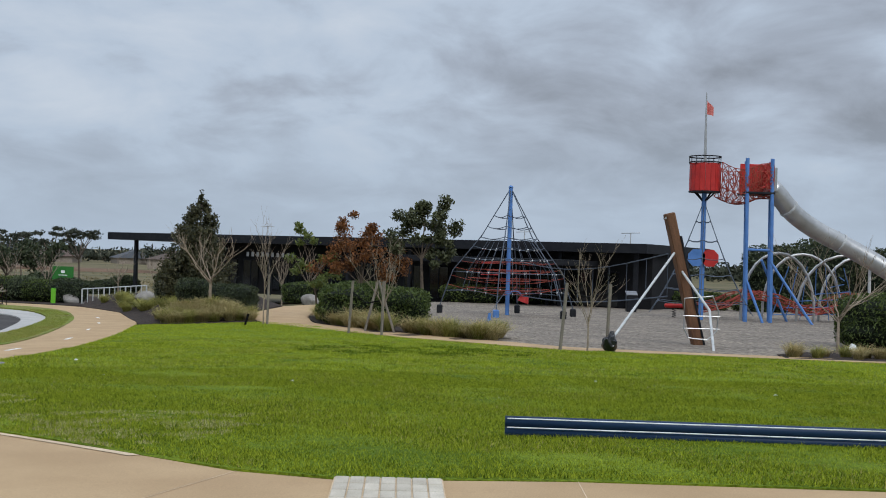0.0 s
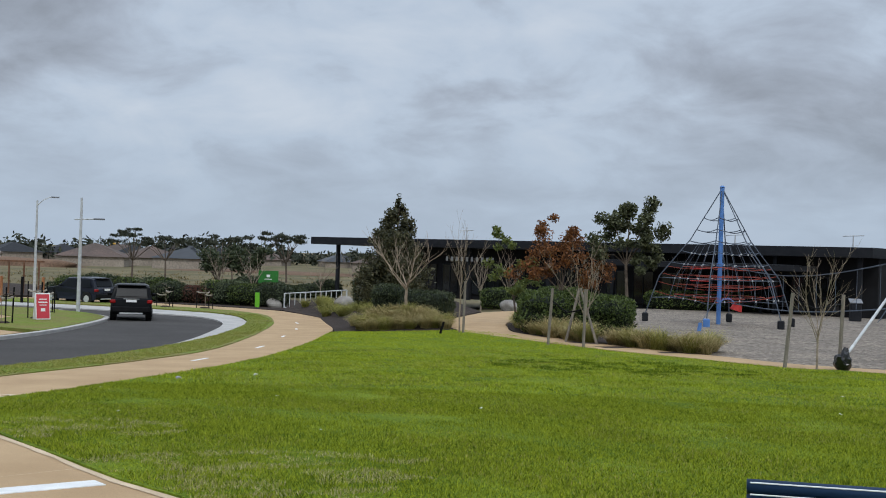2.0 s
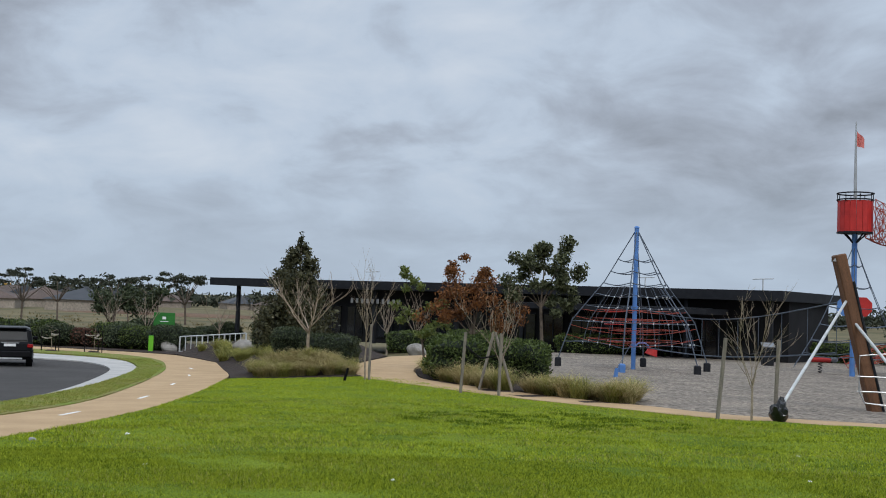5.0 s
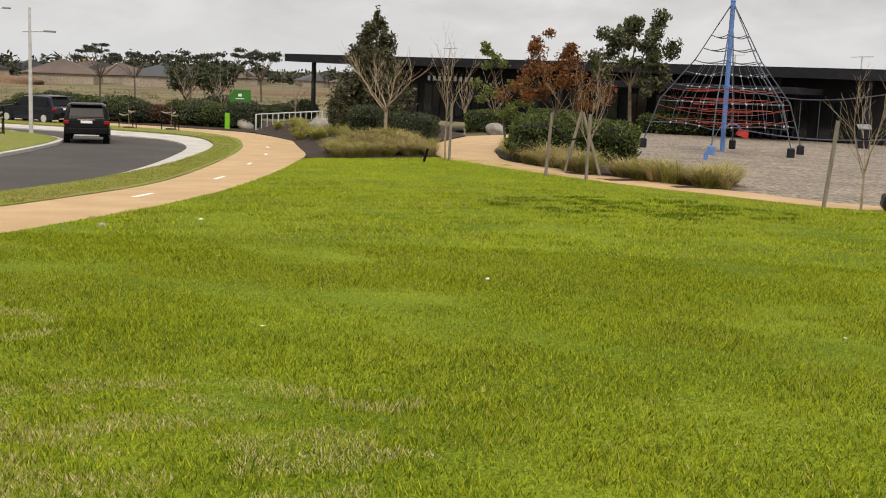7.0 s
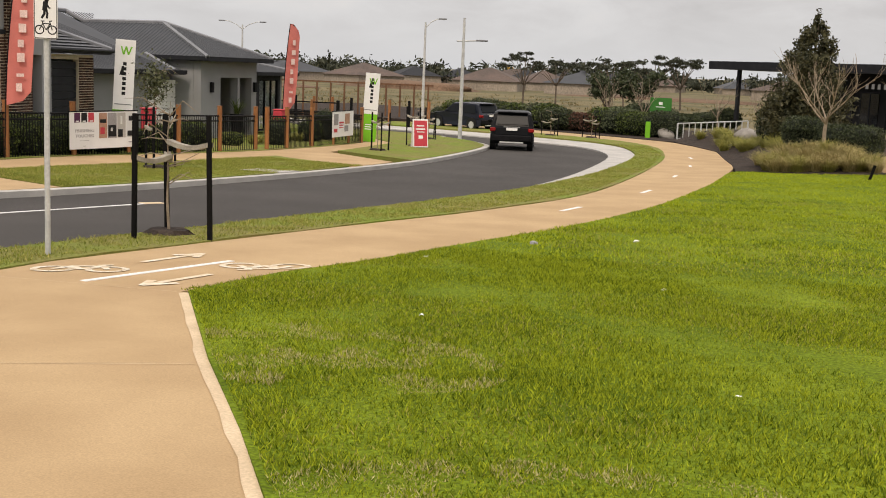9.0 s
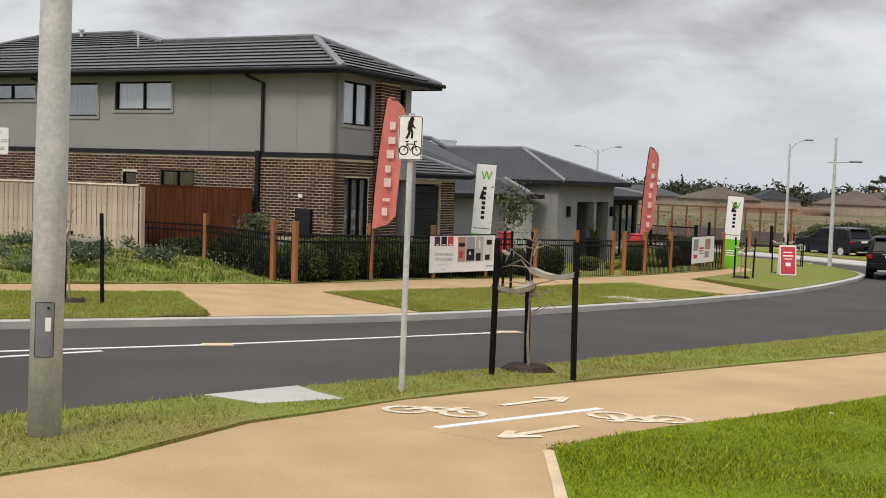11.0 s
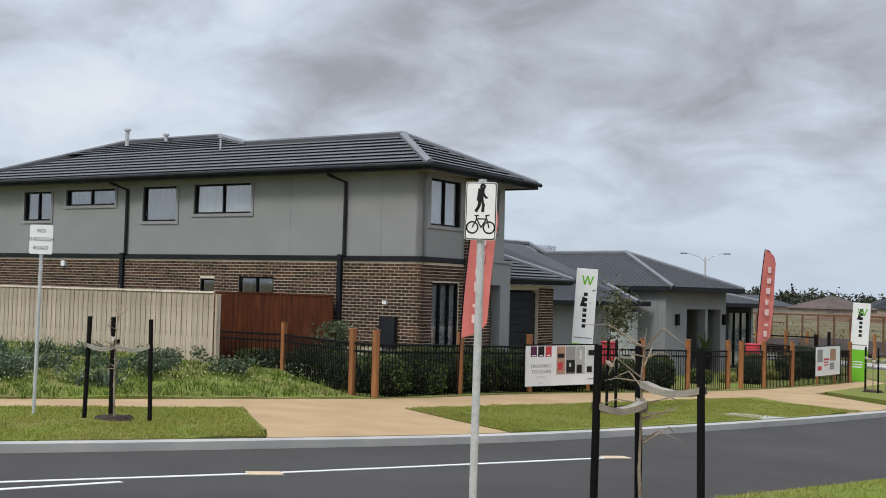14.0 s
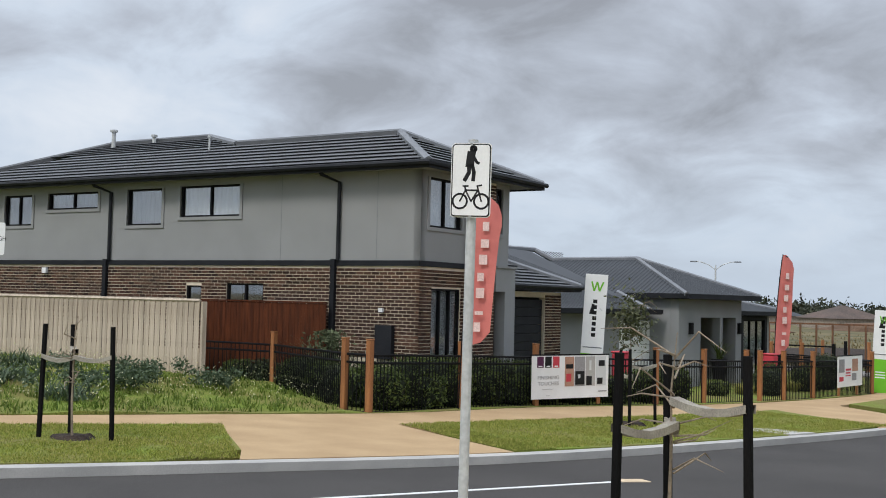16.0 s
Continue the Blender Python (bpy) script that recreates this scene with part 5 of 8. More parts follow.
def sign_post(x, y, head, pole_h, lean, label):
    ob = thing("road_sign", x, y, head, label, "sign")
    ob.matrix_basis = ob.matrix_basis @ pose(0, 0, 0, 0, lean, 0)
    part("pole", tubes([((0, 0, -0.2), (0, 0, pole_h), 0.03)], 12), M_GALV, ob, "grey galvanised pole", smooth=False)
    return ob


def rounded_plate(w, h, r, y0, y1, z):
    bm = bmesh.new()
    ring = [(sx * (w / 2 - r) + r * math.cos(t), sz * (h / 2 - r) + r * math.sin(t)) for sx, sz, q in ((1, 1, 0), (-1, 1, 1), (-1, -1, 2), (1, -1, 3)) for t in [math.pi / 2 * (q + k / 5) for k in range(6)]]
    lo, hi = [bm.verts.new((a, y0, z + b)) for a, b in ring], [bm.verts.new((a, y1, z + b)) for a, b in ring]
    bm.faces.new(lo)
    bm.faces.new(list(reversed(hi)))
    for k in range(len(ring)):
        bm.faces.new((lo[k], lo[(k + 1) % len(ring)], hi[(k + 1) % len(ring)], hi[k]))
    return bm


ped = sign_post(-11.6, 16.2, 41, 2.8, 0.4, "white shared path sign on a grey pole")
part("plate", rounded_plate(0.24, 0.44, 0.024, -0.045, -0.04, 2.555), M_SIGNWHITE, ped, "white sign plate")
bm = bmesh.new()
for a in (rounded_plate(0.231, 0.431, 0.021, -0.0475, -0.0455, 2.555),):
    part("border", a, M_INK, ped, "thin black border")
part("face", rounded_plate(0.217, 0.417, 0.017, -0.0505, -0.048, 2.555), M_SIGNWHITE, ped)


def stroke(points, width, y, z):
    """A flat line of even width through points on a sign's face."""
    bm = bmesh.new()
    for a, b in zip(points, points[1:]):
        a, b = Vector((a[0], y, z + a[1])), Vector((b[0], y, z + b[1]))
        d = (b - a).normalized()
        nrm = Vector((-d.z, 0, d.x)) * width / 2
        e = d * width * 0.3
        bm.faces.new([bm.verts.new(p) for p in (a - e + nrm, a - e - nrm, b + e - nrm, b + e + nrm)])
    return bm


def ring_points(cx, cz, r, n=18):
    return [(cx + r * math.cos(6.2832 * k / n), cz + r * math.sin(6.2832 * k / n)) for k in range(n + 1)]


YS = -0.0515
# walking mark as plain shapes
part("walk_mark", stroke(ring_points(0.012, 0.185, 0.012), 0.02, YS, 2.555), M_INK, ped, "black pictogram")
for pts, w in ((((0.0, 0.155), (-0.008, 0.09)), 0.05), (((0.012, 0.145), (0.034, 0.105), (0.045, 0.1)), 0.016), (((-0.012, 0.09), (-0.012, 0.045), (-0.036, 0.0)), 0.024), (((0.006, 0.09), (0.018, 0.045), (0.014, 0.0)), 0.022)):
    part("walk_mark", stroke(pts, w, YS, 2.555), M_INK, ped)
for cx in (-0.062, 0.066):
    part("cycle_mark", stroke(ring_points(cx, -0.125, 0.043), 0.012, YS, 2.555), M_INK, ped, "black bicycle pictogram")
for pts in (((-0.062, -0.125), (-0.03, -0.06), (0.045, -0.06), (0.005, -0.125), (-0.03, -0.06)), ((0.066, -0.125), (0.04, -0.035), (0.065, -0.03)), ((-0.045, -0.035), (-0.015, -0.035)), ((-0.03, -0.06), (-0.033, -0.035))):
    part("cycle_mark", stroke(pts, 0.01, YS, 2.555), M_INK, ped)
for dz in (0.215, -0.215):
    part("bolt", stroke(ring_points(0, dz, 0.004, 8), 0.008, YS, 2.555), M_GALV, ped)

ntr = sign_post(-23.78, 17.0, 52, 3.1, 0.6, "white no through road sign on a grey pole")
part("plate", rounded_plate(0.38, 0.48, 0.03, -0.045, -0.04, 2.87), M_SIGNWHITE, ntr, "white sign plate")
for text, dz in (("NO", 0.14), ("THROUGH", 0.0), ("ROAD", -0.14)):
    lettering(text, 0.088, M_INK, ntr, pose(0, -0.0465, 2.87 + dz, 90, 0, 0), 0.001)

lamp = thing("street_light_pole", -11.13, 12.27, 45, "weathered galvanised street light pole with a service hatch", "street lamp")
lamp.matrix_basis = lamp.matrix_basis @ pose(0, 0, 0, 0, 1.0, 0)
part("shaft", pipe_line([(0, 0, -0.3), (0, 0, 2), (0, 0, 5), (0, 0, 9)], [0.119, 0.115, 0.102, 0.075], 20), M_GALV, lamp, smooth=True)
bm = bmesh.new()
for k in range(6):
    a0, a1 = radians(-112 + k * 11), radians(-112 + (k + 1) * 11)
    q = [bm.verts.new((0.1195 * math.cos(a), 0.1195 * math.sin(a), z)) for a, z in ((a0, 0.62), (a1, 0.62), (a1, 1.02), (a0, 1.02))]
    bm.faces.new(q)
part("hatch", bm, M_RIDGE, lamp, "service hatch cover")
part("hatch_edge", pipe_line([(0.121 * math.cos(radians(a)), 0.121 * math.sin(radians(a)), z) for a, z in [(-112 + 11 * k, 0.62) for k in range(7)] + [(-46 - 11 * k, 1.02) for k in range(7)]], 0.0025, 5, closed=True), M_CHAR, lamp)
part("lock", tubes([((0.108 * math.cos(radians(-66)), 0.108 * math.sin(radians(-66)), 0.98), (0.128 * math.cos(radians(-66)), 0.128 * math.sin(radians(-66)), 0.98), 0.01)]), M_INK, lamp)
part("label_plate", boxes((0.121 * math.cos(radians(-66)), 0.121 * math.sin(radians(-66)), 0.81, 0.04, 0.006, 0.1, 24)), M_SIGNWHITE, lamp, "small white label")
part("arm", pipe_line([(0, 0, 9), (0.5, 0, 9.3), (1.6, 0, 9.4)], 0.04, 8), M_GALV, lamp)

tall = thing("street_lamp", -30.2, 59.8, 40, "grey street lamp with a flat cross arm", "street lamp", "far street lamps")
part("pole", pipe_line([(0, 0, -0.2), (0, 0, 3), (0, 0, 6.15)], [0.11, 0.09, 0.06], 10), M_GALV, tall)
part("arm", tubes([((-0.35, 0, 4.97), (0.75, 0, 5.03), 0.035)]), M_GALV, tall)
part("lantern", boxes((0.95, 0, 4.99, 0.6, 0.22, 0.09), bevel=0.02), M_RIDGE, tall, "flat grey lantern head")
for x, y, h, turn, two in ((-42.8, 77.4, 6.9, 35, False), (-66.0, 86.0, 6.9, 40, True), (-72, 52, 7.2, 60, True)):
    lp = thing("street_lamp", x, y, turn, "tall grey street lamp with a curved arm", "street lamp", "far street lamps")
    part("pole", pipe_line([(0, 0, -0.2), (0, 0, h - 0.5), (0, 0, h)], [0.11, 0.07, 0.06], 10), M_GALV, lp)
    g = 1.45 if two else 1.0
    for s in ((1, -1) if two else (1,)):
        part("arm", pipe_line([(0, 0, h - 0.4), (0.35 * s * g, 0, h), (0.8 * s * g, 0, h + 0.25), (1.05 * s * g, 0, h + 0.27)], 0.035, 6), M_GALV, lp)
        part("lantern", boxes((1.2 * s * g, 0, h + 0.22, 0.55, 0.2, 0.1), bevel=0.02), M_RIDGE, lp, "grey lantern head")

aframe = thing("sandwich_board", -26.6, 49.6, 48, "red and white sandwich board sign on the grass", "sign")
aframe.matrix_basis = aframe.matrix_basis @ Matrix.Diagonal((0.82, 0.9, 0.95, 1))
for s in (-1, 1):
    b = part("panel", boxes((0, 0, 0.02, 0.8, 0.03, 1.25), bevel=0.004), M_SIGNWHITE, aframe)
    b.matrix_basis = pose(0, 0.22 * s, 0.02, 9 * s, 0, 0)
    b2 = part("face", boxes((0, -0.019 if s < 0 else 0.019, 0.07, 0.7, 0.006, 1.14)), M_SIGNRED, aframe, "red printed face")
    b2.matrix_basis = b.matrix_basis.copy()
txt = bar_text(aframe, [(-0.22, 0.2, 0.95, 1.0), (-0.25, 0.24, 0.8, 0.86), (-0.18, 0.2, 0.68, 0.72), (-0.12, 0.12, 0.4, 0.55)], M_SIGNWHITE, Face((0, -0.0225, 0), (1, 0, 0), (0, 1, 0)))
txt.matrix_basis = pose(0, -0.22, 0.02, -9, 0, 0)
# made-up box shapes; the first stands for a red sign
for tx, ty in ((-29.9, 36.9), (-31.3, 46.0)):
    tub = thing("red_box", tx, ty, 10, "upright red box shape behind the fence", "tub")
    part("shell", boxes((0, 0, 0, 0.42, 0.4, 1.3), bevel=0.05), M_SIGNRED, tub)
    part("lid", boxes((0, 0, 1.302, 0.46, 0.44, 0.06), bevel=0.03), M_SIGNRED, tub)


# ---- vehicles ----
def wheel(parent, x, y, r, w):
    bm = bmesh.new()
    tyre = part("wheel", tubes([((x - w / 2, y, r), (x + w / 2, y, r), r)], 20), M_TYRE, parent, "black tyre")
    for s in (-1, 1):
        rim = part("rim", tubes([((x + s * w / 2, y, r), (x + s * (w / 2 + 0.006), y, r), r * 0.62)], 14), M_GALV, tyre, "alloy rim")
    for k in range(5):
        a = k * 1.2566
        part("spoke", tubes([((x + w / 2 + 0.012, y, r), (x + w / 2 + 0.012, y + math.cos(a) * r * 0.58, r + math.sin(a) * r * 0.58), 0.03)], 5), M_CHAR, tyre)
    return tyre


def suv(x, y, head, paint, label, length=4.85, width=1.98, height=1.8, detailed=True):
    """A large estate car, its rear at local y = 0, facing +y."""
    ob = thing("car", x, y, head, label, "car", z=ground_z(x, y) - 0.12)
    prof = [(0.02, 0.45), (0.0, 0.75), (0.06, 1.02), (0.16, 1.12), (0.42, height - 0.12), (0.62, height - 0.03), (1.6, height), (2.6, height - 0.05), (3.35, 1.17), (3.6, 1.12), (4.5, 0.98), (4.8, 0.8), (4.85, 0.5), (4.75, 0.32), (0.1, 0.32)]
    k = length / 4.85
    bm = bmesh.new()
    secs = []
    for s in (-1, -0.93, -0.78, 0, 0.78, 0.93, 1):
        row = []
        for a, z in prof:
            top = max(0.0, (z - 1.05) / (height - 1.05))
            inset = 0.16 * top + (0.06 if a < 0.1 or a > 4.7 else 0)
            drop = 0.05 * top * (abs(s) > 0.9) + (0.03 * (abs(s) == 1))
            row.append(bm.verts.new((s * (width / 2 - inset), a * k + 0.05 * (abs(s) > 0.9) * (a < 0.3), z - drop)))
        secs.append(row)
    n = len(prof)
    for a, b in zip(secs, secs[1:]):
        for i in range(n):
            bm.faces.new((a[i], a[(i + 1) % n], b[(i + 1) % n], b[i]))
    bm.faces.new(secs[0])
    bm.faces.new(list(reversed(secs[-1])))
    part("body", bm, paint, ob, "glossy paintwork")
    hw = width / 2
    # glass
    bm = bmesh.new()
    g0, g1 = [(-hw + 0.26, 0.175 * k, 1.2), (hw - 0.26, 0.175 * k, 1.2)], [(hw - 0.3, 0.385 * k, height - 0.17), (-hw + 0.3, 0.385 * k, height - 0.17)]
    bm.faces.new([bm.verts.new((a, b - 0.02, c)) for a, b, c in g0 + g1])
    part("rear_window", bm, M_GLASS, ob, "dark rear window")
    for s in (-1, 1):
        bm = bmesh.new()
        q = [(0.5, 1.14), (3.1, 1.16), (2.55, height - 0.14), (0.72, height - 0.13)]
        v = []
        for a, z in q:
            top = (z - 1.05) / (height - 1.05)
            v.append(bm.verts.new((s * (hw - 0.16 * top + 0.004), a * k, z - 0.05 * top)))
        bm.faces.new(v)
        part("side_window", bm, M_GLASS, ob, "dark side windows")
        bm = boxes((s * (hw - 0.12), 0.12, 0.86, 0.26, 0.2, 0.17), bevel=0.03)
        part("tail_lamp", bm, M_TAIL, ob, "red tail lamp")
        part("mirror", boxes((s * (hw + 0.1), 3.0 * k, 1.12, 0.22, 0.12, 0.16), bevel=0.04), paint, ob)
        for yy in (0.85 * k, 3.85 * k):
            wheel(ob, s * (hw - 0.13), yy, 0.37, 0.26)
            part("arch", tubes([((s * (hw - 0.28), yy, 0.4), (s * (hw - 0.002), yy, 0.4), 0.44)], 18), M_INK, ob)
    part("bumper", boxes((0, 0.06, 0.42, width - 0.16, 0.2, 0.3), bevel=0.05), M_BLACK, ob, "black rear bumper")
    part("number_plate", boxes((0, -0.03, 0.92, 0.5, 0.02, 0.12)), M_SIGNWHITE, ob, "white number plate")
    part("badge_strip", boxes((0, 0.02, 1.06, 0.75, 0.03, 0.035)), M_STEEL, ob, "pale badge lettering strip")
    part("spoiler", boxes((0, 0.36, height - 0.1, width - 0.6, 0.3, 0.05), bevel=0.02), paint, ob)
    part("exhaust_trim", boxes((0, 0.02, 0.33, 1.1, 0.08, 0.08), bevel=0.02), M_GALV, ob)
    return ob


suv(-24.75, 54.7, 25, M_CARBLACK, "black four wheel drive stopped on the bend")
suv(-35.2, 73.2, 75, M_CARNAVY, "dark navy four wheel drive parked side on")
suv(-37.0, 79.3, 35, M_CARSILVER, "small silver hatchback parked beyond the corner", 4.2, 1.75, 1.5)

# ---- road and path markings ----
def paint_strip(name, pts, width, lift, label, step=0.8, parent=None):
    pts = [Vector((*p, 0)) for p in pts]
    left, right = [], []
    for i, p in enumerate(pts):
        d = (pts[min(i + 1, len(pts) - 1)] - pts[max(i - 1, 0)]).normalized()
        nrm = Vector((-d.y, d.x, 0)) * width / 2
        left.append((p.x + nrm.x, p.y + nrm.y))
        right.append((p.x - nrm.x, p.y - nrm.y))
    return drape(name, left + list(reversed(right)), M_WHITE, lift, step, 0.01, label, "marking")


mid_line = xy(curve_through([(-17.6, -30.0), (-17.65, 10.0), (-17.6, 14.2), (-17.25, 17.5), (-17.05, 23.35)], 1.5))
paint_strip("lane_line", mid_line, 0.1, -0.114, "white centre line on the asphalt")
paint_strip("lane_line_double", [(p[0] + min(0.62, 0.182 * (17.45 - p[1])), p[1]) for p in mid_line if -28 < p[1] < 17.3], 0.1, -0.114, "white centre line on the asphalt")
for mx, my in ((-17.2, 17.55), (-17.03, 23.5)):
    paint_strip("reflector_patch", [(mx - 0.1, my - 0.15), (mx + 0.05, my + 0.25)], 0.3, -0.110, "pale glued patch under a road reflector").data.materials[0] = M_EDGE
mid_path = [((a[0] + b[0]) / 2, (a[1] + b[1]) / 2) for a, b in ((((-8.75, 21.0)), ((-11.33, 21.0))), ((-9.0, 27.0), (-11.4, 27.0)), ((-9.9, 33.5), (-12.0, 33.5)), ((-11.5, 41.5), (-13.9, 41.0)), ((-13.2, 49.5), (-16.1, 49.0)), ((-15.2, 56.2), (-18.2, 56.0)))]
for a, b in ((0, (0.0, 1.0)), (1, (-0.12, 1.2)), (2, (-0.2, 1.2)), (3, (-0.3, 1.2)), (4, (-0.4, 1.2)), (5, (-0.5, 1.2))):
    p = mid_path[a]
    if a:
        paint_strip("path_dash", [p, (p[0] + b[0], p[1] + b[1])], 0.1, 0.006, "short white dash on the path")
paint_strip("path_band", [(-4.16, 10.46), (-4.66, 9.93), (-6.2, 8.3)], 0.25, 0.006, "broad white band painted across the path")
paint_strip("path_line", [(-9.9, 15.1), (-9.86, 17.2)], 0.09, 0.006, "white line on the shared path")


def floor_mark(name, strokes, origin, head, size, width, label):
    bm = bmesh.new()
    c, s = math.cos(radians(head)), math.sin(radians(head))
    put = lambda u, v: (origin[0] + (u * c - v * s) * size, origin[1] + (u * s + v * c) * size)
    for pts in strokes:
        for a, b in zip(pts, pts[1:]):
            a, b = Vector((*put(*a), 0)), Vector((*put(*b), 0))
            d = (b - a).normalized()
            nrm, e = Vector((-d.y, d.x, 0)) * width / 2, d * width * 0.3
            bm.faces.new([bm.verts.new((p.x, p.y, ground_z(p.x, p.y) + 0.007)) for p in (a - e - nrm, b + e - nrm, b + e + nrm, a - e + nrm)])
    ob = part(name, bm, M_WORN)
    return tagged(ob, label, "marking", kind="structure")


CYCLE = [ring_points(-0.33, 0, 0.25, 12), ring_points(0.38, 0, 0.25, 12), [(-0.33, 0), (-0.12, 0.3), (0.26, 0.3), (0.02, 0), (-0.12, 0.3)], [(0.38, 0), (0.22, 0.42), (0.36, 0.45)]]
ARROW = [[(-0.55, 0), (0.35, 0)], [(0.2, 0.16), (0.5, 0)], [(0.2, -0.16), (0.5, 0)]]
floor_mark("cycle_marking", CYCLE, (-10.55, 15.65), 35, 0.75, 0.07, "white bicycle symbol painted on the path")
floor_mark("cycle_marking_far", CYCLE, (-9.3, 17.1), 215, 0.75, 0.07, "white bicycle symbol painted on the path")
floor_mark("arrow_marking", ARROW, (-10.5, 17.0), 92, 0.9, 0.09, "white arrow painted on the path")
floor_mark("arrow_marking_near", ARROW, (-9.3, 15.7), 272, 0.9, 0.09, "white arrow painted on the path")
drape("service_lid", [(-21.5, 31.5), (-20.4, 31.8), (-20.5, 32.8), (-21.6, 32.5)], M_KERB, 0.03, 0.5, 0.1, "pale concrete service lid in the verge", "lid")
drape("kerb_ramp", [(-12.3, 14.35), (-11.6, 14.5), (-11.45, 15.35), (-12.0, 15.4), (-12.4, 15.5)], M_KERB, 0.028, 0.5, 0.1, "pale concrete kerb ramp edge", "kerb")
# expansion joints in the concrete
JOINTS = [[(-1.48, 8.55), (-1.95, 7.2)], [(1.05, 8.45), (1.0, 6.6)], [(-8.79, 15.15), (-11.05, 14.75)], [(-6.6, 13.0), (-9.4, 11.0)], [(-4.6, 11.15), (-6.6, 8.2)], [(3.6, 8.4), (3.6, 5.8)]]
bm = bmesh.new()
for a, b in JOINTS:
    a, b = Vector((*a, 0)), Vector((*b, 0))
    nrm = Vector((-(b - a).y, (b - a).x, 0)).normalized() * 0.004
    bm.faces.new([bm.verts.new((p.x, p.y, ground_z(p.x, p.y) + 0.004)) for p in (a - nrm, b - nrm, b + nrm, a + nrm)])
tagged(part("concrete_joint", bm, M_EDGE), "thin pale joints in the concrete apron", "joint", kind="structure")
# pale edge strip beside the lawn
EDGE = [(-8.67, 15.17), (-6.65, 13.12), (-5.4, 11.92), (-4.6, 11.12), (-4.04, 10.58), (-2.4, 9.25)]
bm = bmesh.new()
prev = None
for p in xy(curve_through(EDGE, 0.35)):
    cur = [bm.verts.new((p[0] - d * 0.7, p[1] - d * 0.7, ground_z(p[0] - d * .7, p[1] - d * .7) + 0.005)) for d in (-0.01, 0.085 + 0.008 * math.sin(p[0] * 9) + 0.006 * math.sin(p[0] * 31))]
    if prev:
        bm.faces.new((prev[0], cur[0], cur[1], prev[1]))
    prev = cur
tagged(part("edging", bm, M_EDGE), "pale worn concrete edge beside the turf", "edging", kind="structure")
# pale tactile paving by the start
pav = thing("tactile_paver", -0.32, 7.75, 2, "pale cream tactile paving slab set in the path", "paving")
part("slab", boxes((0, 0, 0.0, 0.78, 1.0, 0.012)), M_EDGE, pav, "cream slab")
for i in range(7):
    for j in range(4):
        bar = part("brick", boxes((-0.33 + i * 0.11, -0.36 + j * 0.24, 0.0125, 0.098, 0.225, 0.012), bevel=0.003), M_PAVER, pav)

pipe = thing("plastic_pipe", 0.65, 11.0, -1.8, "two long dark blue plastic pipes stacked on the lawn", "pipe")
part("tube", pipe_line([(0, 0, 0.152), (2, 0.0, 0.154), (4, 0.01, 0.156), (6.2, 0.02, 0.158)], 0.055, 16), M_NAVY, pipe, smooth=True)
part("stripe", tubes([((0.02, -0.045, 0.188), (6.1, -0.03, 0.194), 0.006)], 5), M_SIGNWHITE, pipe, "thin pale stripe")
part("stripe", tubes([((0.02, -0.062, 0.105), (6.1, -0.05, 0.11), 0.006)], 5), M_SIGNWHITE, pipe, "thin pale stripe")
part("lower_tube", pipe_line([(0.0, -0.01, 0.052), (3.0, 0.0, 0.054), (6.15, 0.01, 0.054)], 0.046, 16), M_NAVY, pipe, "second pipe under the first", smooth=True)
# litter on the grass
rng = random.Random(5)
for lx, ly, s in ((-8.05, 21.1, 0.11), (-7.1, 22.4, 0.09), (-5.3, 18.2, 0.05), (-3.5, 14.2, 0.05), (-2.2, 17.3, 0.06), (0.8, 15.2, 0.05), (2.6, 19.0, 0.06), (-8.4, 18.9, 0.06), (4.4, 13.8, 0.05), (3.2, 22.5, 0.06), (-6.4, 15.4, 0.05), (5.0, 17.0, 0.07)):
    li = thing("litter", lx, ly, rng.uniform(0, 180), "small crumpled scrap of white litter on grass", "litter", "litter on the lawn")
    bm = bmesh.new()
    s *= 0.6
    bmesh.ops.create_icosphere(bm, subdivisions=1, radius=s)
    for v in bm.verts:
        v.co = Vector((v.co.x * rng.uniform(0.5, 1.2), v.co.y * rng.uniform(0.5, 1.2), (v.co.z * rng.uniform(0.3, 0.8)) + s * 0.55))
    part("scrap", bm, M_SIGNWHITE if rng.random() < 0.8 else M_GREYINK, li)

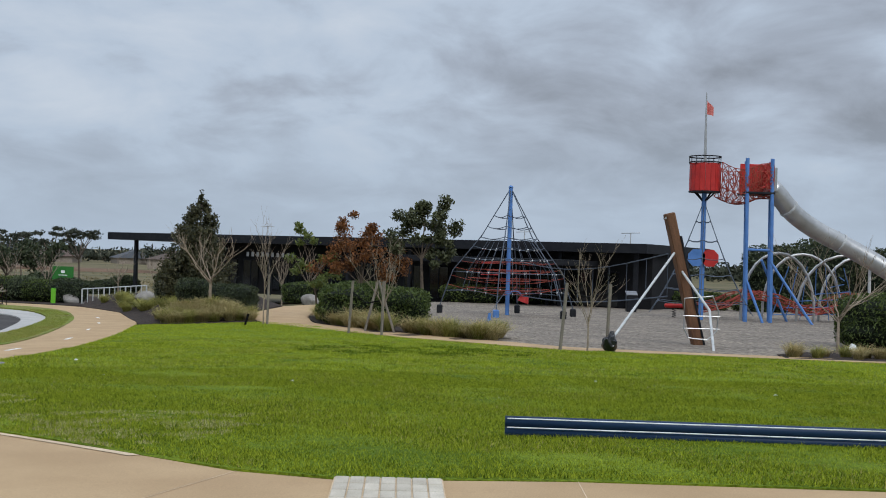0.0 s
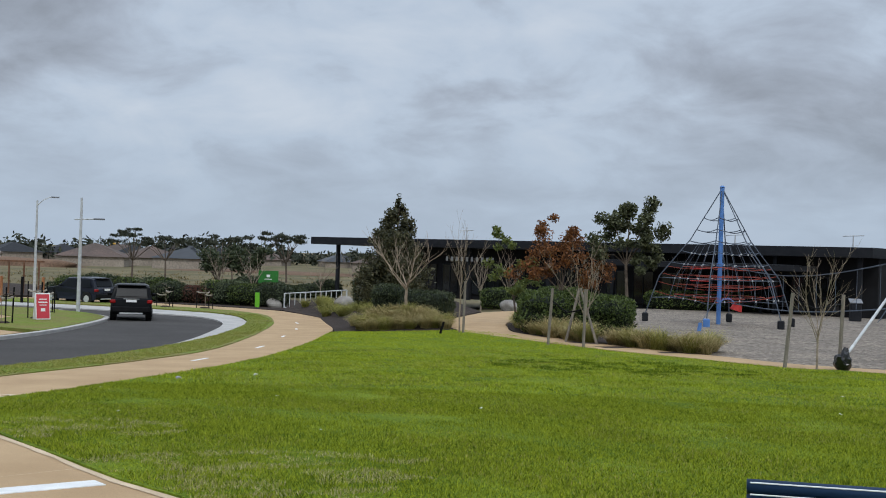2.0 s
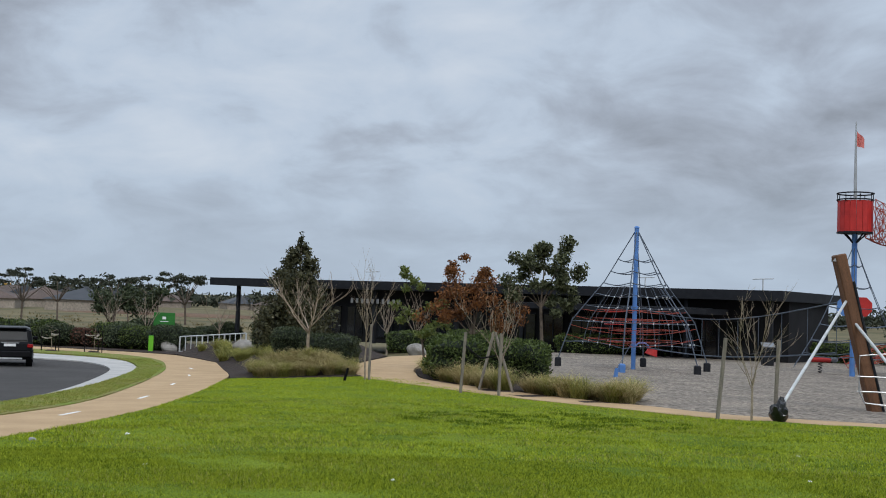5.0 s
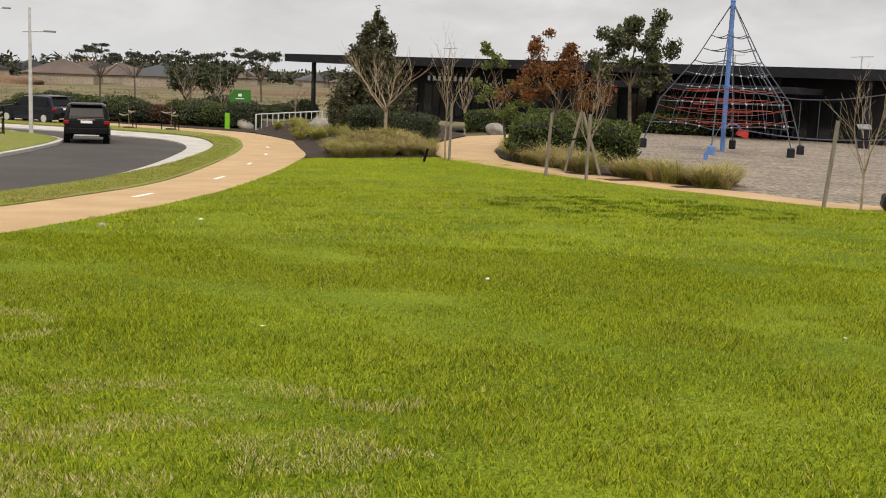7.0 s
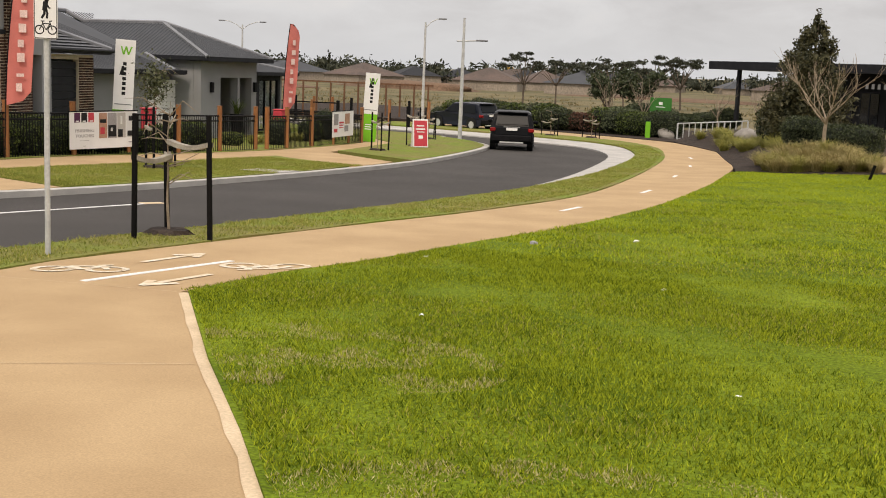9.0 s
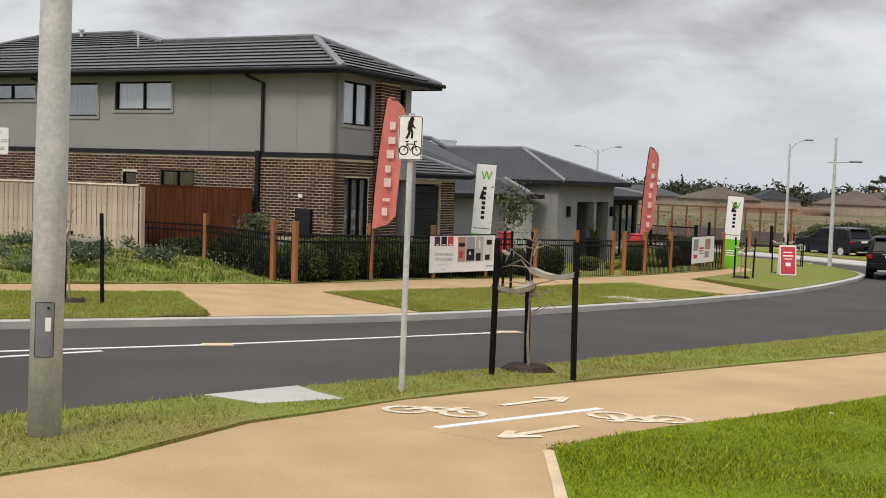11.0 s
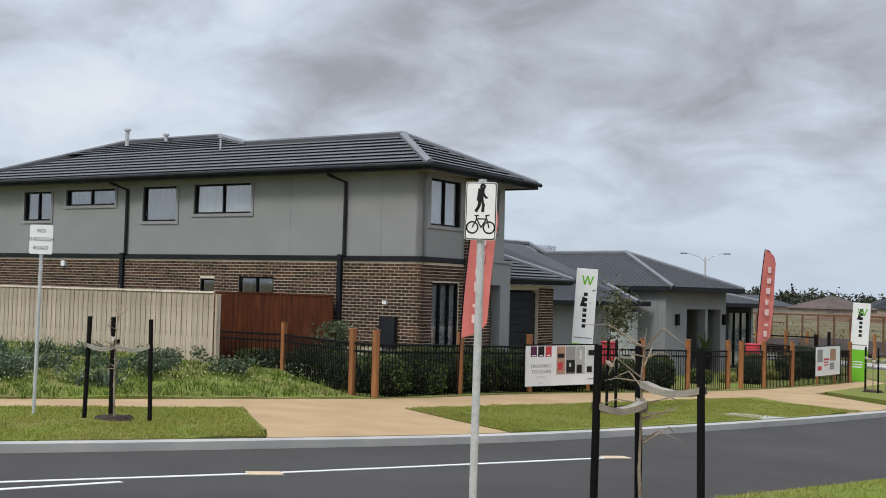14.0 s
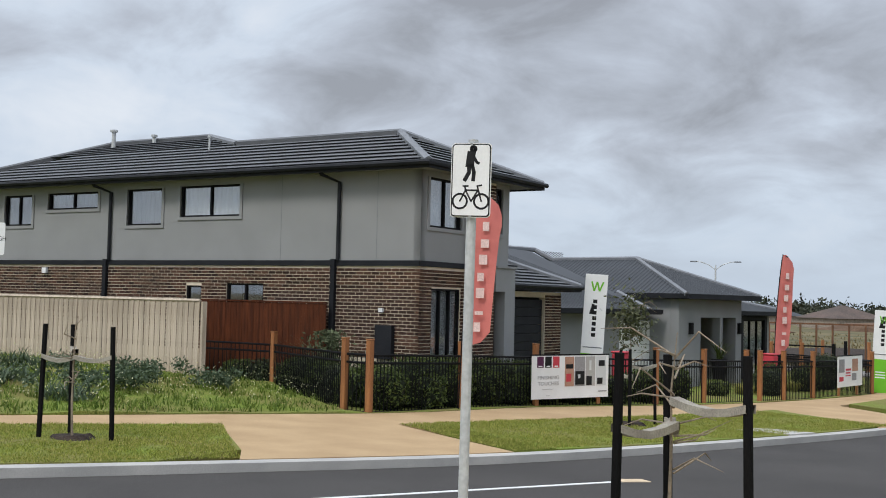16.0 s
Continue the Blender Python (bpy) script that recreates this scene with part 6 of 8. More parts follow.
# ---- plants ----
def tree_wood(parent, height, fork, spread, seed, limbs=6, trunk_r=0.09, levels=3, material=None, up=0.75, lean=(0.0, 0.0), twig=0.004):
    """Tapered trunk and limbs grown level by level. Returns the tips."""
    rng = random.Random(seed)
    rows, tips = [], []
    top = Vector((lean[0], lean[1], fork))
    pts = [Vector((0, 0, -0.1)), Vector((lean[0] * 0.3 + rng.uniform(-0.03, 0.03), lean[1] * 0.3, fork * 0.5)), top]
    trunk = part("trunk", pipe_line(pts, [trunk_r, trunk_r * 0.82, trunk_r * 0.7], 9), material or M_BARK, parent)

    def grow(p, d, n, r, level):
        q = p
        for k in range(3):
            d = (d + Vector((rng.uniform(-0.25, 0.25), rng.uniform(-0.25, 0.25), rng.uniform(-0.05, 0.22)))).normalized()
            e = q + d * n / 3
            rows.append((q, e, r * (1 - k * 0.2), r * (0.8 - k * 0.2)))
            q = e
            if level > 0 and k < 2:
                s = (d + Vector((rng.uniform(-1, 1), rng.uniform(-1, 1), rng.uniform(-0.2, 0.6))) * 0.8).normalized()
                grow(q, s, n * rng.uniform(0.45, 0.7), max(twig, r * 0.5), level - 1)
        tips.append(q)
        if level > 0:
            for _ in range(2):
                s = (d + Vector((rng.uniform(-1, 1), rng.uniform(-1, 1), rng.uniform(-0.2, 0.6))) * 0.6).normalized()
                grow(q, s, n * rng.uniform(0.4, 0.65), max(twig, r * 0.45), level - 1)

    for k in range(limbs):
        a = 6.283 * k / limbs + rng.uniform(-0.4, 0.4)
        h = fork * (1.0 - 0.25 * rng.random()) if k else fork
        p = pts[1].lerp(top, max(0.0, (h / fork - 0.5) * 2))
        d = Vector((math.cos(a) * spread, math.sin(a) * spread, up)).normalized()
        grow(p, d, (height - fork) * rng.uniform(0.5, 0.72), trunk_r * 0.42, levels - 1)
    bm = bmesh.new()
    for r in rows:
        tube(bm, *r, n=5)
    tagged(part("branchwork", bm, material or M_BARK, parent), kind="stuff")
    return tips


def clump_points(centre, radii, n, rng, shell=0.55):
    out = []
    for _ in range(n):
        v = Vector((rng.gauss(0, 1), rng.gauss(0, 1), rng.gauss(0, 1))).normalized()
        s = rng.uniform(shell, 1.0) * (0.85 + 0.3 * noise.noise(v * 2.3 + Vector(centre)))
        out.append(Vector(centre) + Vector((v.x * radii[0], v.y * radii[1], v.z * radii[2])) * s)
    return out


def gum_tree(x, y, height, fork, spread, seed, label, clumps, leaf, size, per, z=None, material=None, trunk_r=0.09, clump_r=0.55, squash=0.75, levels=2, name="gum_tree", limbs=6):
    rng = random.Random(seed)
    ob = thing(name, x, y, 0, label, "tree", z=z)
    tips = tree_wood(ob, height, fork, spread, seed, limbs, trunk_r, levels, material)
    rng.shuffle(tips)
    pts = []
    for p in tips[:clumps]:
        p = Vector(p)
        p.z = min(p.z, height - clump_r * 0.4)
        pts += clump_points(p, (clump_r * rng.uniform(0.7, 1.25), clump_r * rng.uniform(0.7, 1.25), clump_r * squash * rng.uniform(0.7, 1.2)), per, rng, 0.2)
    leaf_mesh("crown", pts, size, leaf, ob, seed)
    return ob


def crown_tree(x, y, name, label, trunk_top, clumps, leaf, size, per, seed, trunk_r=0.08, material=None, z=None):
    """A tree whose limbs each carry a clump of leaves: clumps are (dx, dy, height, radius)."""
    rng = random.Random(seed)
    ob = thing(name, x, y, 0, label, "tree", z=z)
    top = Vector((rng.uniform(-0.06, 0.06), 0, trunk_top))
    part("trunk", pipe_line([(0, 0, -0.1), (0.05, 0, trunk_top * 0.45), top], [trunk_r, trunk_r * 0.8, trunk_r * 0.62], 9), material or M_BARK, ob)
    pts = []
    for dx, dy, h, r in clumps:
        tip = Vector((dx, dy, h))
        mid = top.lerp(tip, 0.5) + Vector((rng.uniform(-0.12, 0.12), rng.uniform(-0.12, 0.12), 0.12))
        part("limb", pipe_line([top - Vector((0, 0, 0.15)), mid, tip], [trunk_r * 0.4, trunk_r * 0.28, 0.008], 6), material or M_BARK, ob)
        for _ in range(4):
            c = tip + Vector((rng.gauss(0, 0.42), rng.gauss(0, 0.42), rng.gauss(0, 0.3))) * r
            pts += clump_points(c, (r * 0.62, r * 0.62, r * 0.5), per // 4, rng, 0.15)
    leaf_mesh("crown", pts, size, leaf, ob, seed)
    return ob


crown_tree(-0.84, 46.6, "gum_tree", "slender gum tree with dark clumped foliage", 2.75,
           ((-0.9, 0.1, 3.5, 0.75), (-0.55, -0.3, 4.2, 0.7), (-0.05, 0.2, 4.7, 0.62), (0.75, 0.0, 4.5, 0.68), (1.0, 0.2, 3.95, 0.68), (0.7, -0.3, 3.4, 0.6), (-1.1, 0.0, 2.95, 0.55), (0.15, 0.3, 4.1, 0.6), (0.95, 0.1, 2.9, 0.5), (0.5, -0.2, 2.6, 0.4)), L_GUM, 0.08, 900, 3, 0.085)
crown_tree(-3.5, 50.0, "autumn_tree", "autumn tree with rust orange leaves", 1.6,
           ((-1.2, 0.0, 2.9, 0.9), (-0.5, 0.2, 3.5, 0.85), (0.3, 0.0, 3.2, 0.9), (1.0, 0.1, 2.8, 0.85), (0.0, -0.4, 2.5, 0.9), (-0.9, -0.2, 2.1, 0.6), (0.9, -0.2, 2.0, 0.6), (-0.9, 0.3, 4.0, 0.5), (-1.6, 0.0, 2.4, 0.8), (1.5, 0.0, 2.3, 0.7), (0.4, 0.2, 3.9, 0.5)), L_AUTUMN, 0.07, 560, 8, 0.07)
crown_tree(-5.7, 52.0, "young_tree", "young tree with light olive green leaves", 1.2, ((-0.6, 0, 2.2, 0.6), (0.3, 0.2, 2.6, 0.6), (0.7, 0, 1.8, 0.55), (-0.3, 0.1, 3.4, 0.5), (-0.9, 0.1, 3.9, 0.35), (0.2, -0.2, 1.5, 0.55)), L_LIGHT, 0.075, 420, 14, 0.06)
con = thing("conical_tree", -12.5, 58.6, 0, "dense dark conical evergreen tree", "tree", z=mound_z(-12.5, 58.6))
part("trunk", pipe_line([(0, 0, -0.1), (0, 0, 2.5), (0.1, 0, 4.9)], [0.12, 0.08, 0.02], 8), M_BARK, con)
rngc = random.Random(2)
pts = []
for k in range(170):
    h = 5.0 * (1 - math.sqrt(rngc.uniform(0, 1))) + 0.35
    r = 2.15 * (1 - (h / 5.7) ** 1.25) * rngc.uniform(0.35, 1.0)
    a = rngc.uniform(0, 6.283)
    c = 0.30 + 0.36 * (1 - h / 5.5)
    pts += clump_points((math.cos(a) * r, math.sin(a) * r, h), (c, c, c * 1.25), 110, rngc, 0.2)
pts += clump_points((0.05, 0, 5.2), (0.16, 0.16, 0.5), 110, rngc, 0.1)
leaf_mesh("crown", pts, 0.095, L_CONE, con, 5)


def bare_tree(x, y, height, fork, spread, seed, label, z=None, trunk_r=0.07, levels=3, limbs=7, up=0.9, material=None):
    ob = thing("bare_tree", x, y, 0, label, "tree", z=z)
    tree_wood(ob, height, fork, spread, seed, limbs, trunk_r, levels, material or M_PALEBARK, up)
    return ob


bare_tree(-9.85, 48.9, 3.55, 1.1, 0.85, 31, "leafless pale branched tree in the garden bed", z=mound_z(-9.85, 48.9), trunk_r=0.08)
bare_tree(-6.7, 43.4, 3.9, 1.3, 0.28, 32, "slim leafless sapling with upright twigs", trunk_r=0.035, up=1.2, limbs=5)
bare_tree(4.0, 31.05, 2.75, 0.9, 0.5, 33, "small leafless sapling at the playground edge", trunk_r=0.03, limbs=6, up=1.0)
bare_tree(11.8, 34.0, 3.7, 1.1, 0.8, 34, "leafless spreading young tree", trunk_r=0.055, up=0.7)
bare_tree(-1.9, 37.4, 3.1, 1.0, 0.45, 35, "leafless sapling with pale twigs among stakes", trunk_r=0.03, limbs=6, up=1.0)
bare_tree(18.5, 46.0, 3.6, 1.2, 0.6, 38, "leafless young tree behind the playground edge", trunk_r=0.05)
for bx, by, sd in ((-9.0, 78.0, 41), (-11.0, 79.0, 42), (2.5, 82.0, 43), (-33.0, 88.0, 44), (-30.0, 87.0, 45), (-26.0, 92.0, 46), (24.0, 78.0, 47), (-22.5, 90.0, 48)):
    bare_tree(bx, by, 4.2, 1.3, 0.5, sd, "thin leafless tree in the park planting", levels=2, trunk_r=0.06)


def stake_set(rows, label, height, material):
    for x, y, lx, ly in rows:
        ob = thing("timber_stake", x, y, 0, label, "stake", "tree stakes")
        a = part("shaft", tubes([((0, 0, -0.1), (lx, ly, height), 0.045)], 8), material, ob)


stake_set(((-3.02, 37.67, 0.1, 0.0), (-1.88, 36.75, 0.02, 0.0), (-1.5, 38.3, -0.62, 0.2), (-2.6, 39.2, 0.4, 0.3)), "weathered round timber stake beside a sapling", 1.75, M_GREYTIMBER)
stake_set(((3.26, 31.15, 0.15, 0.0), (4.55, 31.3, 0.06, 0.0)), "weathered timber stake with a rubber tie", 1.85, M_GREYTIMBER)
stake_set(((-7.3, 42.6, 0.15, 0.0),), "short leaning broken black stake", 0.45, M_STAKE)
stake_set(((-6.55, 43.3, 0.02, 0.0),), "pale timber stake beside the slim sapling", 1.9, M_GREYTIMBER)
for a, b, z0, z1 in (((-3.0, 37.67), (-1.9, 37.4), 0.1, -0.15), ((3.35, 31.15), (4.55, 31.3), 0.4, 0.3)):
    tie = thing("rubber_tie", a[0], a[1], 0, "black rubber tree tie slung between stakes", "tie", z=ground_z(*a) + 1.3)
    part("band", pipe_line([(0.04, 0, z0), ((b[0] - a[0]) / 2, (b[1] - a[1]) / 2, min(z0, z1) - 0.12), (b[0] - a[0], b[1] - a[1], z1)], 0.025, 6), M_BLACK, tie)


def shrub(x, y, sx, sy, h, seed, label, leaf, n, size, name="shrub", z=None, group="", box_like=0.5):
    """A dense bush: a lumpy near-black core, added for the shade inside, clothed in small leaves."""
    rng = random.Random(seed)
    ob = thing(name, x, y, 0, label, "shrub", group, z=z)
    bm = bmesh.new()
    bmesh.ops.create_icosphere(bm, subdivisions=3, radius=1.0)
    pts = []

    def skin(v):
        e = 1 + box_like * 2
        s = (abs(v.x) ** (2 * e) + abs(v.y) ** (2 * e) + abs(v.z) ** (2 * e)) ** (-1 / (2 * e))
        k = s * (1 + 0.13 * noise.noise(v * 2.2 + Vector((seed, 0, 0))) + 0.07 * noise.noise(v * 5.5 + Vector((0, seed, 0))))
        return Vector((v.x * k * sx / 2, v.y * k * sy / 2, h * 0.5 + v.z * k * h * 0.5))

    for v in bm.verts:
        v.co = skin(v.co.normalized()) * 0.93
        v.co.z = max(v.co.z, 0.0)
    part("core", bm, M_FOLIAGE_SHADE, ob)
    for _ in range(n):
        v = Vector((rng.gauss(0, 1), rng.gauss(0, 1), rng.gauss(0.25, 1))).normalized()
        p = skin(v)
        if p.z > 0.03:
            pts.append(p * rng.uniform(0.92, 1.05))
    leaf_mesh("foliage", pts, size, leaf, ob, seed)
    return ob


# near black: the shade between inner leaves is put into this colour
M_FOLIAGE_SHADE = mat("inner_foliage_shade", (0.012, 0.018, 0.008), 0.9, (0.006, 0.009, 0.004), 6, 40, 0.5)
shrub(-3.3, 44.8, 2.8, 2.6, 1.5, 51, "rounded dark green glossy hedge bush", L_HEDGE, 7000, 0.06)
shrub(-1.75, 44.7, 2.5, 2.6, 1.4, 52, "rounded dark green glossy hedge bush", L_HEDGE, 7000, 0.06)
shrub(-10.9, 50.6, 1.5, 1.6, 1.05, 53, "clipped domed grey green bush", L_DARK, 4000, 0.045, z=mound_z(-10.9, 50.6))
shrub(-9.3, 50.4, 2.3, 1.9, 1.1, 54, "clipped domed green bush", L_DARK, 6000, 0.045, z=mound_z(-9.3, 50.4))
shrub(-14.6, 63.5, 2.4, 2.2, 1.4, 55, "dark rounded bush beside the conical tree", L_DARK, 4000, 0.06, z=mound_z(-14.6, 63.5))
shrub(-8.6, 75.2, 3.6, 1.6, 1.3, 56, "low clipped green hedge before the pavilion", L_HEDGE, 4500, 0.07)
shrub(-5.2, 76.0, 3.2, 1.6, 1.3, 57, "low clipped green hedge before the pavilion", L_HEDGE, 4000, 0.07)
shrub(14.7, 38.6, 2.4, 2.4, 1.75, 58, "large rounded glossy dark green bush", L_HEDGE, 6000, 0.06)
shrub(17.0, 39.0, 2.4, 2.4, 1.6, 59, "large rounded glossy dark green bush", L_HEDGE, 4000, 0.06)
shrub(10.5, 81.0, 3.0, 2.0, 2.6, 60, "light green leafy bush beside the pavilion", L_LIGHT, 3500, 0.09)
for k, (hx, hy) in enumerate(((2.0, 79.5), (6.0, 80.5), (14.0, 81.0), (18.0, 80.0), (22.0, 79.0), (27.0, 78.0))):
    shrub(hx, hy, 4.0, 1.8, 1.2, 70 + k, "low dark hedge along the pavilion", L_HEDGE, 2200, 0.1)
for k, (hx, hy, hh) in enumerate(((24.5, 84.0, 4.6), (28.5, 86.0, 5.2), (33.0, 85.0, 4.5), (38.0, 84.0, 4.2))):
    shrub(hx, hy, 4.6, 4.0, hh, 80 + k, "tall dark evergreen tree mass behind the playground", L_DARK, 4500, 0.14, name="evergreen_tree")
rngs = random.Random(77)
for k in range(15):
    t = k / 14
    hx, hy = -25.6 - 17.0 * t + rngs.uniform(-0.5, 0.5), 78.0 + 3.0 * t + rngs.uniform(-0.6, 0.6)
    leaf = L_BROWNSHRUB if k in (4, 5) else (L_OLIVE if k in (2, 8, 11) else (L_HEDGE if k % 2 else L_DARK))
    shrub(hx, hy, rngs.uniform(2.2, 3.2), 2.2, rngs.uniform(1.05, 1.75), 100 + k, "russet native shrub in the roadside belt" if k in (4, 5) else "dense native shrub in the roadside belt", leaf, 2600, 0.08, group="roadside shrubs", box_like=0.2)
for k in range(8):
    shrub(-36 + k * 1.2, 98.5 + 1.2 * math.sin(k * 2.1), 2.6, 2.4, 1.3 + 0.4 * math.sin(k), 120 + k, "tall dark shrub beyond the path", L_DARK, 2000, 0.1, group="park shrubs", box_like=0.2)
# front garden planting behind the black fence
for k, (hx, hy, hw, hh) in enumerate(((-33.0, 26.0, 0.8, 0.75), (-32.3, 26.35, 0.8, 0.8), (-31.3, 26.75, 0.9, 0.9), (-30.4, 26.62, 0.9, 0.95), (-29.5, 26.45, 0.9, 0.9), (-28.6, 26.3, 0.9, 0.85), (-27.8, 26.15, 0.8, 0.8))):
    shrub(hx, hy, hw, hw, hh, 220 + k, "dense dark green hedge plant along the garden fence", L_DARK if k % 2 else L_HEDGE, 1500, 0.04, group="garden hedge", box_like=0.3)
for k, (hx, hy) in enumerate(((-27.1, 26.4), (-27.7, 26.6), (-28.4, 26.75), (-27.4, 27.7), (-27.75, 28.8), (-28.0, 29.9), (-28.2, 31.0), (-28.2, 32.1), (-28.2, 33.3), (-28.15, 34.6), (-28.25, 36.0), (-28.35, 37.3))):
    shrub(hx, hy, 1.15, 0.9, 0.85 + 0.12 * math.sin(k * 1.9), 170 + k, "dense dark green hedge plant along the garden fence", L_HEDGE, 1700, 0.04, group="garden hedge", box_like=0.35)
for k, (hx, hy, hw, hh, leaf) in enumerate(((-30.6, 26.75, 0.8, 0.65, L_HEDGE), (-29.6, 27.0, 0.8, 0.7, L_OLIVE), (-31.9, 27.4, 0.9, 0.7, L_HEDGE), (-28.2, 28.1, 1.0, 1.15, L_HEDGE), (-28.5, 29.1, 1.0, 1.15, L_HEDGE), (-28.75, 30.2, 1.0, 1.15, L_HEDGE), (-29.0, 31.3, 1.1, 1.1, L_HEDGE), (-29.3, 32.4, 1.1, 1.05, L_HEDGE), (-29.6, 33.6, 1.0, 1.0, L_DARK), (-29.8, 35.0, 1.0, 1.0, L_DARK), (-30.2, 39.4, 0.9, 0.9, L_DARK), (-30.6, 42.0, 0.8, 0.5, L_LIGHT), (-30.4, 44.5, 0.9, 0.9, L_DARK), (-31.5, 46.0, 0.9, 1.0, L_HEDGE), (-31.9, 48.8, 0.9, 0.9, L_HEDGE), (-32.4, 50.6, 1.0, 1.3, L_DARK))):
    shrub(hx + (0.6 if k > 2 else 0.0), hy - (0.6 if k > 2 else 0.0), hw, hw, hh, 140 + k, "clipped leafy garden shrub behind the black fence", leaf, 1500, 0.035, group="front garden shrubs", box_like=0.3)
gl = thing("grey_shrub", -29.9, 26.75, 0, "spiky grey green shrub before the timber screen", "shrub")
rg = random.Random(3)
part("stems", tubes([((0, 0, 0), (rg.uniform(-0.35, 0.35), rg.uniform(-0.3, 0.3), rg.uniform(0.8, 1.7)), 0.015, 0.004) for _ in range(14)], 5), M_BARK, gl)
leaf_mesh("foliage", [Vector((rg.gauss(0, 0.24), rg.gauss(0, 0.22), 0.2 + 1.45 * rg.random() ** 0.8)) for _ in range(1300)], 0.06, L_OLIVE, gl, 4, upright=1.0)


def blades(n, spread, length, width, rng, droop=0.6, segs=3, upright=0.75):
    """Arching blades springing from one root, as vertices and faces."""
    verts, faces = [], []
    for _ in range(n):
        a = rng.uniform(0, 6.283)
        lean = rng.uniform(0.1, 1.0) * (1 - upright) * 2.2 + 0.08
        ln = length * rng.uniform(0.6, 1.1)
        r0 = spread * math.sqrt(rng.random())
        b = rng.uniform(0, 6.283)
        p = Vector((math.cos(b) * r0, math.sin(b) * r0, 0))
        d = Vector((math.cos(a) * lean, math.sin(a) * lean, 1)).normalized()
        side = Vector((-math.sin(a), math.cos(a), 0)) * width / 2
        base = len(verts)
        for k in range(segs):
            w = 1 - k / segs
            verts += [tuple(p - side * w), tuple(p + side * w)]
            p = p + d * ln / segs
            d = (d + Vector((math.cos(a) * 0.35, math.sin(a) * 0.35, -droop * (k + 1) / segs))).normalized()
        verts.append(tuple(p))
        for k in range(segs - 1):
            i = base + 2 * k
            faces.append((i, i + 1, i + 3, i + 2))
        i = base + 2 * (segs - 1)
        faces.append((i, i + 1, i + 2))
    return verts, faces


def tussock_mesh(seed, n, spread, length, material):
    rng = random.Random(seed)
    v, f = blades(n, spread, length, 0.016, rng, 0.75, 3, 0.55)
    me = bpy.data.meshes.new("tussock_grass")
    me.from_pydata(v, [], f)
    me.materials.append(material)
    return me


TUSS = [tussock_mesh(200 + k, 420, 0.2, 0.85, m) for k, m in enumerate((L_TUSSOCK, L_TUSSGREEN, L_TUSSOCK))]


def tussock(x, y, z=None, kind_no=0, size=1.0):
    ob = new("tussock_grass", TUSS[kind_no])
    ob.matrix_basis = pose(x, y, ground_z(x, y) + 0.02 if z is None else z, 0, 0, random.uniform(0, 360)) @ Matrix.Diagonal((size, size, size * random.uniform(0.8, 1.05), 1))
    return tagged(ob, "arching tussock of straw and green ornamental grass" if kind_no != 1 else "arching tussock of green ornamental grass", "grass clump", "ornamental grasses")


for k in range(48):
    t = k / 47
    q = curve_through([(-5.3, 49.8), (-4.6, 45.2), (-3.2, 41.3), (-1.8, 38.8), (0.0, 36.9), (1.2, 35.2), (1.5, 37.0)], 0.4)
    p = q[int(t * (len(q) - 1))]
    tussock(p.x + random.uniform(-0.1, 0.5), p.y + random.uniform(0.1, 0.9), None, (0, 2, 0, 1)[k % 4], random.uniform(0.95, 1.35))
for k in range(78):
    if k < 56:
        x, y = -10.9 + 3.3 * ((k % 14) / 13) + random.uniform(-0.2, 0.2), 45.6 + 0.8 * (k // 14) + 0.05 * (k % 14) + random.uniform(-0.3, 0.3)
        x -= 0.28 * (k // 14)
    else:
        j = (k - 56) / 21
        x, y = -14.8 - 7.4 * j + random.uniform(-0.7, 0.5), 57.0 + 14.5 * j + random.uniform(-0.5, 1.0)
        x += 1.6
    tussock(x, y, mound_z(x, y), (0, 2, 0, 1)[k % 4] if k < 56 else 1, random.uniform(0.85, 1.15) if k < 56 else random.uniform(0.95, 1.3))
for k in range(16):
    tussock(9.6 + k * 0.4 + random.uniform(-0.2, 0.2), 31.3 + random.uniform(-0.3, 1.0) + 0.02 * k, None, (0, 2, 1)[k % 3], random.uniform(0.6, 0.85))
for k in range(26):
    x, y = -13.2 - 2.6 * (k % 9) / 9 + random.uniform(-0.3, 0.3), 51.5 + 1.9 * (k // 9) + 0.75 * (k % 9) + random.uniform(-0.4, 0.4)
    x += 1.9
    tussock(x, y, mound_z(x, y), 1, random.uniform(0.8, 1.1))
for k in range(22):
    tussock(-30.4 - 2.2 * (k / 22) + random.uniform(-0.3, 0.3), 43.0 + 8.5 * (k / 22), None, 1, random.uniform(0.55, 0.8))

# spiky plant in the tall pot
v, f = blades(46, 0.08, 0.95, 0.055, random.Random(9), 0.25, 3, 0.7)
sp = mesh_ob("spiky_leaves", [(a, b, c + 0.98) for a, b, c in v], f, L_HEDGE, pot)

# weeds and small flowers on the bank below the paling fence
rngw = random.Random(11)


def in_bank(x, y):
    return -28.4 > x > -46 and y < 25.0 + (x + 33.3) * 0.364 - 0.35 and y > 12


def bank_z(x, y):
    return ground_z(x, y) + 0.03 + bank_rise(x, y)


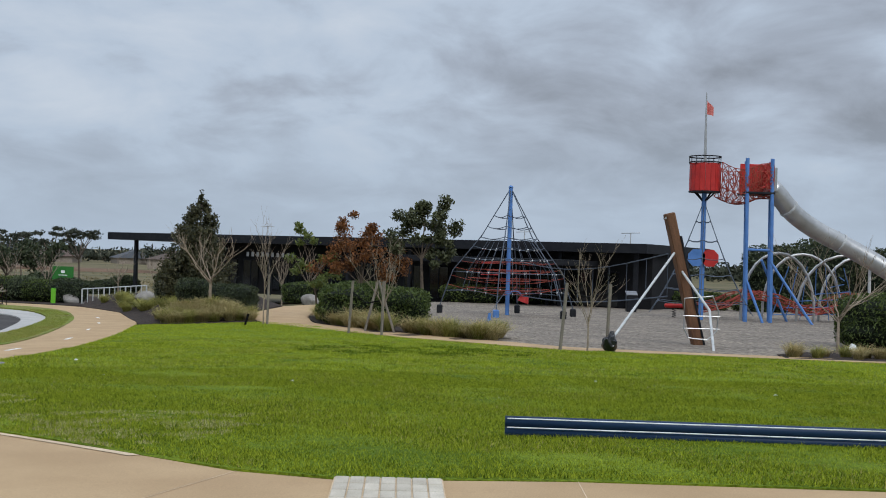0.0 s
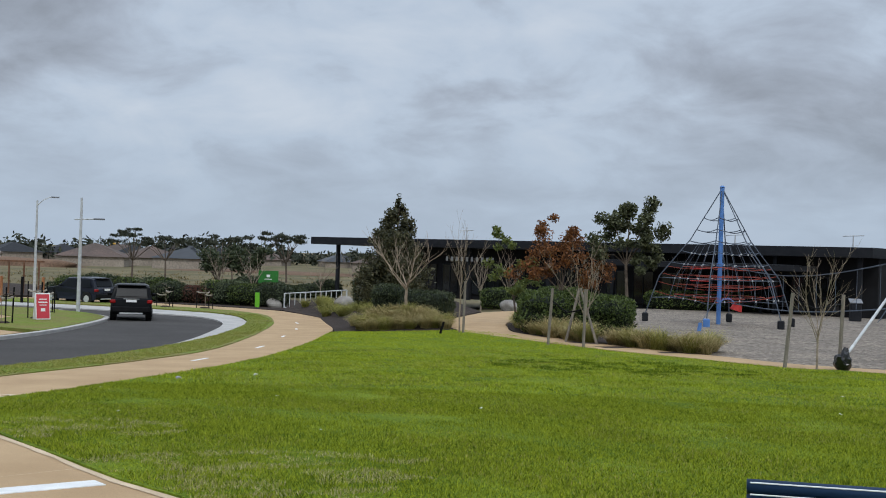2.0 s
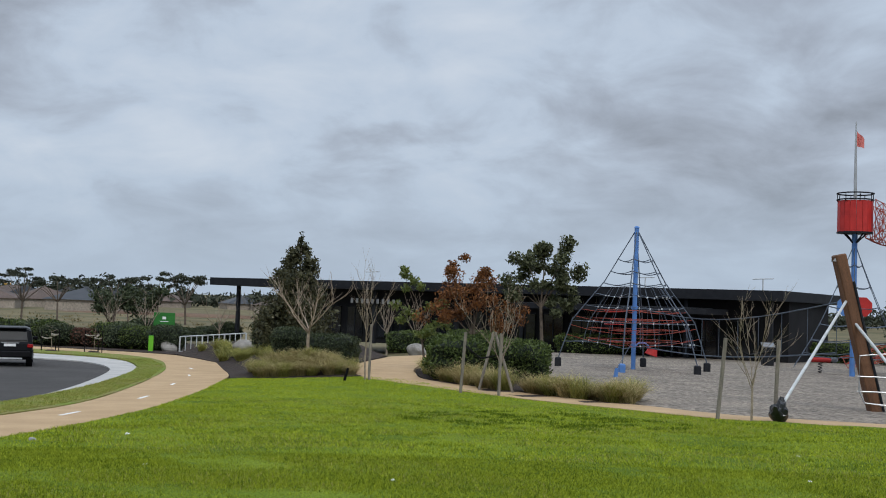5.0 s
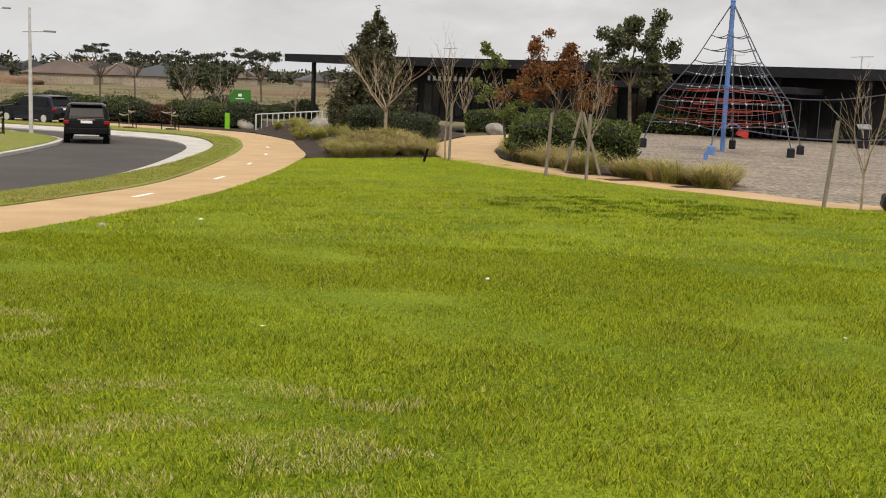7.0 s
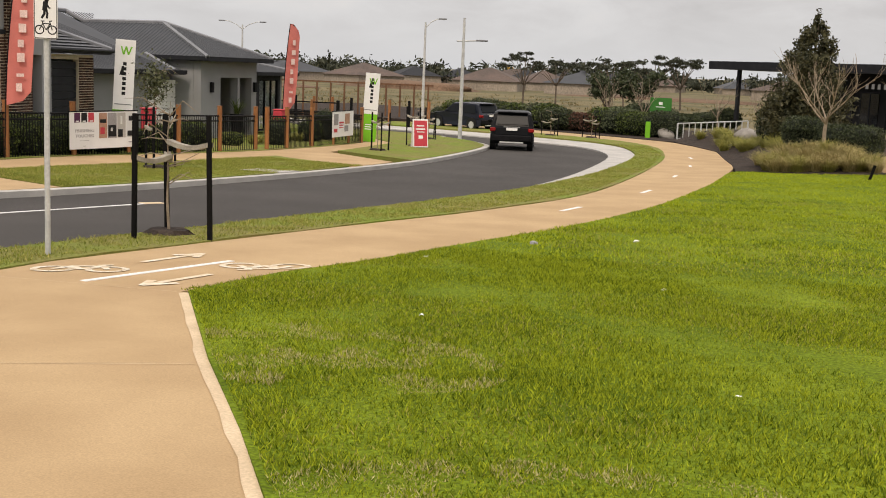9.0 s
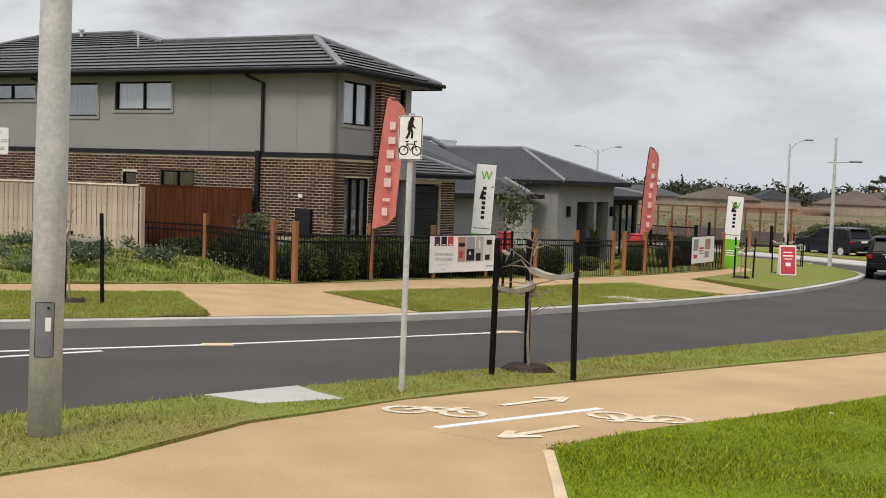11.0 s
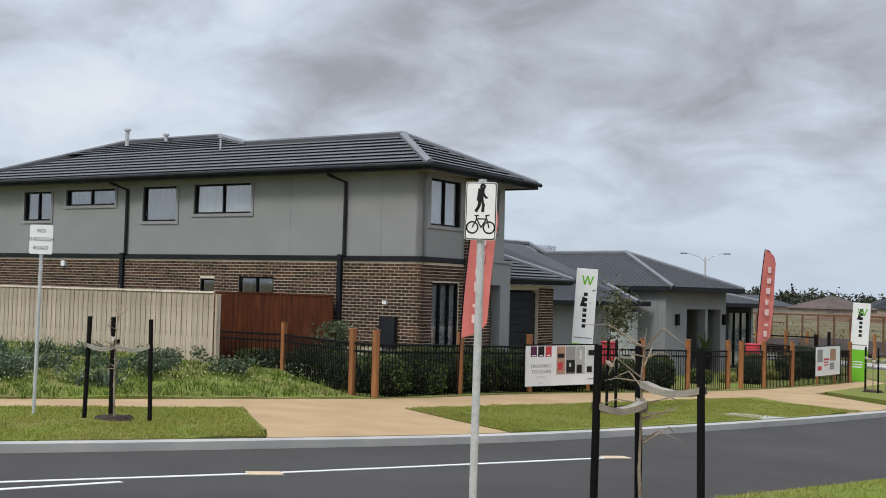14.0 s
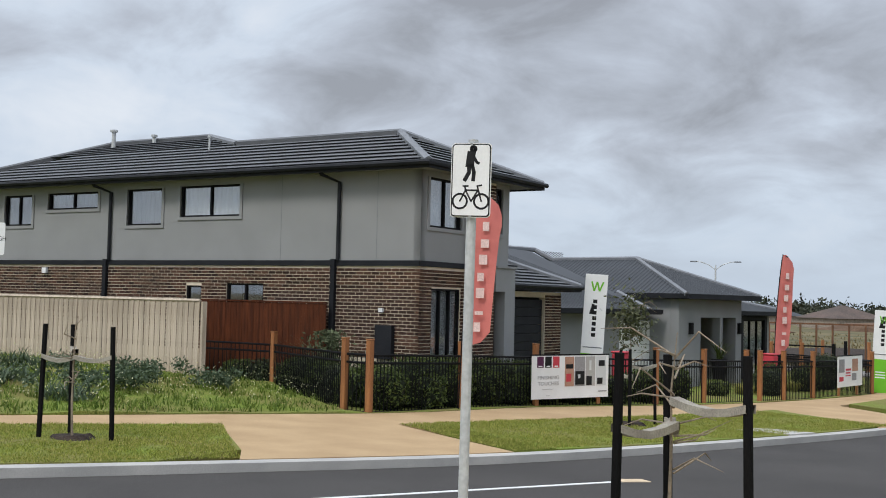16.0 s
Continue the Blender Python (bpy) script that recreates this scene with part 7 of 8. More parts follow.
wv, wf, flower = [], [], []
for _ in range(4200):
    x, y = rngw.uniform(-46, -26.6), rngw.uniform(12, 26.4)
    if not (in_bank(x, y) or (x > -33.3 and y < 25.9 + 0.19 * (-30 - x) * (x > -31.75) - 0.3 * (x > -31.75) and x < -26.6 and y > 14)):
        continue
    v, f = blades(7, 0.14, rngw.uniform(0.12, 0.34), 0.028, rngw, 0.5, 2, 0.5)
    o = len(wv)
    wv += [(a + x, b + y, c + bank_z(x, y) - 0.02) for a, b, c in v]
    wf += [tuple(i + o for i in q) for q in f]
    if rngw.random() < 0.4:
        for _ in range(3):
            flower.append((x + rngw.uniform(-0.2, 0.2), y + rngw.uniform(-0.2, 0.2), bank_z(x, y) + rngw.uniform(0.2, 0.5)))
tagged(mesh_ob("weeds", wv, wf, L_RANK), "rank green weeds on the garden bank", "weeds", kind="stuff")
tagged(leaf_mesh("weed_flowers", flower, 0.02, L_FLOWER, None, 3), "small pale yellow weed flowers", "flowers", kind="stuff")
for k in range(13):
    x, y = -29.2 - 0.9 * k + rngw.uniform(-0.3, 0.3), 19.2 + rngw.uniform(-1.6, 2.2)
    b = thing("silver_weed", x, y, 0, "feathery grey green weed clump on the bank", "weed", "bank weeds", z=bank_z(x, y))
    v, f = blades(150, 0.5, 0.75, 0.05, rngw, 0.6, 3, 0.3)
    mesh_ob("fronds", v, f, L_WEED, b)

rngb = random.Random(77)
for x, y, w, h in ((-30.4, 18.6, 1.9, 0.75), (-30.9, 20.3, 2.2, 0.8), (-30.3, 21.6, 1.3, 0.6), (-31.2, 22.8, 1.7, 0.7), (-31.4, 16.6, 2.0, 0.8), (-30.9, 24.3, 1.2, 0.5)):
    b = thing("silver_weed", x, y, 0, "feathery grey green weed clump on the bank", "weed", "bank weeds", z=bank_z(x, y) - 0.05)
    pts = []
    for _ in range(14):
        pts += clump_points((rngb.uniform(-0.5, 0.5) * w, rngb.uniform(-0.4, 0.4) * w, h * rngb.uniform(0.25, 0.75)), (0.3, 0.3, 0.22), 90, rngb, 0.2)
    leaf_mesh("foliage", pts, 0.05, L_WEED, b, 5)
ob = thing("spiky_shrub", -30.2, 26.95, 0, "upright grey green shrub before the timber screen", "shrub", z=ground_z(-30.2, 26.95))
v, f = blades(420, 0.55, 1.9, 0.05, rngb, 0.45, 3, 0.3)
mesh_ob("foliage", v, f, L_OLIVE, ob)

# ---- lawn blades: dense where the walk passes, thinner beyond ----
def patchy(x, y, f):
    """A smooth uneven field between 0 and 1, for tufts and worn spots."""
    s = np.sin(x * f * 2.1 + 1.7 * np.sin(y * f * 1.3)) + np.sin(y * f * 2.7 + 1.3 * np.sin(x * f * 1.9 + 0.8)) + np.sin((x + y) * f * 3.9 + 2.1 * np.sin((x - y) * f * 0.9)) + np.sin((x * 0.6 - y) * f * 5.3 + 0.4)
    return np.clip(0.5 + s / 5.0, 0, 1)


def lawn_blades(name, inside, box_xy, count, length, width, material, label, seed, lift=0.02):
    rs = np.random.RandomState(seed)
    x = rs.uniform(box_xy[0], box_xy[1], count)
    y = rs.uniform(box_xy[2], box_xy[3], count)
    keep = inside(x, y)
    x, y = x[keep], y[keep]
    n = len(x)
    sp = lambda v: np.where(v / 2 > 40, v, 2 * np.log1p(np.exp(np.clip(v / 2, -60, 60))))
    w = np.clip((x + 16) / 10, 0, 1)
    w = w * w * (3 - 2 * w)
    fall = 0.036 * (sp(y - 6.5) - 0.7 * w * sp(y - 33)) + 0.034 * (sp(-x - 3) - sp(-x - 19))
    z = -fall / (1 + (fall / 2.6) ** 3) ** (1 / 3) + lift - 0.004
    a = rs.uniform(0, 6.283, n)
    ln = length * rs.uniform(0.5, 1.3, n) * (0.55 + 0.75 * patchy(x, y, 3.1) + 0.5 * patchy(x, y, 0.7))
    lean = rs.uniform(0.2, 1.1, n) * ln
    dx, dy = np.cos(a), np.sin(a)
    b = rs.uniform(0, 6.283, n)
    sx, sy = np.cos(b) * width, np.sin(b) * width
    v = np.stack([np.stack([x - sx, y - sy, z], 1), np.stack([x + sx, y + sy, z], 1), np.stack([x + dx * lean, y + dy * lean, z + ln], 1)], 1).reshape(-1, 3)
    me = bpy.data.meshes.new(name)
    me.vertices.add(3 * n)
    me.vertices.foreach_set("co", v.ravel())
    me.loops.add(3 * n)
    me.loops.foreach_set("vertex_index", np.arange(3 * n, dtype=np.int32))
    me.polygons.add(n)
    me.polygons.foreach_set("loop_start", np.arange(0, 3 * n, 3, dtype=np.int32))
    me.update()
    me.materials.append(material)
    return tagged(new(name, me), label, "grass", kind="stuff")


def on_lawn(x, y):
    edge = np.interp(x, [-8.7, -6.65, -5.4, -4.6, -4.04, -1.48, -0.74, 1, 3.3, 16], [15.2, 13.15, 11.95, 11.15, 10.6, 8.57, 8.29, 8.46, 8.43, 8.4])
    left = np.interp(y, [15.2, 18.1, 21.1, 25.1, 29.3, 37.8, 45.2], [-8.79, -8.72, -8.72, -8.8, -9.2, -10.55, -12.05])
    back = np.interp(x, [-12, -9.9, -7.1, -5.5, -3.2, -1.04, 1.35, 3.42, 7.3, 11.55], [45.6, 44.9, 45.3, 43.8, 39.3, 35.6, 33.2, 31.1, 30.2, 29.4])
    return (y > edge) & (x > left) & (y < back)


lawn_blades("lawn_grass", on_lawn, (-9, 8.5, 8, 20), 640000, 0.026, 0.0042, L_GRASS, "short mown green lawn grass", 1)
# far blades use the paler copy with the light put into its colour
lawn_blades("lawn_grass_far", on_lawn, (-12, 15, 20, 46), 260000, 0.030, 0.009, L_GRASSFAR_LIT, "short mown green lawn grass", 2)
lawn_blades("lawn_grass_dry", lambda x, y: on_lawn(x, y) & (patchy(x, y, 0.45) > 0.52), (-9, 9, 8, 34), 150000, 0.026, 0.0052, L_GRASSDRY, "yellowed blades among the lawn", 3)
lawn_blades("lawn_grass_dark", lambda x, y: on_lawn(x, y) & (patchy(x + 3, y, 1.1) > 0.6), (-10, 9, 8, 34), 150000, 0.03, 0.0055, L_GRASSDARK, "darker tufts among the lawn", 6)
lawn_blades("lawn_ring_dark", lambda x, y: on_lawn(x, y) & (patchy(x * 0.8, y * 0.6, 1.9) > 0.62) & (((x + 0.6) / 3.0) ** 2 + ((y - 28.3) / 2.6) ** 2 < 1), (-5, 3, 25, 31), 26000, 0.045, 0.012, L_GRASSDARK, "dark lush patch in the lawn", 7)

lawn_blades("lawn_straw", lambda x, y: on_lawn(x, y) & (patchy(x + 1, y, 2.3) > 0.50) & ((((x + 3.4) / 1.5) ** 2 + ((y - 10.9) / 1.5) ** 2 < 1) | (((x + 2.0) / 0.4) ** 2 + ((y - 11.1) / 0.3) ** 2 < 1) | (((x + 2.7) / 0.8) ** 2 + ((y - 12.2) / 0.35) ** 2 < 1) | (((x + 6.2) / 1.4) ** 2 + ((y - 13.6) / 0.9) ** 2 < 1)), (-8, 0, 9, 15), 130000, 0.022, 0.005, L_STRAW, "straw coloured worn patches of lawn", 9)
lawn_blades("lawn_tufts", lambda x, y: on_lawn(x, y) & (patchy(x * 2, y * 2, 3.7) > 0.55), (-9, 9, 8, 30), 170000, 0.034, 0.006, L_GRASS, "taller bright tufts in the lawn", 10)


def on_verge(x, y):
    left = np.interp(y, [12, 15, 24, 29.8, 34.1, 41.1, 52.4, 58.9, 65.0], [-12.15, -12.35, -12.9, -13.25, -13.87, -15.25, -18.1, -20.3, -23.7])
    right = np.interp(y, [10.5, 12.24, 12.81, 13.9, 14.87, 15.9, 21.6, 26, 33, 47, 58, 66.5], [-9.95, -10.2, -10.43, -10.93, -11.1, -11.35, -11.42, -11.35, -12.0, -15.45, -18.65, -22.45])
    return (x > left) & (x < right) & (y > 9.0) & (y < 65.5) & ~((y > 14.3) & (y < 15.5) & (x < -11.5))


lawn_blades("verge_grass", on_verge, (-24, -9.8, 9, 66), 330000, 0.034, 0.006, L_STRIP, "worn yellow green verge grass", 4)

lawn_blades("verge_grass_dry", lambda x, y: on_verge(x, y) & (patchy(x, y, 1.3) > 0.4), (-17, -9.8, 9, 45), 170000, 0.03, 0.006, L_GRASSDRY, "yellowed patches of verge grass", 11)


def on_strip(x, y):
    near = np.interp(y, [0, 12, 18, 23.3, 30, 36.2], [-20.95, -20.75, -20.1, -19.65, -20.25, -21.15])
    far = np.interp(y, [0, 14, 18.5, 21.2, 24.6, 31.5, 38.0], [-25.55, -25.35, -24.9, -24.45, -24.0, -24.55, -25.3])
    gap = (y > 19.3 + (-20.2 - x) * 0.45) & (y < 23.75 + (-19.7 - x) * 0.21)
    return (x < near) & (x > far) & ~gap & (y < 37)


lawn_blades("strip_grass", on_strip, (-27, -19, 10, 37), 190000, 0.034, 0.007, L_STRIP, "mown yellow green nature strip grass", 5)

lawn_blades("strip_grass_dry", lambda x, y: on_strip(x, y) & (patchy(x, y, 1.1) > 0.4), (-27, -19, 10, 37), 170000, 0.03, 0.007, L_GRASSDRY, "yellowed patches of nature strip grass", 12)

# ---- the far country: trees, roofs, earthworks ----
rf = random.Random(21)
FAR_TREES = [(-68.9, 148.5, 7.4), (-65.7, 152.2, 6.6), (-57.2, 150.3, 7.0), (-53.7, 146.3, 5.4), (-52.9, 155.1, 7.6), (-50.4, 159.1, 7.4)]


def far_tree(x, y, h, seed, label):
    """A flat topped gum: a bare forked trunk under separate shelves of leaves."""
    rng = random.Random(seed)
    ob = thing("far_gum_tree", x, y, 0, label, "tree", "far gum trees", z=ground_z(x, y) - 0.3)
    fork = Vector((rng.uniform(-0.2, 0.2), 0, h * rng.uniform(0.3, 0.42)))
    rows, pts = [((0, 0, 0), fork, h * 0.022, h * 0.016)], []
    for k in range(9):
        a = 0.7 * k + rng.uniform(-0.3, 0.3)
        r = h * rng.uniform(0.12, 0.62)
        tip = Vector((math.cos(a) * r, math.sin(a) * r, h * (1.0 - 0.42 * (r / h) ** 1.2 - rng.uniform(0.0, 0.16))))
        mid = fork.lerp(tip, 0.55) + Vector((0, 0, 0.04 * h))
        rows += [(fork, mid, h * 0.011, h * 0.007), (mid, tip, h * 0.007, h * 0.003)]
        for _ in range(4):
            c = tip + Vector((rng.uniform(-1, 1), rng.uniform(-1, 1), rng.uniform(-0.25, 0.25))) * h * 0.1
            w = h * rng.uniform(0.07, 0.13)
            pts += clump_points(c, (w, w, w * 0.42), 60, rng, 0.1)
    part("trunk", tubes(rows, 6), M_BARK, ob)
    leaf_mesh("crown", pts, h * 0.022, L_FAR, ob, seed)
    return ob


for k, (x, y, h) in enumerate(FAR_TREES):
    far_tree(x, y, h, 300 + k, "tall flat topped gum tree on the far grassland")
gum_tree(-37.8, 99.5, 4.6, 1.3, 0.6, 66, "dense dark tree behind the shrub belt", 40, L_DARK, 0.16, 90, trunk_r=0.12, clump_r=0.9, name="background_tree")
gum_tree(-35.6, 101.0, 4.4, 1.3, 0.6, 67, "dense dark tree behind the shrub belt", 34, L_DARK, 0.16, 80, trunk_r=0.12, clump_r=0.85, name="background_tree")
# wooded skyline
sk, roofs = [], 0
for k in range(900):
    a = radians(rf.uniform(-25, 98))
    d = rf.uniform(290, 430)
    x, y = -math.sin(a) * d, math.cos(a) * d
    h = rf.uniform(4, 9.5) * (0.75 + 0.5 * noise.noise((a * 9, 0.0, 2.0)))
    w = rf.uniform(3, 7)
    z = ground_z(x, y) - 0.3 + 0.8
    sk += clump_points((x, y, z + h * 0.5), (w, w, h * 0.55), 85, rf, 0.15)
tagged(leaf_mesh("skyline_woods", sk, 0.75, L_FAR, None, 7), "dark wooded skyline beyond the fields", "woods", kind="stuff")
for k in range(46):
    a = radians(rf.uniform(2, 66))
    d = rf.uniform(235, 320)
    x, y = -math.sin(a) * d, math.cos(a) * d
    w, dep, h = rf.uniform(10, 16), rf.uniform(9, 12), rf.uniform(2.3, 2.8)
    ob = thing("far_house", x, y, rf.uniform(0, 180), "far suburban house with a hipped tiled roof", "house", "far houses", z=ground_z(x, y) - 0.4)
    part("wall", boxes((0, 0, 0, w, dep, h)), M_FARWALL, ob)
    bm = bmesh.new()
    b = [bm.verts.new(p) for p in ((-w / 2 - 0.5, -dep / 2 - 0.5, h), (w / 2 + 0.5, -dep / 2 - 0.5, h), (w / 2 + 0.5, dep / 2 + 0.5, h), (-w / 2 - 0.5, dep / 2 + 0.5, h))]
    t = [bm.verts.new((-w / 2 + dep / 2, 0, h + dep * 0.22)), bm.verts.new((w / 2 - dep / 2, 0, h + dep * 0.22))]
    for q in ((b[0], b[1], t[1], t[0]), (b[1], b[2], t[1]), (b[2], b[3], t[0], t[1]), (b[3], b[0], t[0]), (b[3], b[2], b[1], b[0])):
        bm.faces.new(q)
    part("roof", bm, rf.choice((M_TERRA, M_TERRA, M_CHAR, M_SHEET)), ob)
for x, y, rx, ry, h in ((-118, 200, 16, 7, 2.0), (-70, 212, 22, 6, 0.9), (-145, 170, 24, 7, 1.2)):
    bm = bmesh.new()
    bmesh.ops.create_icosphere(bm, subdivisions=4, radius=1)
    for v in bm.verts:
        k = 1 + 0.25 * noise.noise(v.co * 2 + Vector((x, y, 0)))
        v.co = Vector((v.co.x * rx * k, v.co.y * ry * k, max(-0.1, v.co.z) * h * k))
    mo = part("earth_mound", bm, M_EARTH, smooth=True)
    mo.matrix_basis = pose(x, y, ground_z(x, y) - 0.4)
    tagged(mo, "low mound of bare brown earth", "mound", kind="structure")
# straw coloured tall grass bands in the fields
fb = []
fv, ff = [], []
for k in range(5200):
    a = radians(rf.uniform(-14, 62))
    d = rf.uniform(92, 215)
    x, y = -math.sin(a) * d, math.cos(a) * d
    if x > -40 and y < 118:
        continue
    s = rf.uniform(0.18, 0.42) * (d / 110)
    v, f = blades(5, 0.8 * s, s, 0.3 * s, rf, 0.4, 2, 0.5)
    o = len(fv)
    z = ground_z(x, y) - 0.34
    fv += [(p + x, q + y, r + z) for p, q, r in v]
    ff += [tuple(i + o for i in g) for g in f]
tagged(mesh_ob("field_grass", fv, ff, L_FIELD), "dry straw coloured field grass", "grass", kind="stuff")

# ---- the playground ----
def rope_lines(name, rows, r, material, parent, label=""):
    bm = bmesh.new()
    for a, b in rows:
        tube(bm, a, b, r, n=4)
    ob = part(name, bm, material, parent, label)
    return tagged(ob, kind="stuff")


def sag(a, b, drop, n=6):
    a, b = Vector(a), Vector(b)
    return [a.lerp(b, k / n) - Vector((0, 0, drop * math.sin(math.pi * k / n))) for k in range(n + 1)]


pyr = thing("rope_pyramid", 3.35, 58.07, 0, "rope climbing pyramid with a tall blue mast", "climbing frame")
part("mast", pipe_line([(0, 0, -0.2), (0, 0, 3), (0, 0, 6.5)], 0.105, 12), M_BLUE, pyr, "blue painted steel mast")
part("mast_cap", tubes([((0, 0, 6.5), (0, 0, 6.58), 0.14, 0.05)], 12), M_BLUE, pyr)
part("mast_collar", tubes([((0, 0, 2.75), (0, 0, 2.9), 0.16)], 12), M_BLUE, pyr)
ARMS = [radians(a) for a in (12, 78, 168, 258, 318)]
apex = Vector((0, 0, 6.45))
feet = [Vector((math.cos(a) * 3.5, math.sin(a) * 3.5, 0.35 if k != 3 else 0.15)) for k, a in enumerate(ARMS)]
for k, p in enumerate(feet):
    shoulder = apex.lerp(Vector((p.x * 0.82, p.y * 0.82, 2.2)), 1.0)
    line = [apex, apex.lerp(shoulder, 0.5) - Vector((0, 0, 0.35)), shoulder, p]
    part("edge_rope", pipe_line(line, 0.028, 6), M_ROPE, pyr, "dark edge rope")
    ft = part("anchor", boxes((p.x, p.y, -0.05, 0.3, 0.3, 0.45), bevel=0.05), M_BLUE if k == 3 else M_CHAR, pyr, "anchor block")
rows_hi, rows_lo, rows_in, knots = [], [], [], []


def rib(k, t):
    """A point on edge k: t = 0 at the top, 1 at the foot."""
    p = feet[k]
    sh = Vector((p.x * 0.82, p.y * 0.82, 2.2))
    m = apex.lerp(sh, 0.5) - Vector((0, 0, 0.35))
    if t < 0.35:
        return apex.lerp(m, t / 0.35)
    if t < 0.72:
        return m.lerp(sh, (t - 0.35) / 0.37)
    return sh.lerp(p, (t - 0.72) / 0.28)


n_arm = len(feet)
for t in (0.2, 0.28, 0.36):
    for k in range(n_arm):
        q = sag(rib(k, t), rib((k + 1) % n_arm, t), 0.12)
        rows_hi += list(zip(q, q[1:]))
for t in (0.46, 0.58, 0.73, 0.88):
    for k in range(n_arm):
        a, b = rib(k, t), rib((k + 1) % n_arm, t)
        q = [a.lerp(b, s) + (Vector((0, 0, 2.0)) - a.lerp(b, s)) * 0.12 * math.sin(math.pi * s) for s in (0, 0.25, 0.5, 0.75, 1)]
        rows_lo += list(zip(q, q[1:]))
        knots += q[1:4]
for k in range(n_arm):
    for s in (0.25, 0.5, 0.75):
        prev = None
        for t in (0.36, 0.46, 0.55, 0.64, 0.73, 0.82, 0.9):
            a, b = rib(k, t), rib((k + 1) % n_arm, t)
            p = a.lerp(b, s) + (Vector((0, 0, 2.0)) - a.lerp(b, s)) * 0.12 * math.sin(math.pi * s)
            if prev is not None:
                rows_lo.append((prev, p))
            prev = p
for j in range(4):      # inner web of red ropes round the mast
    h0 = 0.7 + 0.55 * j
    for k in range(n_arm):
        a = rib(k, 0.62 + 0.07 * (3 - j))
        c = Vector((0, 0, h0 + 0.35))
        q = sag(a, c, 0.12, 4)
        rows_in += list(zip(q, q[1:]))
        b = rib((k + 1) % n_arm, 0.62 + 0.07 * (3 - j))
        for s in (0.3, 0.6):
            rows_in.append((a.lerp(c, s), b.lerp(c, s)))
rope_lines("upper_ropes", rows_hi, 0.02, M_ROPE, pyr, "dark ring ropes")
rope_lines("net", rows_lo, 0.013, M_ROPE, pyr, "dark climbing net")
rope_lines("inner_net", rows_in, 0.012, M_ROPE_RED, pyr, "faded red inner net")
bm = bmesh.new()
for p in knots:
    bmesh.ops.create_icosphere(bm, subdivisions=1, radius=0.045, matrix=Matrix.Translation(p))
tagged(part("knots", bm, M_GALV, pyr, "pale rope clamps"), kind="stuff")
for dz in (2.0, 2.6):
    part("rest_panel", boxes((-0.9, 0.5, dz, 0.9, 0.5, 0.04), bevel=0.01), M_RED, pyr, "red seat panel")
part("spring_hoop", pipe_line([(0.35 + 0.35 * math.cos(a), -0.4, 0.9 + 0.35 * math.sin(a)) for a in [k * 0.52 for k in range(7)]], 0.04, 8), M_BLUE, pyr, "blue hoop")
part("red_seat", tubes([((0.75, -0.4, 0.7), (0.85, -0.4, 1.0), 0.3, 0.2)], 12), M_RED, pyr, "red bucket seat")

# rope walk from the pyramid to the leaning beam
walkway = thing("rope_bridge", 4.5, 55.0, 0, "long rope bridge slung between playground posts", "rope bridge", z=ground_z(4.5, 55.0))
w0, w1 = Vector((-0.6, 2.6, 2.3)), Vector((2.9, -17.4, 2.6))
upper, lower = sag(w0 + Vector((0, 0, 0.4)), w1 + Vector((0, 0, 0.5)), 0.45, 10), sag(w0 - Vector((0, 0, 1.3)), w1 - Vector((0, 0, 0.9)), 0.25, 10)
part("upper_rope", pipe_line(upper, 0.022, 6), M_ROPE, walkway)
part("foot_rope", pipe_line(lower, 0.026, 6), M_ROPE, walkway)
rope_lines("hangers", list(zip(upper, lower)), 0.010, M_ROPE, walkway)

beam = thing("leaning_beam", 8.3, 37.0, 0, "tall leaning brown timber beam with steel props", "play post")
b = part("post", boxes((0, 0, -0.1, 0.3, 0.42, 4.45), bevel=0.03), M_TIMBER, beam, "brown timber post")
b.matrix_basis = pose(0, 0, 0, 0, -14.0, 4)
b = part("side_plate", boxes((0, 0, 0, 0.06, 0.44, 3.6), bevel=0.01), M_CHAR, beam)
b.matrix_basis = pose(0.18, 0, 0, 0, -14.0, 4)
part("prop", pipe_line([(-0.3, -3.6, -0.05), (-0.1, -2.0, 1.2), (-0.62, -0.15, 2.4)], 0.04, 10), M_GALV, beam, "pale steel prop")
part("long_prop", tubes([((-3.7, -5.8, 0.35), (-0.75, 0.0, 3.05), 0.038)], 10), M_GALV, beam, "pale steel brace")
part("head_plate", boxes((-1.02, 0, 4.02, 0.3, 0.5, 0.12), bevel=0.02), M_GALV, beam)
hoop = [(-0.55, -0.5, 0.55), (-0.55, -0.5, 1.5), (0.35, -0.5, 1.6), (0.55, -0.5, 1.1), (0.5, -0.5, 0.5), (0.2, -0.5, 0.2), (-0.4, -0.5, 0.25), (-0.55, -0.5, 0.55)]
part("hand_loop", pipe_line(hoop, 0.025, 8), M_STEEL, beam, "bent steel step rail")
for z in (0.55, 0.95):
    part("rung", tubes([((-0.6, -0.5, z), (0.6, -0.5, z), 0.02)]), M_STEEL, beam)

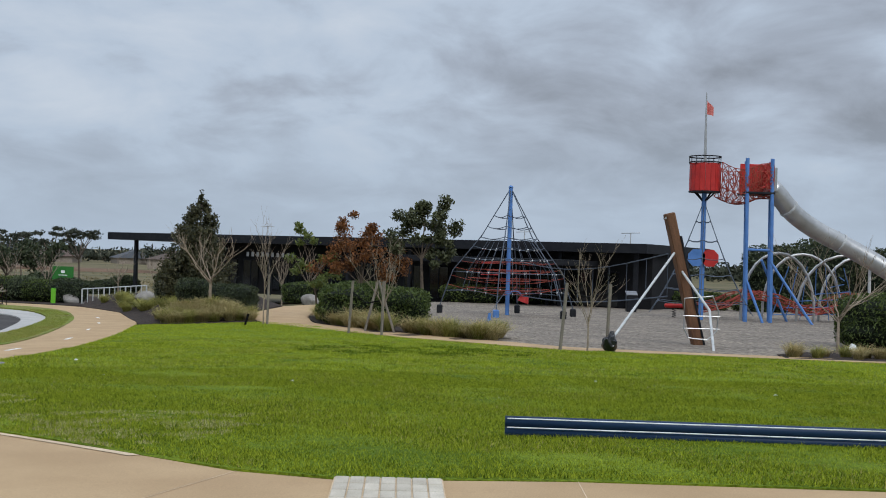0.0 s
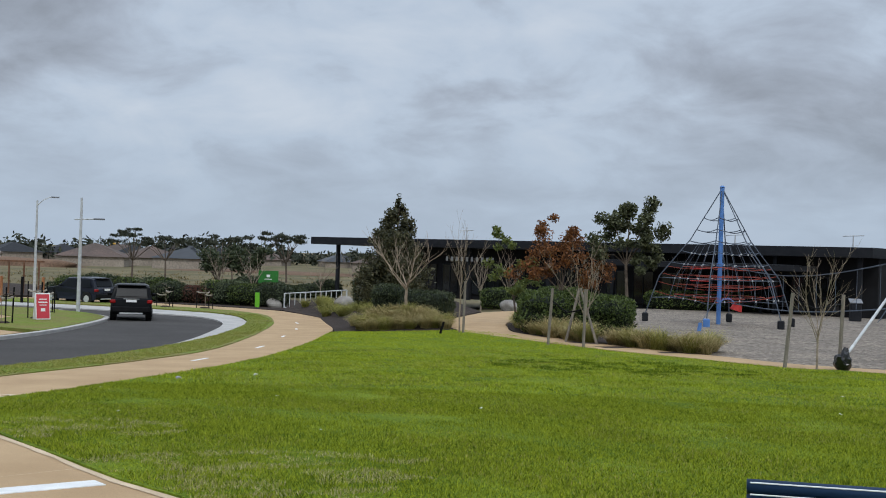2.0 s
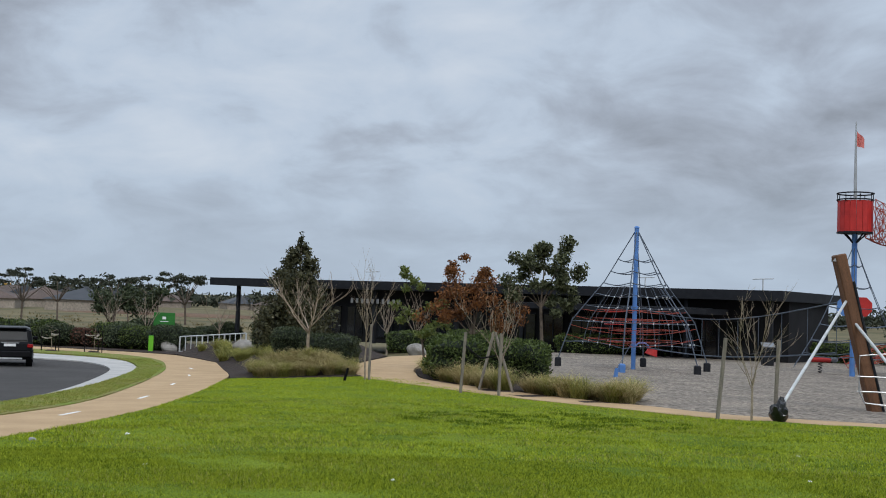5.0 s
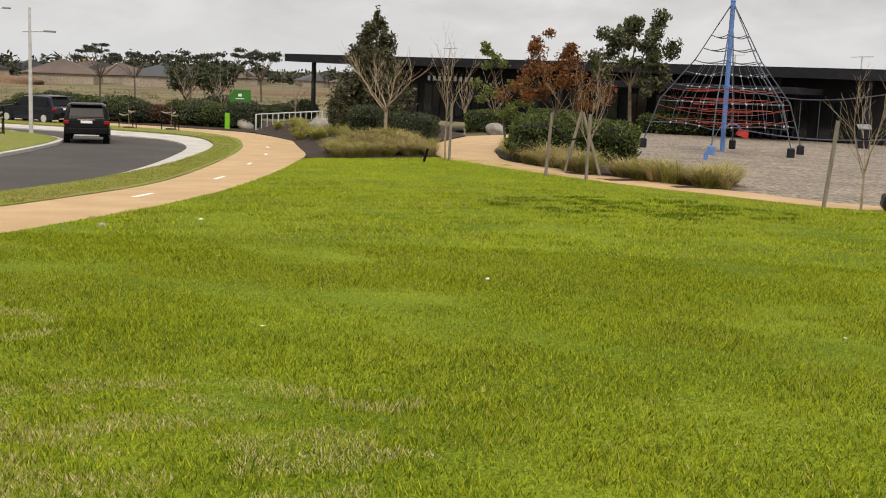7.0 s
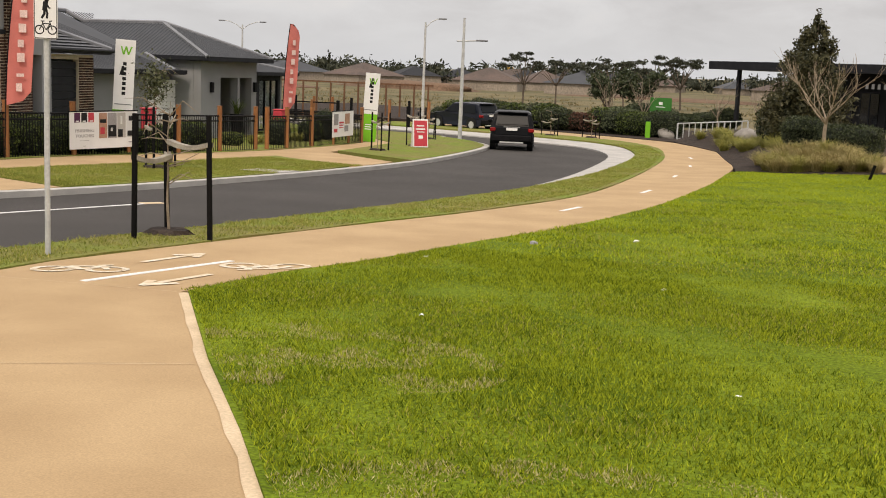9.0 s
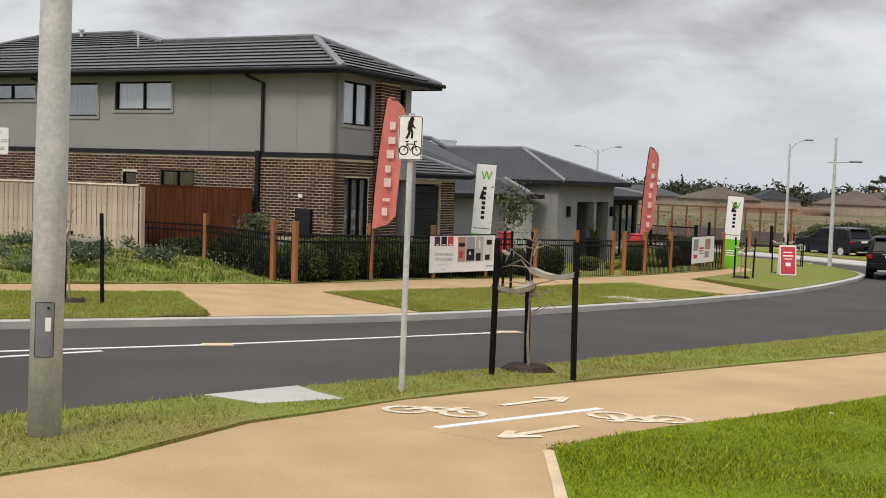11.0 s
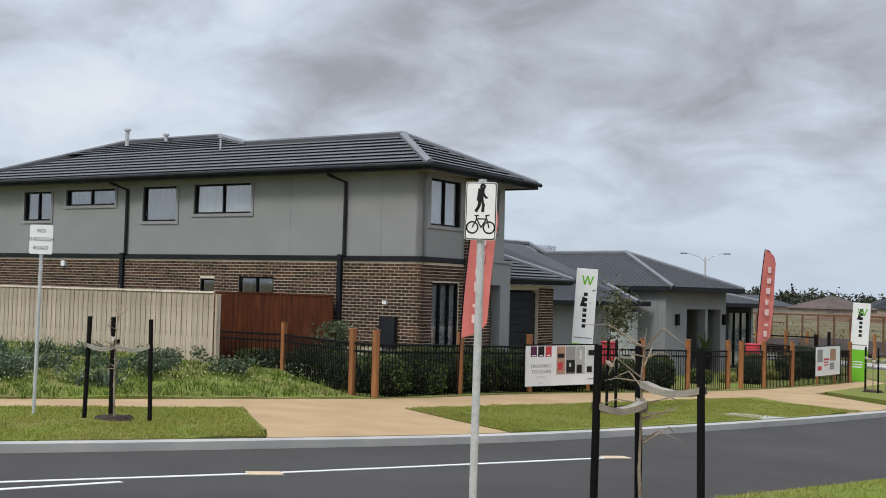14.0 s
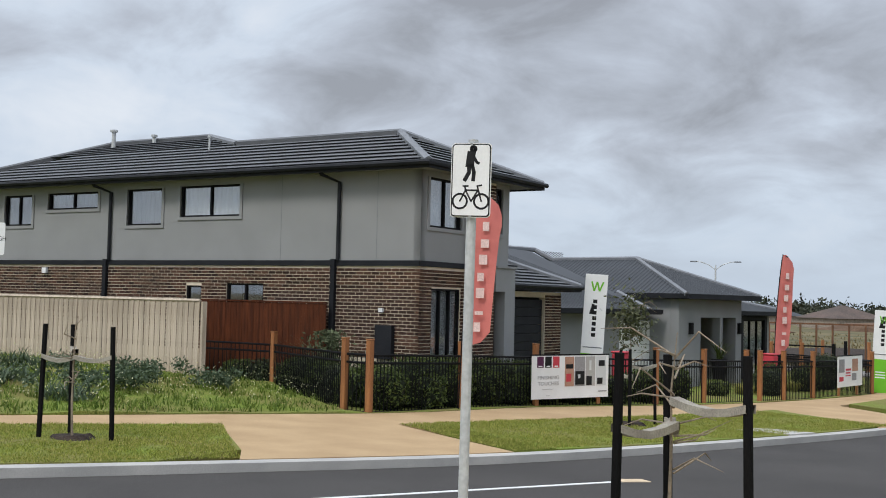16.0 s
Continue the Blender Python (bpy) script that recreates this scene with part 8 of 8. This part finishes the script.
tower = thing("climbing_tower", 13.6, 60.0, 0, "tall blue steel climbing tower with a red lookout basket", "play tower", z=-1.15)
part("mast_post", pipe_line([(0, 0, -0.2), (0, 0, 4), (0, 0, 6.6)], 0.13, 12), M_BLUE, tower, "blue mast")
part("flag_pole", pipe_line([(0, 0, 6.6), (-0.02, 0, 9.5), (-0.03, 0, 11.9)], [0.09, 0.07, 0.03], 10), M_STEEL, tower, "steel flagpole")
bm = bmesh.new()
prev = None
for k in range(6):
    x = 0.02 + 0.35 * k / 5
    cur = [bm.verts.new((x, 0.06 * math.sin(k * 1.4), 11.45 - 0.07 * k + 0.0)), bm.verts.new((x, 0.06 * math.sin(k * 1.4 + 0.5), 10.75 - 0.02 * k))]
    if prev:
        bm.faces.new((prev[0], cur[0], cur[1], prev[1]))
    prev = cur
part("flag", bm, M_PINK, tower, "small faded red flag")
bm = bmesh.new()
NB = 18
for k in range(NB):
    a0, a1 = 6.2832 * k / NB, 6.2832 * (k + 1) / NB - 0.02
    q = []
    for r in (0.8, 0.76):
        for a in (a0, a1):
            q.append([bm.verts.new((r * math.cos(a), r * math.sin(a), z)) for z in (6.7, 8.15)])
    (o0, o1, i0, i1) = q
    for f in ((o0[0], o1[0], o1[1], o0[1]), (i1[0], i0[0], i0[1], i1[1]), (o0[1], o1[1], i1[1], i0[1]), (o0[0], i0[0], i1[0], o1[0])):
        bm.faces.new(f)
tagged(part("basket", bm, M_RED, tower, "red slatted lookout basket"), kind="stuff")
part("basket_floor", tubes([((0, 0, 6.62), (0, 0, 6.69), 0.82)], 18), M_CHAR, tower)
for z in (8.5, 8.2):
    part("basket_rail", pipe_line([(0.82 * math.cos(a), 0.82 * math.sin(a), z) for a in [6.2832 * k / 20 for k in range(20)]], 0.035, 6, closed=True), M_CHAR, tower, "dark ring rail")
for k in range(8):
    a = 6.2832 * k / 8
    part("rail_post", tubes([((0.82 * math.cos(a), 0.82 * math.sin(a), 8.1), (0.82 * math.cos(a), 0.82 * math.sin(a), 8.5), 0.02)], 6), M_CHAR, tower)
for k in range(4):
    a = 6.2832 * k / 4 + 0.4
    part("strut", tubes([((0, 0, 6.1), (0.65 * math.cos(a), 0.65 * math.sin(a), 6.65), 0.04)]), M_CHAR, tower)
P = [(2.12, -0.6), (3.42, -0.6), (2.52, 1.1), (3.82, 1.1)]
for x, y in P:
    part("leg", pipe_line([(x + 0.06, y, -0.2), (x, y, 4), (x - 0.06, y, 8.45)], 0.1, 10), M_BLUE, tower, "blue steel leg")
part("platform", boxes((2.77, 0.25, 6.6, 1.5, 1.9, 0.12), bevel=0.02), M_CHAR, tower)
part("wall_panel", boxes((2.77, 1.08, 6.75, 1.3, 0.05, 1.55), bevel=0.02), M_RED, tower, "red plastic panel")
part("wall_panel", boxes((3.38, 0.25, 6.75, 0.05, 1.6, 1.55), bevel=0.02), M_RED, tower, "red plastic panel")
part("entry_ring", pipe_line([(2.77 + 0.42 * math.cos(a), -0.62, 7.35 + 0.42 * math.sin(a)) for a in [6.2832 * k / 18 for k in range(18)]], 0.05, 6, closed=True), M_RED, tower, "red ring entrance")
mesh_rows = []
for k in range(9):
    x = 0.75 + 2.7 * k / 8
    mesh_rows.append([Vector((x, y, 6.5 + 1.7 * s - 0.35 * math.sin(math.pi * min(1, (x - 0.75) / 2.1)))) for y, s in ((-0.62, 1), (-0.68, 0.75), (-0.7, 0.5), (-0.66, 0.25), (-0.5, 0.0), (0.3, -0.05), (1.0, 0.0), (1.05, 0.4), (1.05, 1.0))])
net = []
for r in mesh_rows:
    net += list(zip(r, r[1:]))
for r0, r1 in zip(mesh_rows, mesh_rows[1:]):
    net += list(zip(r0, r1))
    net += list(zip(r0, r1[1:]))
    net += list(zip(r0[1:], r1))
rope_lines("net_bridge", net, 0.02, M_ROPE_RED, tower, "dark red net tunnel")
part("slide_hood", boxes((3.55, 0.2, 6.7, 0.3, 1.3, 1.4), bevel=0.1), M_STEEL, tower)
for a, b in (((2.15, -0.6, 2.2), (2.9, -1.4, -0.15)), ((3.35, -0.6, 3.2), (5.4, -1.6, -0.15)), ((3.4, 1.1, 3.2), (5.2, 2.2, -0.15)), ((2.12, -0.6, 3.7), (3.42, -0.6, 3.7))):
    part("brace", tubes([(a, b, 0.07)], 10), M_BLUE, tower, "blue brace")
for x, z, m in ((-0.35, 3.2, M_BLUE), (0.35, 3.2, M_RED)):
    bm = bmesh.new()
    bmesh.ops.create_cone(bm, cap_ends=True, segments=8, radius1=0.48, radius2=0.48, depth=0.06, matrix=Matrix.Translation((x, -0.2, z)) @ Matrix.Rotation(radians(90), 4, "X") @ Matrix.Rotation(radians(22.5), 4, "Z"))
    part("step_disc", bm, m, tower, "octagonal climbing panel")
spider = []
ring = [Vector((math.cos(a) * 3.0, math.sin(a) * 3.0, 0.3)) for a in [6.2832 * k / 6 + 0.3 for k in range(6)]]
for k, p in enumerate(ring):
    q = sag((0, 0, 6.2), p, 0.5, 7)
    spider += list(zip(q, q[1:]))
    q2 = sag((0, 0, 6.2), ring[(k + 1) % 6], 0.5, 7)
    for j in range(1, 7):
        s = sag(q[j], q2[j], 0.1, 3)
        spider += list(zip(s, s[1:]))
rope_lines("spider_net", spider, 0.02, M_ROPE, tower, "dark hanging rope net")
# the tube slide
slide = [(3.5, 0.2, 7.1), (4.0, 0.3, 6.6), (4.9, 0.6, 5.7), (6.2, 1.0, 4.9), (7.6, 1.2, 4.25), (9.2, 1.1, 3.4), (11.0, 0.7, 2.3), (12.8, 0.2, 1.2), (14.4, 0.0, 0.55), (15.6, 0.0, 0.45)]
sl = part("tube_slide", pipe_line(curve_through(slide, 0.35), 0.5, 18), M_STEEL, tower, "grey metal tube slide", smooth=True)
sm = curve_through(slide, 0.35)
for k in range(4, len(sm) - 2, 9):
    part("slide_flange", pipe_line([sm[k], sm[k].lerp(sm[k + 1], 0.25)], 0.545, 18), M_GALV, tower, "bolted flange ring")
for k in (18, 30):
    part("slide_post", tubes([((sm[k].x, sm[k].y, -0.2), (sm[k].x, sm[k].y, sm[k].z - 0.45), 0.08)], 10), M_GALV, tower, "grey slide support")

dome = thing("arch_climber", 20.8, 63.0, 0, "arched steel climber with an orange and blue rope net", "climbing frame")
for k, (x0, x1, y) in enumerate(((-4.6, -0.6, -1.0), (-3.0, 1.4, 0.6), (-1.4, 4.2, -0.4), (0.4, 5.4, 1.4))):
    pts = [(x0 + (x1 - x0) * (1 - math.cos(t)) / 2, y, 3.7 * math.sin(t) ** 0.8) for t in [math.pi * j / 14 for j in range(15)]]
    part("arch", pipe_line(pts, 0.075, 10), M_STEEL, dome, "pale bent steel arch")
arc = []
rd = random.Random(4)
for j in range(9):
    for i in range(13):
        x, y = -6.5 + i * 0.95, -2.0 + j * 0.5
        p = Vector((x, y, 0.5 + 0.9 * math.sin(i * 0.5) ** 2 + 0.25 * math.sin(j)))
        for dx, dy in ((0.95, 0), (0, 0.5), (0.95, 0.5)):
            i2, j2 = i + (dx > 0), j + (dy > 0)
            arc.append((p, Vector((x + dx, y + dy, 0.5 + 0.9 * math.sin(i2 * 0.5) ** 2 + 0.25 * math.sin(j2)))))
rope_lines("rope_net", arc, 0.022, M_ROPE_RED, dome, "orange red rope net")
blue_rows = [(Vector((-2.6 + 0.8 * k, 0.2, 0.1)), Vector((-1.8 + 0.5 * k, -0.2, 3.0))) for k in range(7)] + [(Vector((-2.6 + 0.8 * k, 0.2, 0.3 + 0.4 * k)), Vector((2.6 - 0.3 * k, 0.2, 0.5 + 0.4 * k))) for k in range(6)]
rope_lines("blue_net", blue_rows, 0.028, M_BLUE, dome, "blue rope net")

for x, y, turn in ((6.5, 78.5, 8), (9.0, 78.7, 8)):
    be = thing("park_bench", x, y, turn, "dark slatted park bench beside the playground", "bench", "park benches")
    for k in range(4):
        part("seat_slat", boxes((0, -0.25 + k * 0.15, 0.45, 1.8, 0.12, 0.04), bevel=0.006), M_CHAR, be)
    for k in range(3):
        part("back_slat", boxes((0, 0.3, 0.58 + k * 0.14, 1.8, 0.03, 0.11), bevel=0.006), M_CHAR, be)
    for s in (-0.75, 0.75):
        part("leg", boxes((s, 0, 0, 0.06, 0.6, 0.45)), M_CHAR, be)
bin_ = thing("litter_bin", 11.6, 70.0, 0, "grey litter bin with a slanted white top", "bin")
part("case", boxes((0, 0, 0, 0.6, 0.6, 1.0), bevel=0.04), M_CHAR, bin_)
lid = part("lid", boxes((0, 0, 0, 0.7, 0.7, 0.05), bevel=0.01), M_RIDGE, bin_)
lid.matrix_basis = pose(0, 0, 1.12, 18, 0, 0)
rock = thing("spring_toy", 12.6, 62.0, 10, "low red and white rocking toy", "play toy")
part("seat", boxes((0, 0, 0.55, 1.1, 0.25, 0.22), bevel=0.08), M_RED, rock)
part("end_cap", boxes((0.7, 0, 0.55, 0.3, 0.3, 0.25), bevel=0.08), M_RIDGE, rock)
part("spring", pipe_line([(0.1 * math.cos(t), 0.1 * math.sin(t), 0.02 + 0.5 * t / 25) for t in [0.5 * k for k in range(50)]], 0.02, 5), M_CHAR, rock)
anch = thing("anchor_bollard", 2.1, 50.3, 0, "small blue ground anchor in the bark", "anchor")
part("stub", tubes([((0, 0, -0.05), (0.05, 0, 0.35), 0.09, 0.07)], 10), M_BLUE, anch)
part("stay", tubes([((0.05, 0, 0.33), (1.15, 7.2, 1.2), 0.015)], 5), M_ROPE, anch)

bag = thing("plastic_bag", 4.62, 31.1, 0, "black plastic bag slumped against a stake", "bag")
bm = bmesh.new()
bmesh.ops.create_icosphere(bm, subdivisions=3, radius=0.2)
for v in bm.verts:
    k = 1 + 0.35 * noise.noise(v.co * 9)
    v.co = Vector((v.co.x * k * (1.05 - v.co.z), v.co.y * k, max(0, (v.co.z + 0.2) * k * 1.2)))
part("sack", bm, M_BAGBLACK, bag)
part("tied_end", tubes([((0.0, 0, 0.38), (0.05, 0.02, 0.58), 0.09, 0.05)], 8), M_BAGBLACK, bag)
bag2 = thing("plastic_wrap", 11.95, 33.3, 0, "pale crumpled plastic wrap on the ground", "litter")
bm = bmesh.new()
bmesh.ops.create_icosphere(bm, subdivisions=2, radius=0.2)
for v in bm.verts:
    k = 1 + 0.6 * noise.noise(v.co * 11)
    v.co = Vector((v.co.x * k, v.co.y * k, max(0, (v.co.z + 0.16) * k)))
part("sheet", bm, M_CURTAIN, bag2)

# ---- beside the far path ----
rail = thing("hand_rail", -23.3, 74.3, 0, "pale galvanised bridge handrail beside the path", "railing")
r0, r1 = Vector((0, 0, 0)), Vector((3.6, 2.2, 0.3))
for h in (1.05, 0.12):
    part("bar", tubes([(r0 + Vector((0, 0, h)), r1 + Vector((0, 0, h)), 0.035)]), M_GALV, rail)
for k in range(13):
    p = r0.lerp(r1, k / 12)
    part("upright", tubes([(p, p + Vector((0, 0, 1.05)), 0.03 if k % 4 else 0.05)]), M_GALV, rail)
bol = thing("bollard", -25.7, 75.9, 0, "bright green square marker bollard", "bollard")
part("post", boxes((0, 0, 0, 0.3, 0.12, 1.0), bevel=0.01), M_LIME, bol)
part("cap", boxes((0, 0, 1.004, 0.31, 0.13, 0.03)), M_SIGNGREEN, bol)
rk = thing("boulder", -24.9, 77.0, 0, "rounded grey brown boulder", "rock")
bm = bmesh.new()
bmesh.ops.create_icosphere(bm, subdivisions=3, radius=0.55)
for v in bm.verts:
    v.co = v.co * (1 + 0.3 * noise.noise(v.co * 1.7))
    v.co.z = max(-0.1, v.co.z * 0.8 + 0.25)
part("stone", bm, M_ROCK, rk)
for bx, by in ((-17.2, 66.6), (-16.0, 67.6), (-8.4, 73.5)):
    rk2 = thing("boulder", bx, by, 0, "low grey boulder among grasses", "rock", z=mound_z(bx, by) - 0.05)
    bm = bmesh.new()
    bmesh.ops.create_icosphere(bm, subdivisions=3, radius=0.6)
    for v in bm.verts:
        v.co = v.co * (1 + 0.3 * noise.noise(v.co * 1.7 + Vector((bx, 0, 0))))
        v.co.z = max(-0.1, v.co.z * 0.7 + 0.2)
    part("stone", bm, M_ROCK, rk2)
gs = thing("green_sign", -31.4, 94.9, 0, "large plain green estate sign board", "sign", z=-2.1)
part("board", boxes((0, 0, 0.95, 1.75, 0.08, 1.1), bevel=0.01), M_SIGNGREEN, gs)
for s in (-0.8, 0.8):
    part("leg", boxes((s, 0.08, 0, 0.1, 0.08, 1.3)), M_GALV, gs)
part("leaf_mark", boxes((0.0, -0.045, 1.5, 0.3, 0.01, 0.22, 0), (0.0, -0.045, 1.3, 0.7, 0.01, 0.06, 0)), M_SIGNWHITE, gs, "pale mark")
gs2 = thing("green_sign", -21.5, 97.0, 0, "small green direction sign by the path", "sign", z=-2.0)
part("board", boxes((0, 0, 0.9, 0.8, 0.06, 0.6), bevel=0.01), M_SIGNGREEN, gs2)
part("leg", boxes((0, 0.05, 0, 0.08, 0.06, 1.1)), M_GALV, gs2)

ex = thing("excavator", -141.0, 284.0, 70, "yellow excavator on the far earthworks", "excavator", z=ground_z(-141, 284) + 0.6)
for s in (-1, 1):
    part("track", boxes((0, s * 1.2, 0, 4.0, 0.6, 0.9), bevel=0.3), M_INK, ex)
part("house", boxes((-0.4, 0, 1.0, 3.2, 2.4, 1.1), bevel=0.15), M_YELLOW, ex, "yellow engine house")
part("cab", boxes((0.9, 0.7, 1.4, 1.4, 1.0, 1.7), bevel=0.1), M_GLASS, ex, "glazed cab")
part("boom", pipe_line([(1.0, -0.4, 1.8), (2.8, -0.4, 4.2), (5.0, -0.4, 4.4)], 0.28, 6), M_YELLOW, ex, "yellow boom")
part("arm", pipe_line([(4.8, -0.4, 4.5), (6.4, -0.4, 2.2)], 0.2, 6), M_YELLOW, ex)
part("bucket", boxes((6.4, -0.4, 1.2, 1.0, 1.2, 1.0), bevel=0.2), M_CHAR, ex)

# timber frames and stakes of the plots beyond the houses
for k in range(34):
    x, y = -38 - 1.35 * (k % 17), 60.0 + 10.0 * (k // 17) - 0.55 * (k % 17) * (1 if k < 17 else 0.3)
    pp = thing("plot_post", x, y, 0, "dark timber post of the vineyard style plot fence", "post", "plot posts")
    part("shaft", boxes((0, 0, -0.3, 0.14, 0.14, 1.9), bevel=0.01), M_POST if k % 3 else M_STAKE, pp)
pf = thing("plot_rails", -38, 60.0, 0, "dark rails strung between plot posts", "fence", z=ground_z(-38, 60))
for h in (1.45, 0.9, 0.4):
    part("rail", tubes([((0, 0, h), (-22, -8.8, h + 0.1), 0.04)], 5), M_STAKE, pf)
# made-up frame that stands for a row of dark fence posts
fr = thing("post_frame", -52, 82, 20, "row of brown timber posts under a top rail", "house frame")
for k in range(12):
    part("stud", boxes((-6 + k * 1.1, 0, -0.3, 0.12, 0.12, 2.7)), M_TIMBER, fr)
part("top_plate", boxes((0, 0, 2.41, 13, 0.14, 0.12)), M_TIMBER, fr)

# ---- bricks ----
def lay_bricks(parent, face, u0, u1, z0, z1, holes, singles):
    """Courses of bricks set 10 mm proud of the mortar; the first ones are objects of their own, the rest one mesh."""
    course, length, joint = 0.086, 0.24, 0.018
    lone, rest, k = [], [], 0
    z = z0
    while z + course - joint <= z1:
        u = u0 - (length / 2 if k % 2 else 0.0)
        while u < u1:
            a, b = max(u, u0), min(u + length - joint, u1)
            if b - a > 0.05:
                hit = [h for h in holes if h[0] < b and h[1] > a and h[2] < z + course - joint and h[3] > z]
                for h in hit:
                    if a < h[0]:
                        b = h[0]
                    elif b > h[1]:
                        a = h[1]
                    else:
                        b = a
                if b - a > 0.03:
                    full = not hit and b - a > length - joint - 0.001
                    (lone if full and len(lone) < singles and u < 4.5 and z > 1.6 else rest).append((a, b, z, z + course - joint))
            u += length
        z += course
        k += 1
    verts, faces = [], []
    for a, b, c, d in rest:
        o = len(verts)
        verts += [tuple(face.at(u, dd, zz)) for u, zz in ((a, c), (b, c), (b, d), (a, d)) for dd in (-0.010, 0.004)]
        faces += [(o, o + 2, o + 4, o + 6), (o, o + 1, o + 3, o + 2), (o + 2, o + 3, o + 5, o + 4), (o + 4, o + 5, o + 7, o + 6), (o + 6, o + 7, o + 1, o)]
    if verts:
        tagged(mesh_ob("brickwork", verts, faces, M_BRICK_ISLE, parent), kind="stuff")
    shared = None
    for a, b, c, d in lone:
        if shared is None:
            bm = bmesh.new()
            Face((0, 0, 0), face.a, face.i).block(bm, 0, length - joint, -0.010, 0.004, 0, course - joint)
            ob = part("brick", bm, M_BRICK, parent)
            shared = ob.data
        else:
            ob = new("brick", shared)
            ob.parent = parent
        ob.matrix_basis = Matrix.Translation(face.at(a, 0, c))


M_BRICK_ISLE = island_mat("brown_brick_mixed", (0.026, 0.016, 0.012), (0.105, 0.056, 0.037), 0.85, 0.15)
for spec, singles in zip(BRICKWORK, (240, 60, 0, 0, 0)):
    lay_bricks(*spec, singles)
